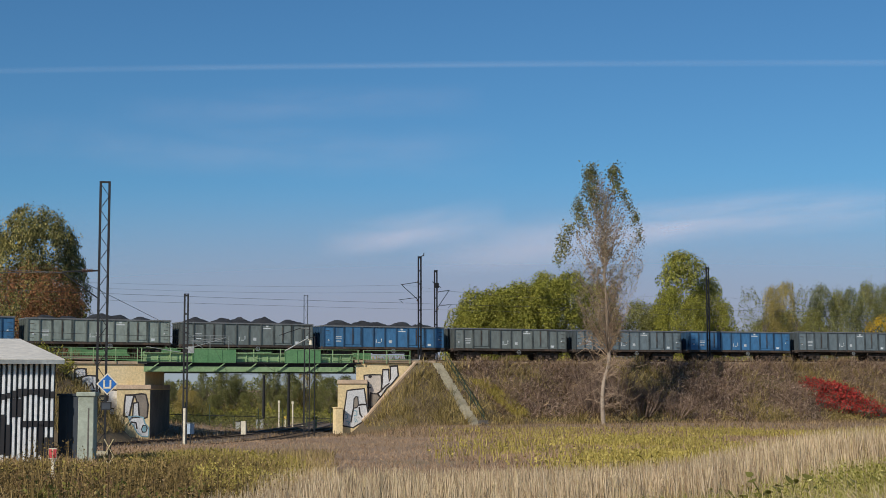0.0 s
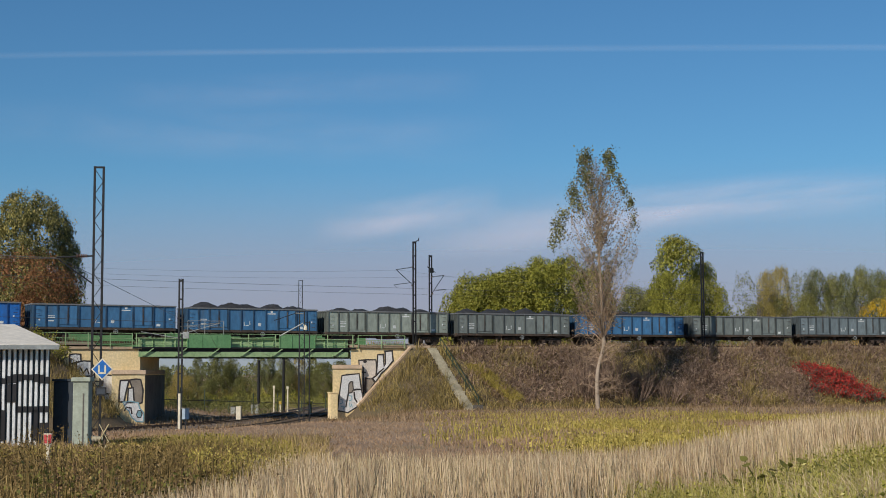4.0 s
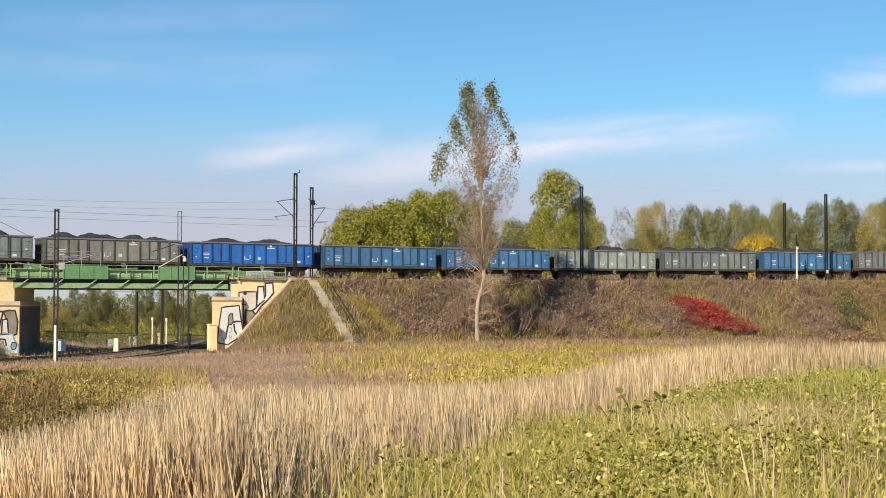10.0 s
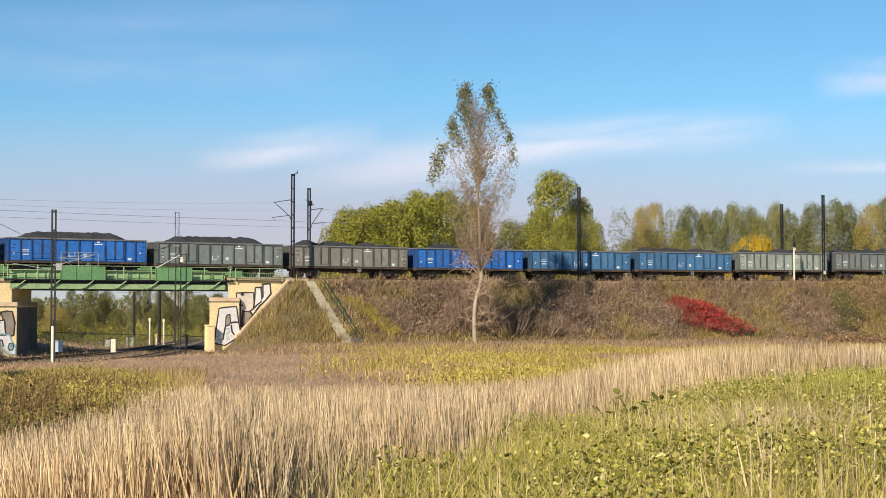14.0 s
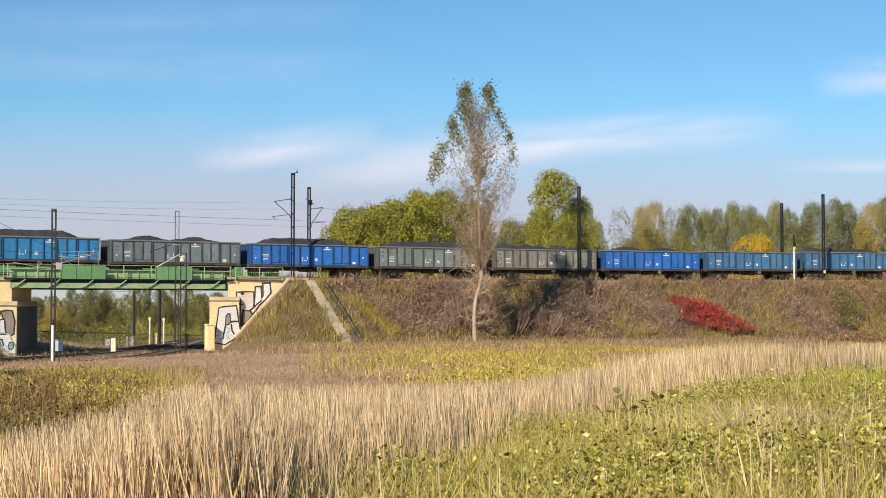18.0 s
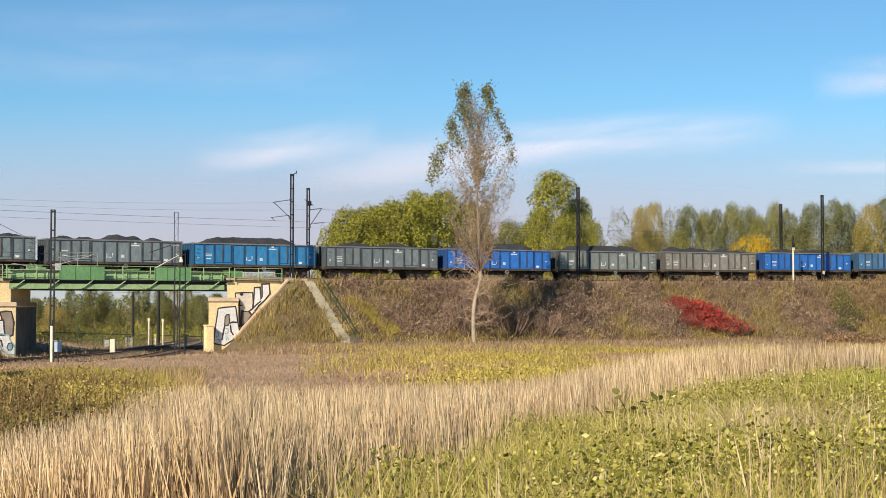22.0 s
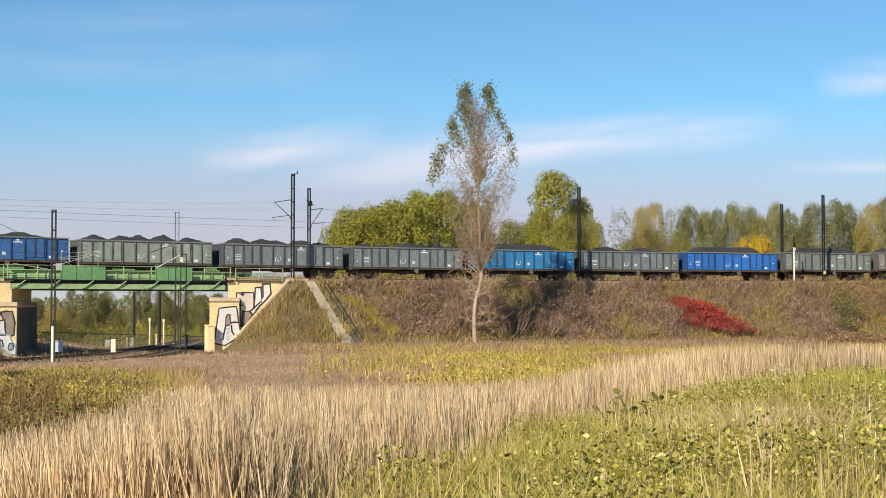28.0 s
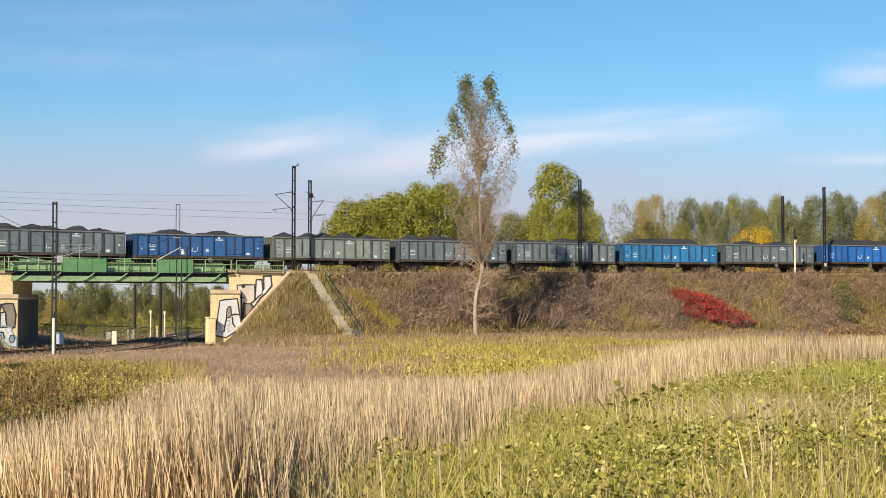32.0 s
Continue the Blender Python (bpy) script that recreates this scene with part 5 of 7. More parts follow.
    for x in (-6.2, 6.2):
        lad = Shape()
        for z in (0.55, 0.95):
            lad.box((x, -hw - 0.02, z), (0.42, 0.12, 0.04))
        lad.box((x - 0.19, -hw - 0.02, 0.85), (0.03, 0.03, 0.65)).box((x + 0.19, -hw - 0.02, 0.85), (0.03, 0.03, 0.65))
        part("step_iron", lad, CHASSIS, w)
        for z in (1.5, 1.9, 2.3, 2.7):
            part("ladder_rung", Shape().rod((x - 0.17 * math.copysign(1, x) - 0.18, -hw - 0.075, z), (x - 0.17 * math.copysign(1, x) + 0.18, -hw - 0.075, z), 0.018, n=4), CHASSIS, w)
    # worn white lettering fields, unreadable
    y = -hw - 0.005
    wall_y = -(hw - 0.033) - 0.005
    for x, z, dx, dz in ((-4.85, 2.15, 0.62, 0.07), (-4.85, 2.0, 0.62, 0.07), (-4.85, 1.72, 0.5, 0.10), (-0.9, 1.75, 0.07, 0.38), (-0.6, 1.62, 0.3, 0.07), (-0.35, 1.85, 0.07, 0.34), (0.62, 1.72, 0.3, 0.28), (1.84, 2.74, 0.8, 0.09), (1.84, 2.94, 0.22, 0.16), (4.85, 1.45, 0.36, 0.22), (5.9, 2.0, 0.14, 0.14), (-5.9, 1.8, 0.14, 0.14)):
        part("white_marking", Shape().box((x, wall_y, z), (dx, 0.008, dz)), MARKING, w, "worn white painted marking")
    part("coal_load", HEAPS["flat"][0], None, w, "loose black coal heaped to the rim")
    # bogies
    ws = wheelset_mesh()
    ws.materials.append(WHEEL_STEEL)
    for bx in (-4.5, 4.5):
        bo = part("bogie", Shape().box((bx, 0, 0.62), (0.4, 1.9, 0.26)).box((bx, 0, 0.8), (0.5, 0.5, 0.14)), CHASSIS, w)
        for sgn in (-1, 1):
            fr = Shape().bar((bx - 1.25, sgn * 1.0, 0.56), (bx + 1.25, sgn * 1.0, 0.56), 0.1, 0.14).bar((bx - 0.75, sgn * 1.0, 0.7), (bx + 0.75, sgn * 1.0, 0.7), 0.1, 0.2)
            for ax in (-0.9, 0.9):
                fr.box((bx + ax, sgn * 1.0, 0.48), (0.34, 0.16, 0.36))
            for k in (-0.14, 0.14):
                fr.rod((bx + k, sgn * 1.0, 0.3), (bx + k, sgn * 1.0, 0.6), 0.08, n=7)
            fr.box((bx, sgn * 1.0, 0.28), (0.6, 0.14, 0.08))
            part("side_frame", fr, CHASSIS, bo)
        for ax in (-0.9, 0.9):
            part("wheelset", ws, None, bo, at=pose(bx + ax, 0, 0.46))
    return w


TRAIN = (  # wagon, colour of its paint, its heap of coal
    (-13, "grey", "flat"), (-12, "blue", "flat"), (-11, "grey", "flat"), (-10, "pale grey-green", "flat"), (-9, "blue-grey", "flat"), (-8, "blue", "flat"),
    (-7, "blue-grey", "flat"), (-6, "grey", "flat"), (-5, "blue", "humps"), (-4, "grey", "humps"), (-3, "pale grey-green", "humps"), (-2, "blue", "humps"),
    (-1, "blue", "flat"), (0, "bright blue", "pair"), (1, "brownish grey", "humps"), (2, "grey", "long"), (3, "bright blue", "long"), (4, "blue-grey", "pair"),
    (5, "azure blue", "long"), (6, "blue-grey", "humps"), (7, "blue-grey", "humps"), (8, "pale grey-green", "humps"), (9, "dark blue", "pair"), (10, "blue-grey", "humps"),
    (11, "blue", "long"), (12, "grey", "humps"))


def train_run(t):
    """How far the train has come after t seconds, in wagon lengths; it slows gently."""
    return 1.931e-5 * t**3 - 4.03e-3 * t**2 + 0.5335 * t - 4.4868


def wagon_pose(i, t):
    return on_line((train_run(t) - i + 0.5) * WAGON)


PAINTED = ("side_wall", "post", "door", "door_bar", "end_wall", "end_post")
WAGONS = []
first = build_wagon()
for k, (i, colour, heap) in enumerate(TRAIN):
    w = first if k == 0 else copy_thing(first, Matrix())
    tagged(w, "%s open wagon with white markings, %s" % (colour, "coal heaped high" if heap != "flat" else "level coal load"))
    for o in w.children_recursive:
        kind = o.name.split(".")[0]
        if kind in PAINTED:
            if not o.data.materials:
                o.data.materials.append(PAINTS["grey"])
            o.material_slots[0].link = "OBJECT"
            # posts, door bars and end walls take the paint with shade mixed in
            o.material_slots[0].material = (RIB_SHADE_PAINTS if kind in ("post", "end_post", "door_bar", "end_wall") else PAINTS)[colour]
        elif kind == "coal_load":
            o.data = HEAPS[heap][k % len(HEAPS[heap])]
    WAGONS.append((i, w))


# ---- trees ----
def limb_tree(shape, p, direction, length, r, depth, rnd, tips, spread=0.5, split=3):
    """Tapering limbs that fork; tips collects their ends."""
    d = Vector(direction).normalized()
    a = Vector(p)
    segs = 3
    for k in range(segs):
        b = a + d * (length / segs)
        r1 = r * (1 - 0.3 * (k + 1) / segs)
        shape.rod(a, b, r * (1 - 0.3 * k / segs), r1, n=6 if r > 0.08 else 4)
        a = b
        d = (d + Vector((rnd.uniform(-1, 1), rnd.uniform(-1, 1), rnd.uniform(-0.3, 0.6))) * 0.16).normalized()
    tips.append(a.copy())
    if depth > 0:
        for k in range(split):
            t = rnd.uniform(0, 2 * math.pi)
            nd = (d + Vector((math.cos(t), math.sin(t), rnd.uniform(-0.1, 0.5))) * spread).normalized()
            limb_tree(shape, a, nd, length * rnd.uniform(0.6, 0.78), r * 0.55, depth - 1, rnd, tips, spread, split)


def envelope(shape, f):
    """Half width of a crown, as a share of its widest, at the share f of its height."""
    if shape == "dome":
        return math.sqrt(max(0.0, 1 - (f * 0.97) ** 2.4))
    if shape == "narrow":
        return 0.45 + 0.55 * f / 0.45 if f < 0.45 else max(0.0, 1 - ((f - 0.45) / 0.56) ** 2.2) ** 0.6
    return 0.62 + 0.38 * f / 0.4 if f < 0.4 else max(0.0, 1 - ((f - 0.4) / 0.61) ** 2.8) ** 0.55


def crown_clumps(rnd, height, width, z0, shape, n, size, upright):
    """Boughs of leaves kept apart from one another over the crown's surface, so that shade lies between them."""
    out = []
    tries = 0
    while len(out) < n and tries < n * 40:
        tries += 1
        f = rnd.uniform(0.0, 1.0)
        a = rnd.uniform(0, 2 * math.pi)
        inner = len(out) % 3 == 2
        q = width / 2 * envelope(shape, f) * (rnd.uniform(0.1, 0.62) if inner else rnd.uniform(0.72, 1.0) * (0.86 + 0.36 * noise.noise((math.cos(a) * 1.7, math.sin(a) * 1.7, f * 4 + n))))
        b = size * rnd.uniform(0.65, 1.45) * (1.45 if inner else 1.0)
        h = b * rnd.uniform(*upright)
        p = Vector((q * math.cos(a), q * math.sin(a), min(z0 + (height - z0) * f, height - h * 0.9)))
        if not inner and any((p - o[0]).length < (b + o[1]) * 0.62 for o in out):
            continue
        out.append((p, b, h, Vector((math.cos(a) * 0.8, math.sin(a) * 0.8, 0.25 + 0.9 * f)).normalized()))
    return out


def clump_leaves(seed, clumps, count):
    """Leaf places and the ways they face, over the outer side of each bough, with ragged sprays."""
    r = np.random.default_rng(seed)
    C = np.array([tuple(c[0]) for c in clumps])
    B = np.array([c[1] for c in clumps])
    H = np.array([c[2] for c in clumps])
    O = np.array([tuple(c[3]) for c in clumps])
    w = B * (B + H)
    pick = r.choice(len(C), count, p=w / w.sum())
    d = r.normal(size=(count, 3))
    d /= np.linalg.norm(d, axis=1)[:, None]
    back = (d * O[pick]).sum(1) < -0.25
    d[back] *= -1
    ang = np.arctan2(d[:, 1], d[:, 0])
    spray = 1 + 0.18 * np.sin(ang * 3 + pick * 1.7) * np.sin(d[:, 2] * 5 + pick) + 0.10 * np.sin(ang * 7 + pick * 0.6)
    rad = np.clip(r.normal(0.88, 0.10, count), 0.15, 1.12) * spray
    P = C[pick] + d * rad[:, None] * np.stack((B[pick], B[pick], H[pick]), 1)
    return P, d * 0.7 + O[pick] * 0.4 + np.array((0, 0, 0.35))


def build_tree(name, seed, height, width, leaf_mat, label, count=6500, leaf=0.34, crown_from=0.22, shape="round", bark=BARK, clumps=60, size=0.6, upright=(0.9, 1.6)):
    rnd = random.Random(seed)
    t = thing(name, (0, 0, 0), label, "tree", "trees behind the railway")
    s, tips = Shape(), []
    limb_tree(s, (0, 0, -0.4), (0.02, 0.0, 1), height * 0.30, height * 0.016 + 0.04, 3, rnd, tips, 0.42 if shape == "narrow" else 0.7)
    part("trunk", s.mesh("trunk", smooth=True), bark, t)
    boughs = crown_clumps(rnd, height, width, height * crown_from, shape, clumps, size, upright)
    P, D = clump_leaves(seed, boughs, count)
    keep = P[:, 2] > 0.05
    P, D = P[keep], D[keep]
    me = quads_mesh("crown", *facing_leaves(P, D, rng.uniform(0.55, 1.35, len(P)) * leaf, 0.5))
    part("crown", me, leaf_mat, t)
    return t


KINDS = {
    "dome": build_tree("leafy_tree", 11, 10.0, 6.0, LEAF_LIGHT, "bushy light green leafy tree behind the track", 22000, 0.15, 0.02, "dome", clumps=110, size=0.52, upright=(1.1, 2.0)),
    "dome2": build_tree("leafy_tree", 12, 10.0, 4.8, LEAF_LIGHT, "bushy light green leafy tree behind the track", 24000, 0.14, 0.03, "round", clumps=84, size=0.62, upright=(0.8, 1.3)),
    "mid": build_tree("leafy_tree", 13, 10.0, 4.8, LEAF_MID, "mid-green leafy tree of the distant row", 26000, 0.12, 0.03, "round", clumps=96, size=0.56, upright=(1.1, 1.9)),
    "mid2": build_tree("leafy_tree", 14, 10.0, 3.8, LEAF_DUSK, "grey-green leafy tree of the distant row", 22000, 0.12, 0.03, "round", clumps=84, size=0.48, upright=(1.1, 1.9)),
    "yellow": build_tree("leafy_tree", 15, 10.0, 4.4, LEAF_YELLOW, "yellowing autumn tree of the distant row", 22000, 0.12, 0.04, "round", clumps=84, size=0.52, upright=(1.1, 1.9)),
    "grey": build_tree("leafy_tree", 16, 10.0, 3.2, LEAF_GREY, "thin grey-green tree with sparse leaves", 4200, 0.12, 0.12, "narrow", clumps=44, size=0.4, upright=(1.0, 2.0)),
    "gold": build_tree("autumn_shrub", 17, 10.0, 17.0, LEAF_GOLD, "golden yellow autumn shrub", 12000, 0.28, 0.02, "dome", clumps=60, size=1.1, upright=(0.7, 1.2)),
    "dark": build_tree("leafy_tree", 18, 10.0, 6.0, LEAF_DARK, "tall dark green poplar beyond the bridge", 30000, 0.13, 0.05, "round", clumps=62, size=0.62, upright=(0.7, 1.2)),
    "rust": build_tree("autumn_shrub", 19, 10.0, 11.0, LEAF_RUST, "rusty brown autumn tree", 18000, 0.14, 0.04, "dome", clumps=80, size=0.8, upright=(0.8, 1.3)),
    "low": build_tree("leafy_tree", 20, 10.0, 7.0, LEAF_DEEP, "small dense dark green tree beyond the bridge", 18000, 0.17, 0.02, "dome", clumps=70, size=0.75, upright=(1.0, 1.8)),
    "lowy": build_tree("leafy_tree", 21, 10.0, 8.0, LEAF_YELLOW, "small yellowing tree beyond the bridge", 16000, 0.17, 0.02, "dome", clumps=70, size=0.75, upright=(1.0, 1.7)),
}
for k in KINDS.values():
    k.matrix_basis = pose(0, 900, -200)  # moved to its first place below
USED = set()


def place_tree(kind, x, y, height, turn=0.0, wide=1.0):
    src = KINDS[kind]
    z = gz(x, y)
    m = pose(x, y, z, 0, 0, turn)
    if kind not in USED:
        USED.add(kind)
        ob = src
        ob.matrix_basis = m
    else:
        ob = copy_thing(src, m)
    k = height / 10.0
    ob.scale = (k * wide, k * wide, k)
    return ob


FL = 2600.0


def plan(px, depth):
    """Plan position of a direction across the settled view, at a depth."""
    return (px - 784) / FL * depth


def row_of(specs):
    for i, (kind, px, top, depth, wide) in enumerate(specs):
        x = plan(px, depth)
        h = EYE + (540 - top) / FL * depth - gz(x, depth)
        place_tree(kind, x, depth, h, (i * 67) % 360, wide)


row_of((
    ("dome", 624, 372, 178, 1.0), ("dome", 662, 368, 184, 1.0), ("dome", 700, 358, 190, 1.0), ("dome2", 742, 340, 186, 0.6), ("dome", 762, 352, 180, 0.95), ("dome2", 786, 340, 188, 0.8), ("dome", 830, 362, 192, 1.0), ("dome", 600, 394, 182, 0.8), ("dome", 645, 380, 174, 0.9), ("dome", 682, 370, 176, 0.9), ("dome", 725, 362, 176, 0.9), ("dome", 610, 410, 176, 0.8),
    ("mid", 905, 392, 200, 0.8), ("mid", 935, 398, 205, 0.8),
    ("dome2", 983, 306, 190, 0.78), ("dome", 962, 372, 186, 0.55), ("dome2", 1026, 352, 194, 0.62), ("dome", 1048, 394, 192, 0.7), ("dome", 1000, 388, 184, 0.6),
    ("grey", 1100, 368, 215, 0.9), ("yellow", 1138, 368, 220, 0.5), ("yellow", 1160, 360, 225, 0.5), ("grey", 1192, 366, 222, 0.85), ("mid2", 1222, 366, 226, 0.62), ("mid", 1120, 425, 230, 0.9), ("mid", 1206, 408, 218, 0.7),
    ("mid", 1250, 376, 228, 0.5), ("mid2", 1274, 372, 224, 0.6), ("mid", 1300, 363, 230, 0.5), ("mid2", 1328, 368, 226, 0.6), ("mid", 1345, 384, 222, 0.55), ("gold", 1336, 418, 205, 0.42), ("mid", 1376, 362, 226, 0.46), ("mid2", 1398, 372, 224, 0.55),
    ("mid2", 1440, 362, 226, 0.66), ("mid2", 1478, 356, 224, 0.7), ("mid2", 1502, 362, 228, 0.6), ("yellow", 1545, 362, 222, 0.6), ("mid2", 1575, 352, 228, 0.7), ("mid", 1620, 350, 232, 0.8), ("mid2", 1665, 358, 236, 0.8),
    ("mid", 1160, 410, 236, 0.9), ("mid", 1420, 400, 238, 0.8), ("mid", 1530, 400, 238, 0.8), ("dark", 1640, 222, 165, 0.62),
    ("dark", -198, 208, 152, 0.66), ("dark", -154, 222, 156, 0.6), ("dark", -116, 290, 160, 0.45), ("rust", -205, 322, 140, 0.9), ("rust", -150, 352, 142, 0.72), ("dark", -260, 230, 160, 0.8)))
# beyond the bridge
row_of((
    ("low", 66, 528, 205, 0.9), ("lowy", 96, 536, 198, 0.8), ("mid2", 128, 512, 214, 0.8), ("low", 165, 510, 216, 0.8), ("low", 192, 516, 220, 0.8), ("mid2", 242, 500, 214, 0.75), ("mid2", 262, 506, 218, 0.7), ("low", 285, 514, 212, 0.8), ("yellow", 312, 506, 214, 0.7), ("mid", 336, 506, 216, 0.6), ("low", 356, 522, 208, 0.9), ("lowy", 112, 546, 192, 0.9), ("low", 20, 522, 215, 1.0), ("low", -30, 518, 220, 1.2), ("low", 330, 560, 194, 1.2), ("low", 210, 548, 196, 1.2), ("low", 150, 552, 198, 1.2), ("low", 270, 552, 196, 1.2), ("low", 385, 520, 214, 1.0), ("low", 410, 530, 206, 1.0)))


# a continuous belt of far woods behind the single trees
def wood_belt(px0, px1, depth, tops, count, material, label, leaf=0.5):
    px = rng.uniform(px0, px1, count)
    d = depth + rng.uniform(-9, 9, count)
    x = (px - 784) / FL * d
    top = np.interp(px, *tops) + 16 * np.array([noise.noise((a * 0.045, 0.3, depth)) for a in px]) + 9 * np.array([noise.noise((a * 0.16, 0.7, depth)) for a in px])
    ztop = EYE + (540 - top) / FL * d
    z0 = -1.3
    z = z0 + (ztop - z0) * rng.random(count) ** 0.8
    stuff("distant_woods", leaves(np.column_stack((x, d, z)), rng.uniform(0.6, 1.3, count) * leaf), material, label, "woods")


wood_belt(-420, 470, 236, ((-420, 470), (528, 530)), 42000, LEAF_DEEP, "belt of green woods far beyond the bridge", 0.34)
wood_belt(-420, 470, 222, ((-420, 470), (560, 566)), 14000, LEAF_YELLOW, "yellowing undergrowth before the far woods", 0.35)
wood_belt(20, 420, 186, ((20, 420), (590, 588)), 14000, LEAF_MID, "low yellow-green hedge beyond the lower track", 0.16)
wood_belt(20, 420, 200, ((20, 420), (578, 580)), 14000, LEAF_LIGHT, "low green bushes beyond the lower track", 0.18)
wood_belt(10, 282, 163, ((10, 282), (590, 594)), 12000, LEAF_DEEP, "low olive bushes beside the lower track", 0.15)
wood_belt(398, 440, 160, ((398, 440), (588, 592)), 1600, GOLDENROD, "yellow-green weeds behind the abutment", 0.2)
wood_belt(560, 1900, 262, ((560, 900, 1080, 1110, 1200, 1900), (470, 420, 436, 432, 392, 385)), 60000, LEAF_DEEP, "belt of green woods far behind the railway", 0.36)


# ---- the tall half-bare poplar at the foot of the embankment ----
def build_poplar():
    base_y = 138.0
    x0 = plan(842, base_y)
    z0 = gz(x0, base_y)
    px = base_y / FL
    H = EYE + (540 - 143) * px - z0
    t = thing("tall_poplar", (x0, base_y, z0), "tall half-bare poplar with pale trunk and olive top leaves", "tree")
    rnd = random.Random(5)
    trunk, limbs = Shape(), Shape()
    P = [Vector(p) for p in ((0, 0, -0.3), (-0.06, 0, 2.4), (0.12, 0, 4.1), (0.57, 0.05, 5.7), (0.53, 0.1, 7.7), (0.47, 0, 10.0), (0.43, 0, 12.0), (0.26, 0, 13.2), (0.3, 0, 17.0), (0.35, 0, H - 3.0))]
    R = (0.22, 0.19, 0.175, 0.17, 0.165, 0.155, 0.125, 0.10, 0.065, 0.03)
    curve = [Vector(p) for p in along([tuple(p) for p in P], 0.5)]
    for i, c in enumerate(curve):
        r = float(np.interp(c.z, [p.z for p in P], R)) * (1 + 0.05 * noise.noise((0.0, 2.0, c.z * 1.3)))
        trunk.v += [c + Vector((r * math.cos(k * math.pi / 5), r * math.sin(k * math.pi / 5), 0)) for k in range(10)]
        if i:
            trunk.f += [[10 * i - 10 + k, 10 * i - 10 + (k + 1) % 10, 10 * i + (k + 1) % 10, 10 * i + k] for k in range(10)]
    part("trunk", trunk.mesh("trunk", smooth=True), PALE_BARK, t, "pale grey-brown trunk")

    def trunk_at(z):
        for a, b in zip(P, P[1:]):
            if a.z <= z <= b.z:
                return a.lerp(b, (z - a.z) / (b.z - a.z))
        return P[-1].copy()

    def half_width(z):
        return float(np.interp(z, (0, 4, 7, 9.7, 11.8, 13.6, 15.8, 18.3, 20.9, H - 1.2, H), (2.4, 3.0, 2.6, 2.7, 3.0, 3.5, 4.0, 3.8, 2.7, 1.7, 1.2)))

    def bent(shape, p, e, r, sag, n=4):
        """A limb from p that leaves the stem slowly and then rises; returns points along it."""
        m = p.lerp(e, 0.5) + Vector((0, 0, -sag)) + Vector((rnd.gauss(0, 0.12), rnd.gauss(0, 0.12), 0))
        pts = [p * (1 - u) ** 2 + m * (2 * u * (1 - u)) + e * u * u for u in (0, 0.3, 0.6, 1.0)]
        for k in range(3):
            shape.rod(pts[k], pts[k + 1], r * (1 - 0.28 * k), r * (1 - 0.28 * (k + 1)), n=n)
        return pts

    brown, grey, green = [], [], []
    # steep limbs that fill the upper crown
    for k in range(120):
        z = rnd.uniform(10.0, H - 0.8)
        a = rnd.uniform(0, 2 * math.pi)
        q = half_width(z) * math.sqrt(rnd.uniform(0.05, 1.0))
        e = Vector((0.35 + q * math.cos(a), q * math.sin(a), z))
        p = trunk_at(max(6.5, z - 1.2 - q * rnd.uniform(1.2, 2.0)))
        pts = bent(limbs, p, e, 0.028 + 0.02 * (1 - z / H), 0.25 * q)
        for j in range(8):
            u = rnd.uniform(0.25, 1.0) * 3
            c = pts[min(int(u), 2)].lerp(pts[min(int(u), 2) + 1], u - min(int(u), 2))
            d = Vector((rnd.uniform(-1, 1), rnd.uniform(-1, 1), rnd.uniform(0.1, 1.4))).normalized() * rnd.uniform(0.4, 1.1)
            limbs.rod(c, c + d, 0.02, 0.01, n=3)
            core = max(0.0, 1 - math.hypot(c.x - 0.35, c.y) / 2.4) * (1 - smooth01(15.5, 18.5, c.z))
            for _ in range(5 + int(12 * core)):
                v = c + d * rnd.uniform(0.2, 1.1) + Vector((rnd.gauss(0, 0.14), rnd.gauss(0, 0.14), rnd.gauss(0, 0.16)))
                if v.z < 13.5 and abs(v.x - trunk_at(v.z).x) < 0.4 and v.y < 0:
                    continue
                (brown if rnd.random() < 0.25 + 0.75 * core else grey).append(v)
    for _ in range(2600):
        z = rnd.uniform(12.5, 22.0)
        a = rnd.uniform(0, 2 * math.pi)
        q = half_width(z) * math.sqrt(rnd.random())
        grey.append(Vector((0.35 + q * math.cos(a), q * math.sin(a), z)))
    # lower boughs: thin, arching and bare
    for k in range(50):
        z = rnd.uniform(1.0, 9.5)
        a = rnd.uniform(0, 2 * math.pi)
        if math.sin(a) < -0.25 and k % 3:
            a = -a
        q = half_width(z) * rnd.uniform(0.5, 1.15)
        p = trunk_at(z)
        e = p + Vector((q * math.cos(a), q * math.sin(a), rnd.uniform(-0.6, 1.5) * (0.6 if z < 4 else 1.0)))
        pts = bent(limbs, p, e, rnd.choice((0.03, 0.035, 0.05, 0.065)), -0.5 * q * rnd.random())
        for j in range(9):
            u = rnd.uniform(0.2, 1.0) * 3
            c = pts[min(int(u), 2)].lerp(pts[min(int(u), 2) + 1], u - min(int(u), 2))
            d = Vector((rnd.uniform(-1, 1), rnd.uniform(-1, 1), rnd.uniform(-0.5, 0.9))).normalized() * rnd.uniform(0.4, 1.2)
            limbs.rod(c, c + d, 0.026, 0.014, n=3)
            if z > 5.0:
                for _ in range(3):
                    brown.append(c + d * rnd.uniform(0.3, 1.1) + Vector((rnd.gauss(0, 0.15), rnd.gauss(0, 0.15), rnd.gauss(0, 0.15))))
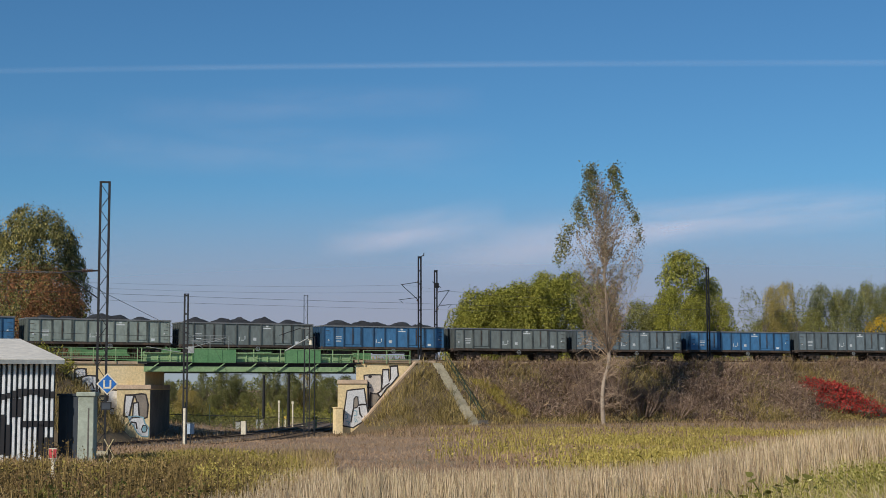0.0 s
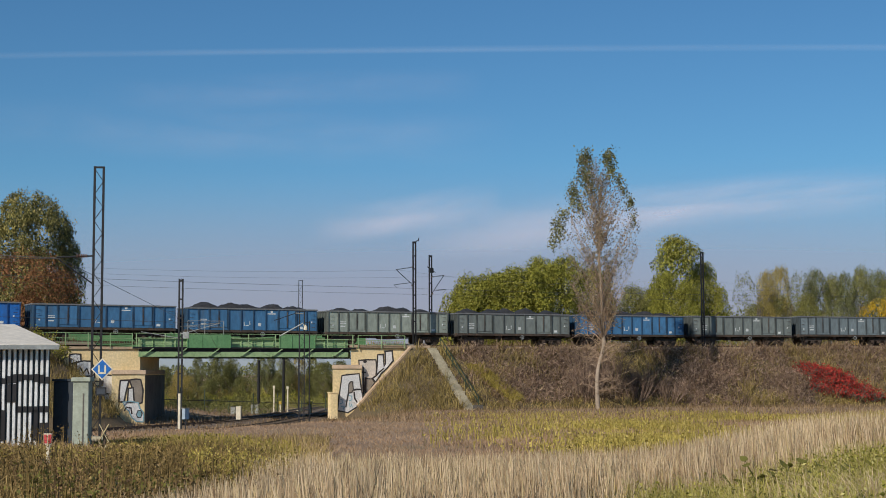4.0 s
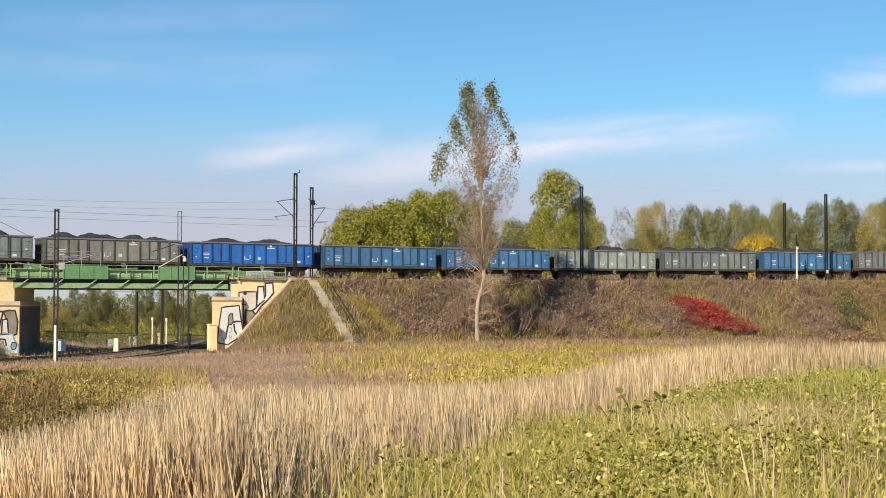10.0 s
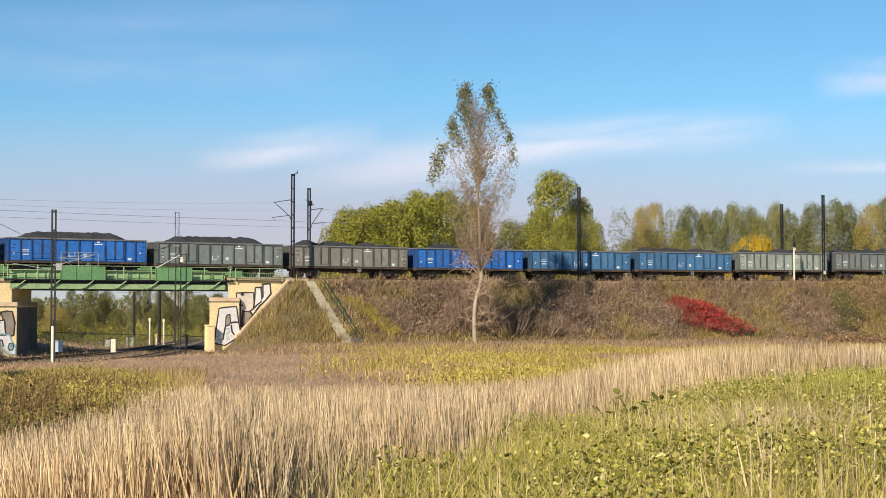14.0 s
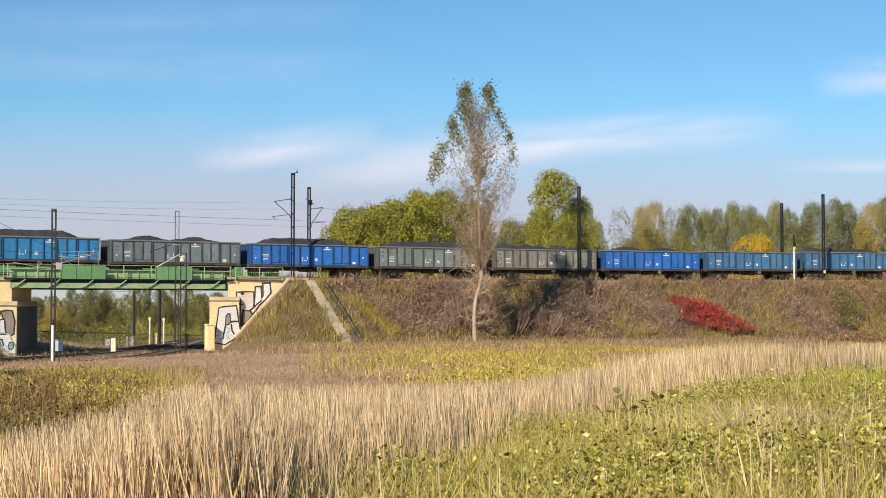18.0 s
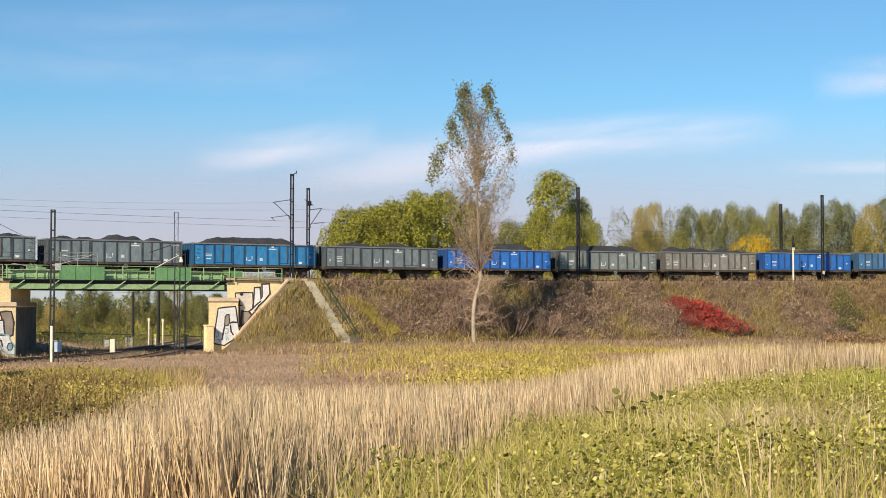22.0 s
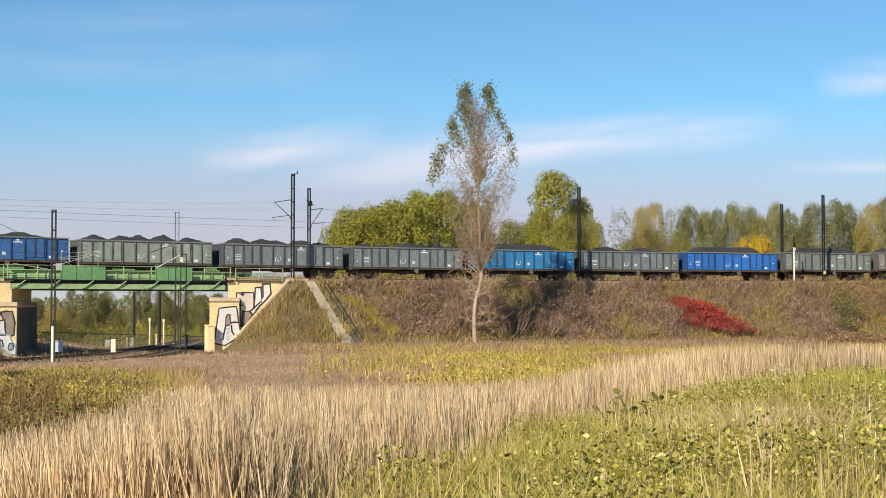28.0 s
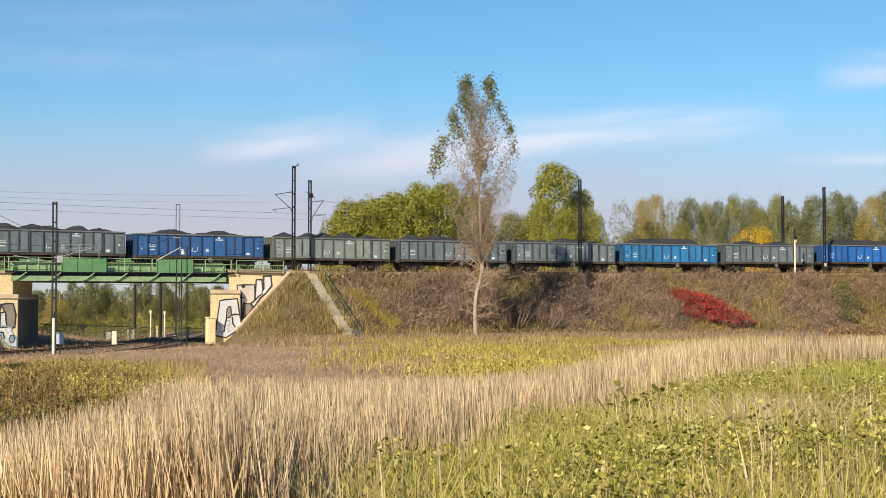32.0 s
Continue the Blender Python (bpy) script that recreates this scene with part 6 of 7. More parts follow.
    # the leafy tops and tufts that are still green
    for cx, cz, n, sx, sz in ((-0.9, H - 1.1, 240, 0.42, 0.55), (-0.95, H - 2.6, 220, 0.45, 0.6), (1.25, H - 1.0, 190, 0.4, 0.5), (1.5, H - 2.2, 120, 0.35, 0.6), (-0.5, H - 3.9, 110, 0.4, 0.6), (-2.1, H - 4.4, 150, 0.35, 0.7), (-1.5, H - 5.6, 90, 0.5, 0.5), (-3.5, 16.9, 190, 0.45, 0.8), (-2.9, 18.2, 60, 0.4, 0.4), (3.2, 19.2, 70, 0.25, 0.5), (2.6, 20.4, 50, 0.3, 0.5), (3.6, 17.6, 40, 0.3, 0.5), (-4.0, 15.6, 60, 0.3, 0.5), (2.2, 21.4, 50, 0.3, 0.4)):
        for _ in range(int(n * 2.5)):
            green.append(Vector((cx + rnd.gauss(0, sx * 0.8), rnd.gauss(0, 0.45), cz + rnd.gauss(0, sz * 0.85))))
        bent(limbs, trunk_at(max(7.0, cz - 4.5)), Vector((cx, 0, cz + sz)), 0.045, 0.4)
    part("limb_work", limbs, TWIG_BROWN, t)
    g = np.array(green)
    g = g[g[:, 2] < H + 0.1]
    part("green_crown", quads_mesh("green_crown", *leaves(g, rng.uniform(0.14, 0.29, len(g)))), LEAF_POPLAR, t, "olive green leaves")
    b = np.array(grey)
    part("thin_crown", quads_mesh("thin_crown", *leaves(b, rng.uniform(0.12, 0.23, len(b)))), LEAF_THIN, t, "sparse grey-brown leaves")
    b = np.array(brown)
    part("withered_crown", quads_mesh("withered_crown", *leaves(b, rng.uniform(0.08, 0.2, len(b)))), LEAF_WITHERED, t, "withered brown leaves")


build_poplar()


def twig_shrub(name, x, y, z, height, width, count, material, label, leaf_mat=None, leaf_n=0, leaf=0.12, seed=1, lean=(0, 0)):
    """A shrub of many thin rising stems, with side twigs and perhaps leaves."""
    rnd = random.Random(seed)
    t = thing(name, (x, y, z), label, "shrub")
    s = Shape()
    pts = []
    for k in range(count):
        a = rnd.uniform(0, 2 * math.pi)
        q = math.sqrt(rnd.random()) * width / 2
        p = Vector((q * 0.55 * math.cos(a), q * 0.55 * math.sin(a), -0.2))
        h = height * rnd.uniform(0.5, 1.0) * (1 - 0.45 * (q / (width / 2)) ** 2)
        e = Vector((q * math.cos(a) * 1.2 + lean[0] * h, q * math.sin(a) * 1.2 + lean[1] * h, h))
        m = p.lerp(e, 0.5) + Vector((rnd.uniform(-0.2, 0.2), rnd.uniform(-0.2, 0.2), 0))
        s.rod(p, m, 0.04, 0.03, n=3).rod(m, e, 0.03, 0.012, n=3)
        for j in range(5):
            c = m.lerp(e, rnd.random())
            d = Vector((rnd.uniform(-1, 1), rnd.uniform(-1, 1), rnd.uniform(0, 1))) * 0.45
            s.rod(c, c + d, 0.02, 0.009, n=3)
            pts.append(c + d)
        pts.append(e)
    part("stem_work", s, material, t)
    if leaf_mat:
        B = np.array(pts)
        L = B[rng.integers(0, len(B), leaf_n)] + rng.normal(0, 0.22, (leaf_n, 3))
        part("foliage", quads_mesh("foliage", *leaves(L, rng.uniform(0.7, 1.3, leaf_n) * leaf)), leaf_mat, t)
    return t


def bank_z(s, o, end=END_R, sign=1):
    return max(bank_top(s) + float(bank_slope(s, o, end, sign)), gz(*arc(s, o)))


def shrub_on_bank(name, s, o, height, width, count, material, label, **kw):
    x, y = arc(s, o)
    return twig_shrub(name, x, y, bank_z(s, o), height, width, count, material, label, **kw)


shrub_on_bank("bare_shrub", 35.5, -10.0, 5.4, 4.5, 95, SHRUB_TWIG, "tall bare brown shrub round the poplar's foot", seed=2, leaf_mat=LEAF_WITHERED, leaf_n=700, leaf=0.1)
shrub_on_bank("bare_shrub", 39.5, -10.5, 3.0, 3.8, 44, SHRUB_TWIG, "bare brown shrub beside the poplar", seed=3, leaf_mat=LEAF_WITHERED, leaf_n=500, leaf=0.1)
shrub_on_bank("bare_shrub", 32.0, -11.0, 4.0, 4.0, 110, SHRUB_TWIG, "bare brown shrub beside the poplar", seed=4, leaf_mat=LEAF_WITHERED, leaf_n=300, leaf=0.1)
shrub_on_bank("bare_shrub", 33.8, -8.0, 4.2, 4.4, 85, SHRUB_TWIG, "bare brown shrub above the poplar", seed=11, leaf_mat=LEAF_WITHERED, leaf_n=500, leaf=0.1)
shrub_on_bank("bare_shrub", 37.4, -11.6, 3.6, 3.6, 60, SHRUB_TWIG, "bare brown shrub before the poplar", seed=12, leaf_mat=LEAF_WITHERED, leaf_n=400, leaf=0.1)
shrub_on_bank("bare_shrub", 41.0, -12.0, 2.4, 3.4, 50, SHRUB_TWIG, "low dark bare shrub beside the poplar", seed=9)
for k, (s, o, h, w, n) in enumerate(((60.6, -8.6, 1.5, 2.8, 900), (62.4, -8.9, 1.2, 3.0, 1100), (61.4, -10.2, 1.4, 3.0, 1200), (63.2, -10.4, 1.0, 3.2, 1200), (64.6, -11.4, 1.2, 2.8, 900), (66.2, -12.3, 0.8, 2.6, 420), (64.2, -9.4, 0.8, 2.4, 420), (61.6, -11.7, 1.1, 2.6, 800), (63.4, -12.2, 0.8, 2.6, 500), (60.2, -10.9, 0.9, 1.8, 260))):
    shrub_on_bank("red_shrub", s, o, h, w, 45, BARK, "bright red autumn shrub spreading down the embankment", seed=20 + k, leaf_mat=RED_LEAVES, leaf_n=n, leaf=0.2)
for k, (s, o) in enumerate(((83.2, -8.6), (82.4, -9.8), (82.0, -10.8), (80.9, -12.0), (83.4, -10.4))):
    shrub_on_bank("dark_shrub", s, o, (2.9, 2.3, 2.7, 1.6, 1.8)[k], 2.0, 34, BARK, "dense dark green shrub on the embankment", seed=30 + k, leaf_mat=LEAF_DARK, leaf_n=900, leaf=0.16)
for k, (s, o, h, w) in enumerate(((-19.6, -4.8, 1.9, 2.2), (-20.8, -5.6, 1.7, 2.4), (-18.6, -6.0, 1.2, 1.8))):
    xx, yy = arc(s, o)
    twig_shrub("green_shrub", xx, yy, bank_z(s, o, END_L, -1), h, w, 30, BARK, "light green shrub beside the abutment", leaf_mat=LEAF_LIGHT, leaf_n=1100, leaf=0.15, seed=70 + k)
for k, (s, o, h) in enumerate(((95.0, -12.0, 9.5), (99.0, -9.0, 11.0), (103.0, -12.0, 10.0))):
    shrub_on_bank("bare_sapling", s, o, h, 2.4, 26, BARK, "slender bare sapling with few leaves", seed=40 + k, leaf_mat=LEAF_WITHERED, leaf_n=260, leaf=0.14)


# ---- grass and weeds ----
def in_view(y0, y1, n, left=-0.42, right=0.33, power=1.0):
    """n points spread over the wedge before the camera."""
    y = y0 + (y1 - y0) * rng.random(n) ** power
    x = y * rng.uniform(left, right, n)
    return np.column_stack((x, y))


def clumped(P, scale, keep, seed=0.0):
    """Thin the points by slow noise, so that they stand in drifts."""
    v = np.array([noise.noise((x * scale, y * scale, seed)) for x, y in P])
    return P[v + rng.normal(0, 0.12, len(P)) > keep]


def lift(P):
    return np.column_stack((P, ground_z(P[:, 0], P[:, 1]) - 0.03))


def green_share(x, y):
    """Where leafy weeds take over from the reeds: the near ground to the right."""
    edge = np.interp(x / y, (-0.42, -0.28, -0.15, -0.07, 0.0, 0.08, 0.15, 0.22, 0.33), (6.0, 6.5, 8.0, 11.2, 14.8, 20.5, 25.5, 28.5, 30.0))
    edge = edge + 1.6 * np.sin(x * 1.9 + y * 0.3) * np.sin(x * 0.7 + 1.0)
    return 1 - smooth01(edge - 3.2, edge + 1.5, y)


def far_edge(x, y):
    return np.interp(x / y, (-0.42, -0.30, -0.20, 0.05, 0.17, 0.33), (20.0, 19.5, 26.0, 29.0, 38.0, 38.0))


P = in_view(8.5, 39.0, 235000, power=1.3)
g = green_share(P[:, 0], P[:, 1])
keep = (rng.random(len(P)) > g * 0.975) & (P[:, 1] < far_edge(P[:, 0], P[:, 1]) + rng.normal(0, 1.2, len(P)))
P = P[keep]
# the stalks stand in small tufts with shade between them
tuft = np.array([noise.noise((x * 5.0, y * 2.2, 31.0)) + 0.6 * noise.noise((x * 1.3, y * 0.8, 33.0)) for x, y in P])
P = P[tuft + rng.normal(0, 0.15, len(P)) > -0.26]
patch = smooth01(-0.20, -0.30, P[:, 0] / P[:, 1] + 0.02 * np.sin(P[:, 1] * 1.7)) * smooth01(12.0, 16.0, P[:, 1])
P = P[rng.random(len(P)) > 0.5 * patch]
tone = np.array([noise.noise((x * 0.35, y * 0.25, 5.0)) for x, y in P]) + 1.4 * smooth01(-0.18, -0.27, P[:, 0] / P[:, 1]) * smooth01(15.0, 19.0, P[:, 1]) + 1.0 * smooth01(-0.23, -0.37, P[:, 0] / P[:, 1])
is_olive = tone + rng.normal(0, 0.18, len(P)) > 0.36
hgt = rng.uniform(0.42, 0.92, len(P)) * np.interp(P[:, 0] / P[:, 1], (-0.34, -0.26, -0.15), (0.66, 0.78, 1.0)) * np.interp(P[:, 1], (9, 18, 27), (1.35, 1.15, 1.0)) * (1 - 0.35 * green_share(P[:, 0], P[:, 1])) * np.interp(P[:, 0] / P[:, 1], (-0.3, 0.05, 0.2), (0.9, 0.95, 1.12))
A = P[~is_olive]
stuff("dry_reed_grass", blades(lift(A), hgt[~is_olive], rng.uniform(0.0045, 0.0125, len(A)) * (1 + A[:, 1] / 38), 0.10, 0.3, 0.05), REED, "tall straw-coloured dry reed grass filling the field", "grass")
U = A[rng.random(len(A)) < 0.5] + rng.normal(0, 0.05, (1, 2))
stuff("reed_undergrowth", blades(lift(U), rng.uniform(0.2, 0.55, len(U)), rng.uniform(0.005, 0.013, len(U)) * (1 + U[:, 1] / 40), 0.25, 0.2), REED, "short straw and leaves between the reed stalks", "grass")
is_dark = is_olive & (P[:, 0] / P[:, 1] < -0.18) & (rng.random(len(P)) < 0.6)
A = P[is_dark]
stuff("dark_olive_grass", blades(lift(A), hgt[is_dark] * 0.75, rng.uniform(0.008, 0.02, len(A)) * (1 + A[:, 1] / 60), 0.35, 0.5), DARK_OLIVE, "dark olive weeds beside the sheds", "weeds")
is_olive &= ~is_dark
A = P[is_olive]
stuff("olive_grass", blades(lift(A), hgt[is_olive] * 0.8, rng.uniform(0.006, 0.016, len(A)) * (1 + A[:, 1] / 60), 0.22, 0.2), OLIVE_GRASS, "olive green grass mixed into the reeds", "grass")

# leafy weeds before the reeds: low plants, each with its own whorl of leaves
P = in_view(8.0, 33.0, 66000, -0.36, 0.35, 0.9)
P = P[rng.random(len(P)) < green_share(P[:, 0], P[:, 1])]
P = clumped(clumped(P, 0.8, -0.26, 2.0), 2.6, -0.3, 5.0)
n = len(P)
tall = rng.uniform(0.16, 0.58, n) * (0.85 + 0.9 * np.array([noise.noise((x * 0.5, y * 0.4, 9.0)) for x, y in P]))
per = 10
B = np.repeat(lift(P), per, 0)
B[:, :2] += rng.normal(0, 0.075, (n * per, 2))
B[:, 2] += np.repeat(tall, per) * rng.uniform(0.35, 1.1, n * per)
stuff("leafy_weeds", folded_leaves(B, rng.uniform(0.35, 1.0, n * per) ** 1.3 * 0.06, 0.15, 0.75), WEED, "light green leafy weeds covering the near ground", "weeds")
G = in_view(8.0, 33.0, 115000, -0.36, 0.35, 0.9)
G = clumped(G[rng.random(len(G)) < green_share(G[:, 0], G[:, 1])], 0.6, -0.25, 12.0)
stuff("green_grass", blades(lift(G), rng.uniform(0.2, 0.68, len(G)), rng.uniform(0.005, 0.012, len(G)), 0.55, 0.3), GREEN_GRASS, "yellow-green grass among the weeds", "grass")
Q = P + rng.normal(0, 0.08, (n, 2))
stuff("weed_stems", blades(lift(Q), rng.uniform(0.2, 0.55, len(Q)), rng.uniform(0.006, 0.014, len(Q)), 0.45), OLIVE_GRASS, "tangled weed stems among the leaves", "weeds")
A = np.column_stack((rng.normal(6.6, 0.75, 2600), rng.normal(22.6, 1.1, 2600)))
A = clumped(np.vstack((A, np.column_stack((rng.normal(1.0, 0.4, 130), rng.normal(11.6, 0.4, 130))), np.column_stack((rng.normal(-0.6, 0.4, 90), rng.normal(11.8, 0.4, 90))))), 1.2, -0.25, 21.0)
stuff("fresh_grass", blades(lift(A), rng.uniform(0.3, 0.68, len(A)), rng.uniform(0.007, 0.015, len(A)), 0.3, 0.3), FRESH_GRASS, "fresh bright green grass in tufts among the weeds", "grass")
A = np.column_stack((rng.normal(3.6, 0.55, 420), rng.normal(16.2, 0.9, 420)))
stuff("fallen_straw", blades(lift(A) + (0, 0, 0.42), rng.uniform(0.15, 0.3, len(A)), rng.uniform(0.006, 0.012, len(A)), 2.2), REED, "pale fallen straw lying over the weeds", "grass")
Q = clumped(P[rng.random(n) < 0.5], 1.3, 0.0, 8.0)
B = lift(Q)
B = np.repeat(B, 6, 0) + rng.normal(0, 0.06, (len(B) * 6, 3))
B[:, 2] += rng.random(len(B)) * 0.36
stuff("dark_weeds", folded_leaves(B, rng.uniform(0.03, 0.07, len(B)), 0.4, 0.8), DARK_WEED, "dark green weeds in the undergrowth", "weeds")


def broad_leaf_plant(x, y, seed, n=14, size=0.24, height=0.75):
    rnd = random.Random(seed)
    z = gz(x, y)
    t = thing("broad_leaved_plant", (x, y, z), "dark broad-leaved weed standing above the grass", "plant", "broad-leaved weeds")
    for k in range(n):
        a = rnd.uniform(0, 2 * math.pi)
        q = rnd.uniform(0.1, 0.42)
        p = Vector((q * math.cos(a) * 1.5, q * math.sin(a), height * rnd.uniform(0.5, 1.0)))
        lf = Shape()
        L = size * rnd.uniform(0.6, 1.1)
        m = Matrix.Translation(p) @ Euler((rnd.uniform(-0.9, 0.9), rnd.uniform(-0.9, 0.9), a)).to_matrix().to_4x4()
        pts = [(-0.5, 0), (-0.3, 0.26), (0.0, 0.36), (0.3, 0.22), (0.5, 0), (0.3, -0.22), (0.0, -0.36), (-0.3, -0.26)]
        lf.v = [m @ Vector((u * L, v * L, -abs(v) * L * 0.35)) for u, v in pts] + [m @ Vector((u * L, v * L, -abs(v) * L * 0.35 - 0.006)) for u, v in pts]
        lf.f = [[0, 1, 7], [1, 2, 6, 7], [2, 3, 5, 6], [3, 4, 5], [15, 9, 8], [15, 14, 10, 9], [14, 13, 11, 10], [13, 12, 11]] + [[i, 8 + i, 8 + (i + 1) % 8, (i + 1) % 8] for i in range(8)]
        leafob = part("leaf", lf, DARK_WEED if rnd.random() < 0.7 else WEED, t)
        part("stalk", Shape().rod((q * 0.2 * math.cos(a), q * 0.2 * math.sin(a), 0), p, 0.008, 0.005, n=4), DARK_WEED, leafob)
    return t


for k, (px, d, n, size, h) in enumerate(((1115, 19.6, 11, 0.15, 0.62), (1150, 20.0, 13, 0.17, 0.72), (1190, 20.2, 11, 0.15, 0.64), (730, 13.2, 10, 0.13, 0.45), (80, 12.4, 9, 0.12, 0.42), (1560, 24, 12, 0.18, 0.7), (1240, 15.0, 10, 0.14, 0.5))):
    broad_leaf_plant(plan(px, d), d, 60 + k, n, size, h)

# the same field goes on beside and behind the camera
a, q = rng.uniform(0, 2 * np.pi, 70000), np.sqrt(rng.uniform(2.0**2, 42.0**2, 70000))
P = np.column_stack((q * np.cos(a), q * np.sin(a)))
aside = (P[:, 1] < 6.0) | (P[:, 0] / np.maximum(P[:, 1], 0.1) < -0.42) | (P[:, 0] / np.maximum(P[:, 1], 0.1) > 0.34)
P = clumped(P[aside & ~((P[:, 0] < -10.5) & (P[:, 1] > 27))], 0.3, -0.3, 15.0)
stuff("field_grass", blades(lift(P), rng.uniform(0.2, 0.7, len(P)), rng.uniform(0.008, 0.02, len(P)), 0.25, 0.3), REED, "straw-coloured dry grass of the wider field", "grass")
P = P[rng.random(len(P)) < 0.25]
stuff("field_weeds", folded_leaves(np.repeat(lift(P), 4, 0) + np.abs(rng.normal(0, 0.1, (len(P) * 4, 3))), 0.06), WEED, "low green weeds of the wider field", "weeds")

# middle distance: short pinkish grass, yellow-green weeds, olive patches
P = in_view(30.0, 122.0, 140000, -0.44, 0.36, 1.0)
dl = np.full(len(P), 1e9)
for lx, ly in LOW_ALL[::2]:
    dl = np.minimum(dl, np.hypot(P[:, 0] - lx, P[:, 1] - ly))
open_by = (dl > 3.2) | (P[:, 1] < 60)
P, dl = P[open_by], dl[open_by]
bare = smooth01(-0.30, -0.25, P[:, 0] / P[:, 1]) * (1 - smooth01(-0.09, -0.03, P[:, 0] / P[:, 1])) * smooth01(34.0, 48.0, P[:, 1])
stuff("short_dry_grass", blades(lift(P), rng.uniform(0.08, 0.30, len(P)) * (1 - 0.5 * bare) * np.clip((dl - 2.0) / 9.0, 0.25, 1.0), rng.uniform(0.014, 0.034, len(P)) * (0.6 + P[:, 1] / 90), 0.55), PINK_GRASS, "short pinkish brown dry grass of the middle field", "grass")
P = in_view(42.0, 118.0, 140000, -0.10, 0.36, 0.8)
b = np.interp(P[:, 0] / P[:, 1], (-0.10, -0.03, 0.06, 0.18, 0.36), (0.0, 0.22, 0.42, 0.30, 0.22))
P = P[rng.random(len(P)) < b]
P = clumped(P, 0.13, 0.06, 3.0)
B = lift(P)
B[:, 2] += rng.random(len(P)) * 0.5
stuff("yellow_green_weeds", joined(blades(lift(P), rng.uniform(0.2, 0.6, len(P)), 0.024, 0.3, 0.7), leaves(B, rng.uniform(0.06, 0.17, len(P)), 0.2)), GOLDENROD, "yellow-green weeds in drifts across the field", "weeds")
P = clumped(in_view(18.5, 33.0, 26000, -0.44, -0.2, 1.0), 0.35, -0.2, 14.0)
B = lift(P)
low = np.interp(P[:, 0] / P[:, 1], (-0.33, -0.25), (0.3, 1.0))
B[:, 2] += low * rng.random(len(P)) * 0.6
stuff("dark_olive_thicket", joined(blades(lift(P), low * rng.uniform(0.3, 0.75, len(P)), 0.012, 0.3, 0.4), leaves(B, rng.uniform(0.04, 0.1, len(P)), 0.2)), DARK_OLIVE, "dark olive brown weeds in a thicket beside the sheds", "weeds")
def tall_weeds(name, px0, px1, d0, d1, count, height, leaf, per, material, label, spread=0.08):
    """Upright stalks with leaves or seed heads along their upper part."""
    d = rng.uniform(d0, d1, count)
    Q = clumped(np.column_stack(((rng.uniform(px0, px1, count) - 784) / FL * d, d)), 1.1, -0.15, 41.0)
    h = rng.uniform(*height, len(Q))
    B = np.repeat(lift(Q), per, 0)
    B[:, :2] += rng.normal(0, spread, (len(B), 2))
    B[:, 2] += np.repeat(h, per) * rng.uniform(0.35, 1.02, len(B))
    stuff(name, joined(blades(lift(Q), h, 0.014, 0.1, 0.2), leaves(B, rng.uniform(0.5, 1.3, len(B)) * leaf, 0.0, 0.5)), material, label, "weeds")


tall_weeds("brown_docks", -160, 130, 14.0, 21.0, 110, (0.45, 0.95), 0.036, 26, DOCK, "dark brown dock stalks with seed heads", 0.035)
tall_weeds("low_brown_docks", -460, -100, 19.0, 26.0, 110, (0.2, 0.55), 0.036, 20, DOCK, "low brown dock stalks beside the sheds", 0.035)
tall_weeds("green_nettles", -200, 230, 14.0, 20.0, 170, (0.35, 0.8), 0.07, 16, DARK_WEED, "dark green nettles among the dry stalks", 0.08)
tall_weeds("goldenrod", 110, 300, 21.0, 27.0, 420, (0.45, 0.9), 0.05, 22, GOLDENROD, "yellow-green goldenrod behind the reeds", 0.05)
tall_weeds("olive_stalks", -200, 290, 14.5, 27.0, 1150, (0.35, 0.95), 0.045, 14, DARK_OLIVE, "tall olive brown weeds beside the sheds", 0.05)
tall_weeds("low_olive_stalks", -460, -180, 18.0, 27.0, 900, (0.2, 0.55), 0.045, 12, DARK_OLIVE, "low olive brown weeds beside the sheds", 0.05)
tall_weeds("dry_brush", 1462, 1660, 124.0, 134.0, 900, (0.4, 1.1), 0.22, 6, DOCK, "dark brown dry brush in the ditch below the embankment", 0.2)
P = clumped(in_view(27.0, 44.0, 9000, -0.40, -0.18, 1.0), 0.25, 0.0, 24.0)
B = lift(P)
low = np.interp(P[:, 0] / P[:, 1], (-0.33, -0.25), (0.4, 1.0))
B[:, 2] += low * rng.random(len(P)) * 0.5
stuff("yellow_weeds", joined(blades(lift(P), low * rng.uniform(0.25, 0.6, len(P)), 0.014, 0.3, 0.5), leaves(B, rng.uniform(0.05, 0.12, len(P)), 0.2)), GOLDENROD, "yellow-green weeds behind the reeds", "weeds")
P = clumped(in_view(26.0, 62.0, 24000, -0.44, -0.16, 1.0), 0.2, -0.02, 4.0)
low = np.interp(P[:, 0] / P[:, 1], (-0.33, -0.25), (0.55, 1.0))
stuff("olive_weeds", blades(lift(P), low * rng.uniform(0.2, 0.5, len(P)), rng.uniform(0.010, 0.018, len(P)), 0.35, 0.5), OLIVE_GRASS, "olive weeds in front of the lower track", "weeds")
P = in_view(100.0, 160.0, 26000, -0.45, 0.40)
stuff("foot_grass", blades(lift(P), rng.uniform(0.15, 0.5, len(P)), 0.05, 0.5), BANK_GRASS, "brown dry grass along the foot of the embankment", "grass")


def on_bank(n, s0, s1, o0, o1, end, sign):
    s, o = rng.uniform(s0, s1, n), rng.uniform(o0, o1, n)
    out = []
    for a, b in zip(s, o):
        z = bank_top(a) + float(bank_slope(a, b, end, sign))
        if z > -0.1:
            out.append((*arc(a, b), z - 0.05, a, b))
    return np.array(out)


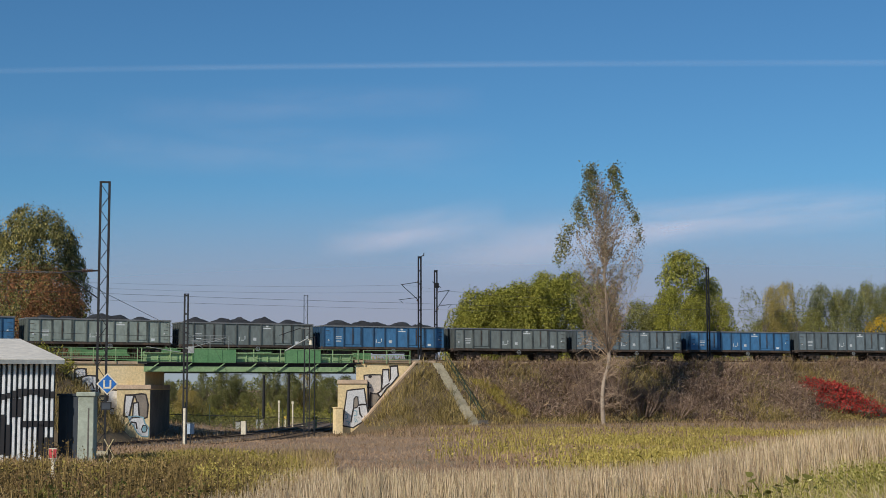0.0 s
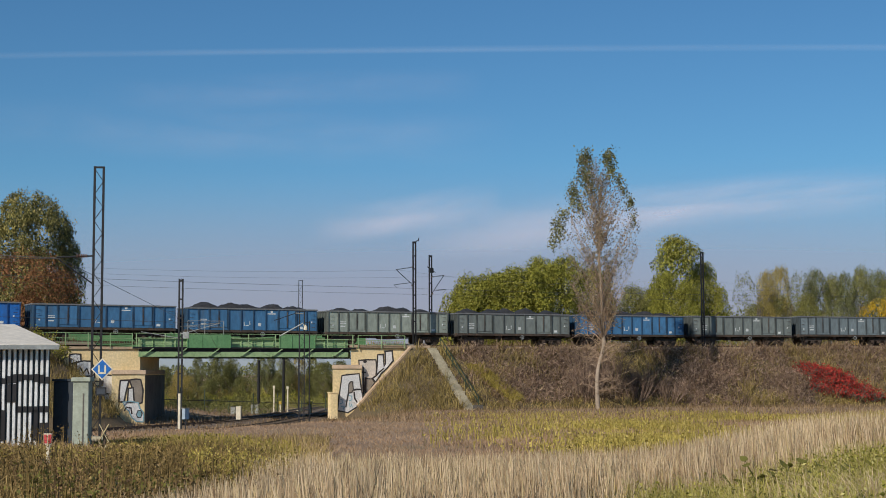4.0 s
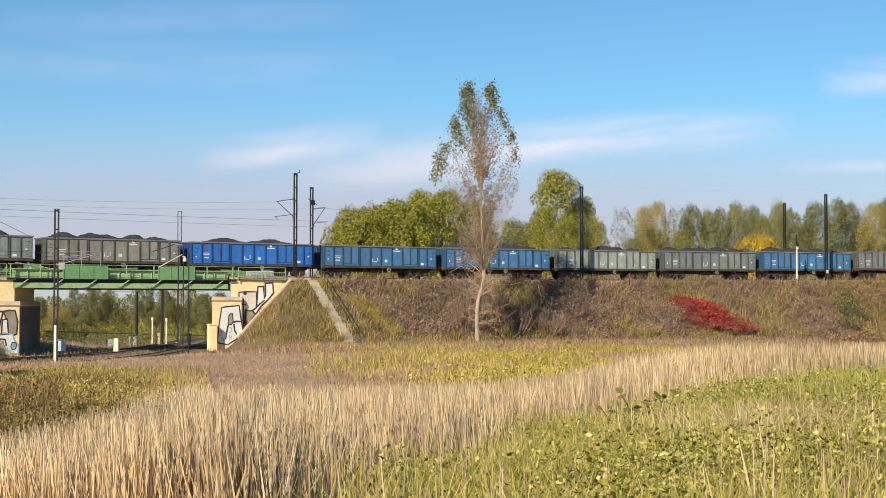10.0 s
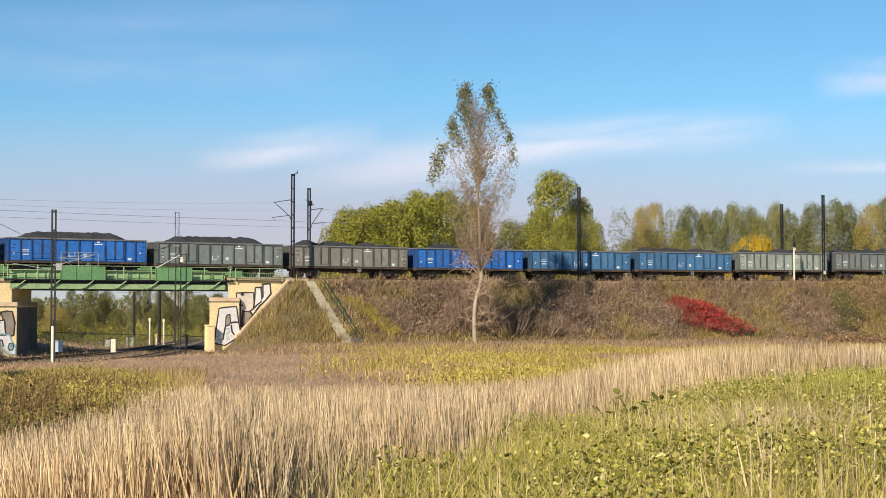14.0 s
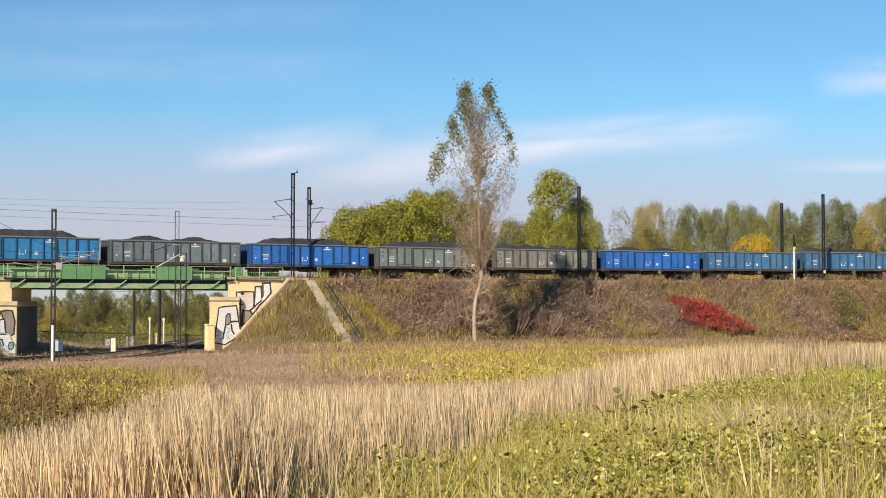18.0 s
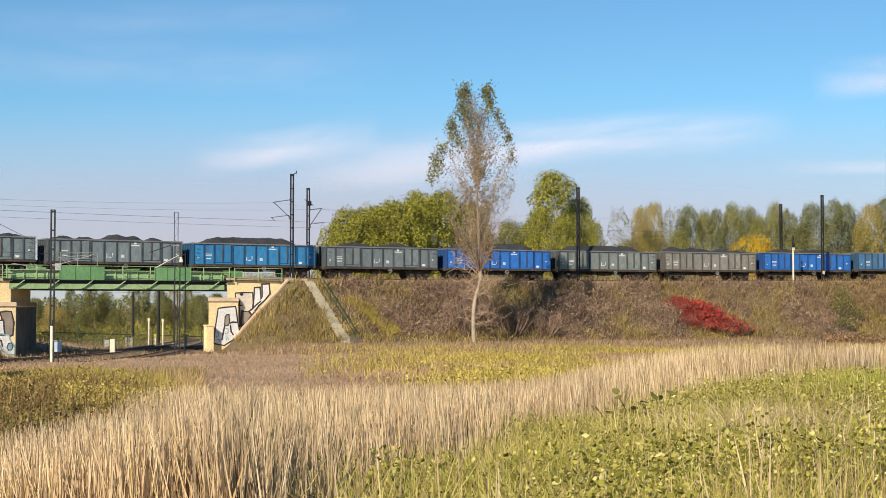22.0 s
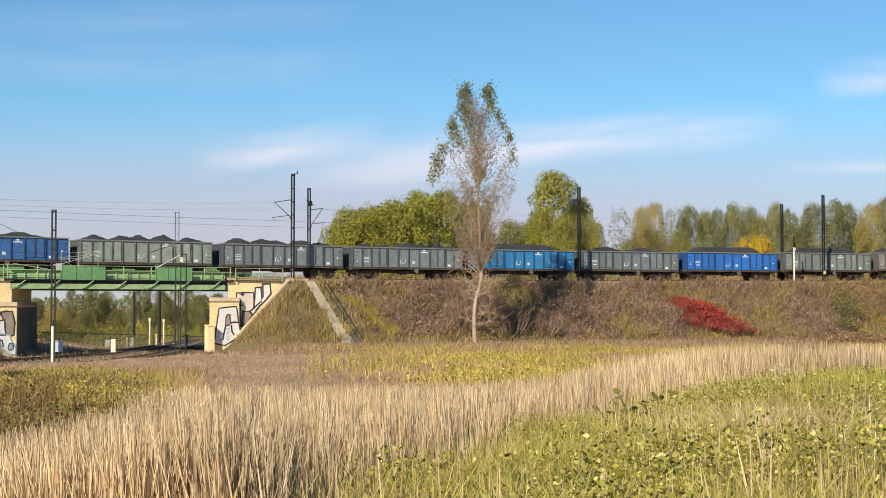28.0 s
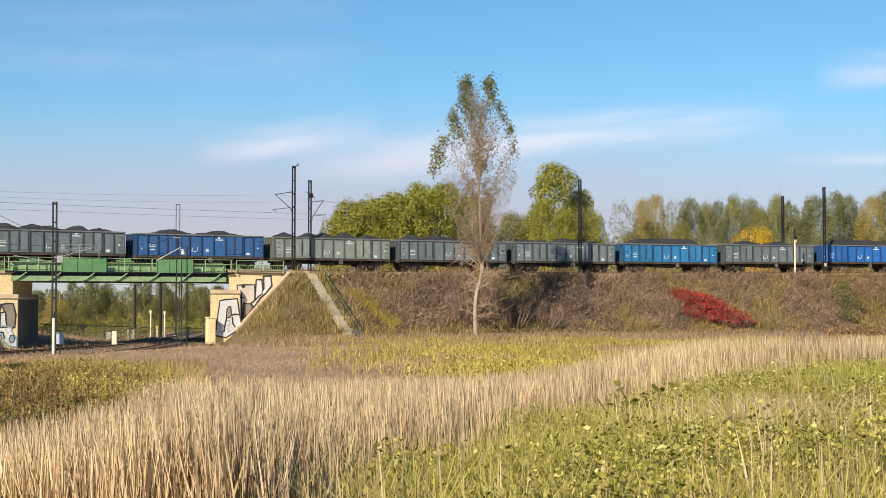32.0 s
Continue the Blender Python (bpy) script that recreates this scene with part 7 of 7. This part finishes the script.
R = np.vstack((on_bank(84000, 8.5, 125, -13.3, -4.0, END_R, 1), on_bank(17000, -45, -9, -13.3, -4.0, END_L, -1)))
s, o = R[:, 3], R[:, 4]
R = R[((np.abs(s - 18.55 - 0.044 * (o + 4.2)) > 0.5) | (o > -4.2)) & ~((s < END_R - 0.2) & (s > END_L + 0.4) & (o > -5.0))]
s, o = R[:, 3], R[:, 4]
nz = np.array([noise.noise((a * 0.16, b * 0.22, 1.0)) for a, b in zip(s, o)]) + rng.normal(0, 0.2, len(s))
sj = s + rng.normal(0, 1.6, len(s)) + 5 * np.array([noise.noise((a * 0.3, b * 0.5, 17.0)) for a, b in zip(s, o)])
mauve = (((sj > 22) & (sj < 34) & (o > -12)) | ((sj > 41) & (sj < 60)) | ((sj > 67) & (sj < 81))) & (nz < 0.3) & (rng.random(len(s)) < 0.8)
olive = ~mauve & ((s < 21.5) | (nz > 0.12) | (o < -12.2))
brown = ~mauve & ~olive
k = R[:, :3]
tuft = 0.45 + 1.4 * smooth01(-0.15, 0.45, np.array([noise.noise((a * 0.75, b * 0.9, 6.0)) for a, b in zip(s, o)]))
stuff("bank_olive_grass", blades(k[olive], tuft[olive] * rng.uniform(0.25, 0.8, olive.sum()), rng.uniform(0.02, 0.06, olive.sum()), 0.6, 0.2), BANK_OLIVE, "olive dry grass on the embankment slope", "grass")
M = k[brown] + (0, 0, 0.15) + rng.normal(0, 0.15, (brown.sum(), 3))
stuff("bank_brown_litter", leaves(M, rng.uniform(0.2, 0.5, len(M)), 0.2, 0.22), BANK_GRASS, "curled withered leaves and straw on the embankment", "undergrowth")
stuff("bank_brown_grass", blades(k[brown], tuft[brown] * rng.uniform(0.25, 0.85, brown.sum()), rng.uniform(0.02, 0.06, brown.sum()), 0.65, 0.2), BANK_GRASS, "brown withered grass on the embankment slope", "grass")
M = np.repeat(k[mauve], 2, 0) + rng.normal(0, 0.12, (2 * mauve.sum(), 3))
M[:, 2] += np.abs(rng.normal(0, 0.3, len(M))) * np.repeat(tuft[mauve], 2)
stuff("bank_bare_twigs", joined(blades(k[mauve], tuft[mauve] * rng.uniform(0.3, 0.9, mauve.sum()), rng.uniform(0.015, 0.04, mauve.sum()), 0.9, 0.1), leaves(M, rng.uniform(0.25, 0.6, len(M)), 0.0, 0.16)), BANK_TWIGS, "tangle of mauve-brown bare twigs on the embankment", "undergrowth")
q = on_bank(9000, 20.5, 25.5, -12.0, -7.0, END_R, 1)
q = q[np.abs((q[:, 3] - 22.0) - (-(q[:, 4] + 7.5)) * 0.42) < 0.75]
stuff("yellow_bank_weeds", joined(blades(q[:, :3], rng.uniform(0.4, 0.8, len(q)), 0.035, 0.4, 0.8), leaves(q[:, :3] + (0, 0, 0.5), 0.16)), GOLDENROD, "streak of yellow-green weeds on the embankment", "weeds")
q = on_bank(16000, 24, 88, -13.6, -11.6, END_R, 1)
q = q[np.array([noise.noise((a * 0.22, b * 0.5, 51.0)) for a in q[:, 3] for b in (0.0,)]) + rng.normal(0, 0.1, len(q)) > 0.14]
q[:, 2] = np.maximum(q[:, 2], ground_z(q[:, 0], q[:, 1]) - 0.03)
stuff("foot_weeds", joined(blades(q[:, :3], rng.uniform(0.25, 0.7, len(q)), 0.035, 0.4, 0.6), leaves(q[:, :3] + (0, 0, 0.4), rng.uniform(0.1, 0.22, len(q)))), BANK_OLIVE, "olive weeds along the foot of the embankment", "weeds")
q = on_bank(7000, 19, 125, -4.6, -2.7, END_R, 1)
stuff("shoulder_grass", blades(q[:, :3], rng.uniform(0.2, 0.55, len(q)), 0.04, 0.35), BANK_GRASS, "dry grass along the edge of the track bed", "grass")

q = np.vstack((on_bank(6000, 17, 125, 7.4, 8.3, END_R, 1), on_bank(2600, -45, -8, 7.4, 8.3, END_L, -1)))
q[:, 2] = [bank_top(a) - 0.05 for a in q[:, 3]]
stuff("far_shoulder_grass", blades(q[:, :3], rng.uniform(0.5, 1.35, len(q)), 0.06, 0.3, 0.3), BANK_GRASS, "tall dry grass behind the far track", "grass")


# ---- high thin clouds ----
def cloud(name, x0, x1, y0, y1, depth, tilt, density, seed, soft_x=0.25, stretch=(0.004, 0.014), label="thin white streak of high cirrus cloud", tone=(0.95, 0.95, 0.97), veil=False):
    """A sheet of ice cloud far off, lit by the sun, ragged by noise."""
    m = bpy.data.materials.new(name)
    m.use_nodes = True
    nt = m.node_tree
    out = nt.nodes["Material Output"]
    nt.nodes.remove(nt.nodes["Principled BSDF"])
    tr = nt.nodes.new("ShaderNodeBsdfTransparent")
    df = nt.nodes.new("ShaderNodeBsdfDiffuse")
    df.inputs["Color"].default_value = (*tone, 1)
    uvn = nt.nodes.new("ShaderNodeTexCoord")
    sep = nt.nodes.new("ShaderNodeSeparateXYZ")
    nt.links.new(uvn.outputs["Generated"], sep.inputs[0])

    def math_node(op, a, b=None):
        n = nt.nodes.new("ShaderNodeMath")
        n.operation = op
        for i, v in enumerate((a, b)):
            if v is None:
                continue
            if isinstance(v, (int, float)):
                n.inputs[i].default_value = v
            else:
                nt.links.new(v, n.inputs[i])
        return n.outputs[0]

    def fade(v, edge):
        a = math_node("MULTIPLY", math_node("MULTIPLY", v, math_node("SUBTRACT", 1.0, v)), 4.0)
        return math_node("MINIMUM", math_node("POWER", a, edge), 1.0)
    fx, fy = fade(sep.outputs[0], 0.9), fade(sep.outputs[2], 2.0)
    nz = noise_node(nt, 1.0, 5.0, 0.5, "Object", (stretch[0], 0.0, stretch[1]))
    f = ramp_between(nt, nz, ((0.3, (0, 0, 0)), (0.75, (1, 1, 1))))
    if veil:
        f = 1.0
    fac = math_node("MULTIPLY", math_node("MULTIPLY", math_node("MULTIPLY", fx, fy), f), density)
    mx = nt.nodes.new("ShaderNodeMixShader")
    nt.links.new(fac, mx.inputs[0])
    nt.links.new(tr.outputs[0], mx.inputs[1])
    nt.links.new(df.outputs[0], mx.inputs[2])
    nt.links.new(mx.outputs[0], out.inputs["Surface"])
    X0, X1 = plan(x0, depth), plan(x1, depth)
    Z0, Z1 = (540 - y1) / FL * depth, (540 - y0) / FL * depth
    cx, cz = (X0 + X1) / 2, (Z0 + Z1) / 2
    n = 12
    G = np.zeros((5, n, 3))
    for i in range(5):
        for j in range(n):
            u, v = j / (n - 1) - 0.5, i / 4 - 0.5
            G[i, j] = (u * (X1 - X0), 60 * math.cos(u * 3 + seed), v * (Z1 - Z0))
    me = grid_mesh(name, G)
    me.materials.append(m)
    ob = tagged(new(name, me), label, "cloud", "high clouds", "structure")
    ob.location = (cx, depth, cz + EYE)
    ob.rotation_euler = (0, math.atan(tilt), 0)
    ob.visible_shadow = False
    return ob


PALE = (0.66, 0.58, 0.64)
cloud("backdrop_cloud_1", 320, 680, 215, 300, 3000, -0.10, 0.50, 1, tone=PALE)
cloud("backdrop_cloud_2", 620, 1400, 200, 300, 3100, -0.062, 0.52, 2, stretch=(0.003, 0.02), tone=PALE)
cloud("backdrop_cloud_3", -600, 1900, -36, -20, 3200, 0.015, 0.11, 3, stretch=(0.001, 0.03), label="long straight fading vapour trail")
cloud("backdrop_cloud_4", 1430, 1760, 90, 180, 3050, -0.10, 0.55, 4, tone=PALE)
cloud("backdrop_cloud_5", -300, 700, 40, 170, 3300, 0.03, 0.12, 5, tone=PALE)
cloud("backdrop_cloud_6", -1500, 2900, 150, 720, 3400, 0.0, 0.74, 6, label="pale lilac veil of haze low in the sky", tone=(0.31, 0.26, 0.36), veil=True)
cloud("backdrop_cloud_7", 1380, 1900, 268, 306, 3150, -0.02, 0.4, 7, tone=PALE)
cloud("backdrop_cloud_8", -100, 650, -10, 70, 3250, 0.02, 0.10, 8, tone=PALE)
cloud("backdrop_cloud_9", 500, 960, 236, 350, 3350, -0.03, 0.4, 9, stretch=(0.002, 0.006), tone=PALE)


# ---- what moves ----
def motions():
    for i, w in WAGONS:
        walk(w, [(t, wagon_pose(i, t)) for t in range(0, 33)])
        for o in w.children_recursive:
            if o.name.split(".")[0] == "wheelset":
                home = o.matrix_basis.copy()
                walk(o, [(k / 15, home @ pose(0, 0, 0, 0, math.degrees((train_run(k / 15) - train_run(0)) * WAGON / 0.46))) for k in range(0, 481)])


motions()
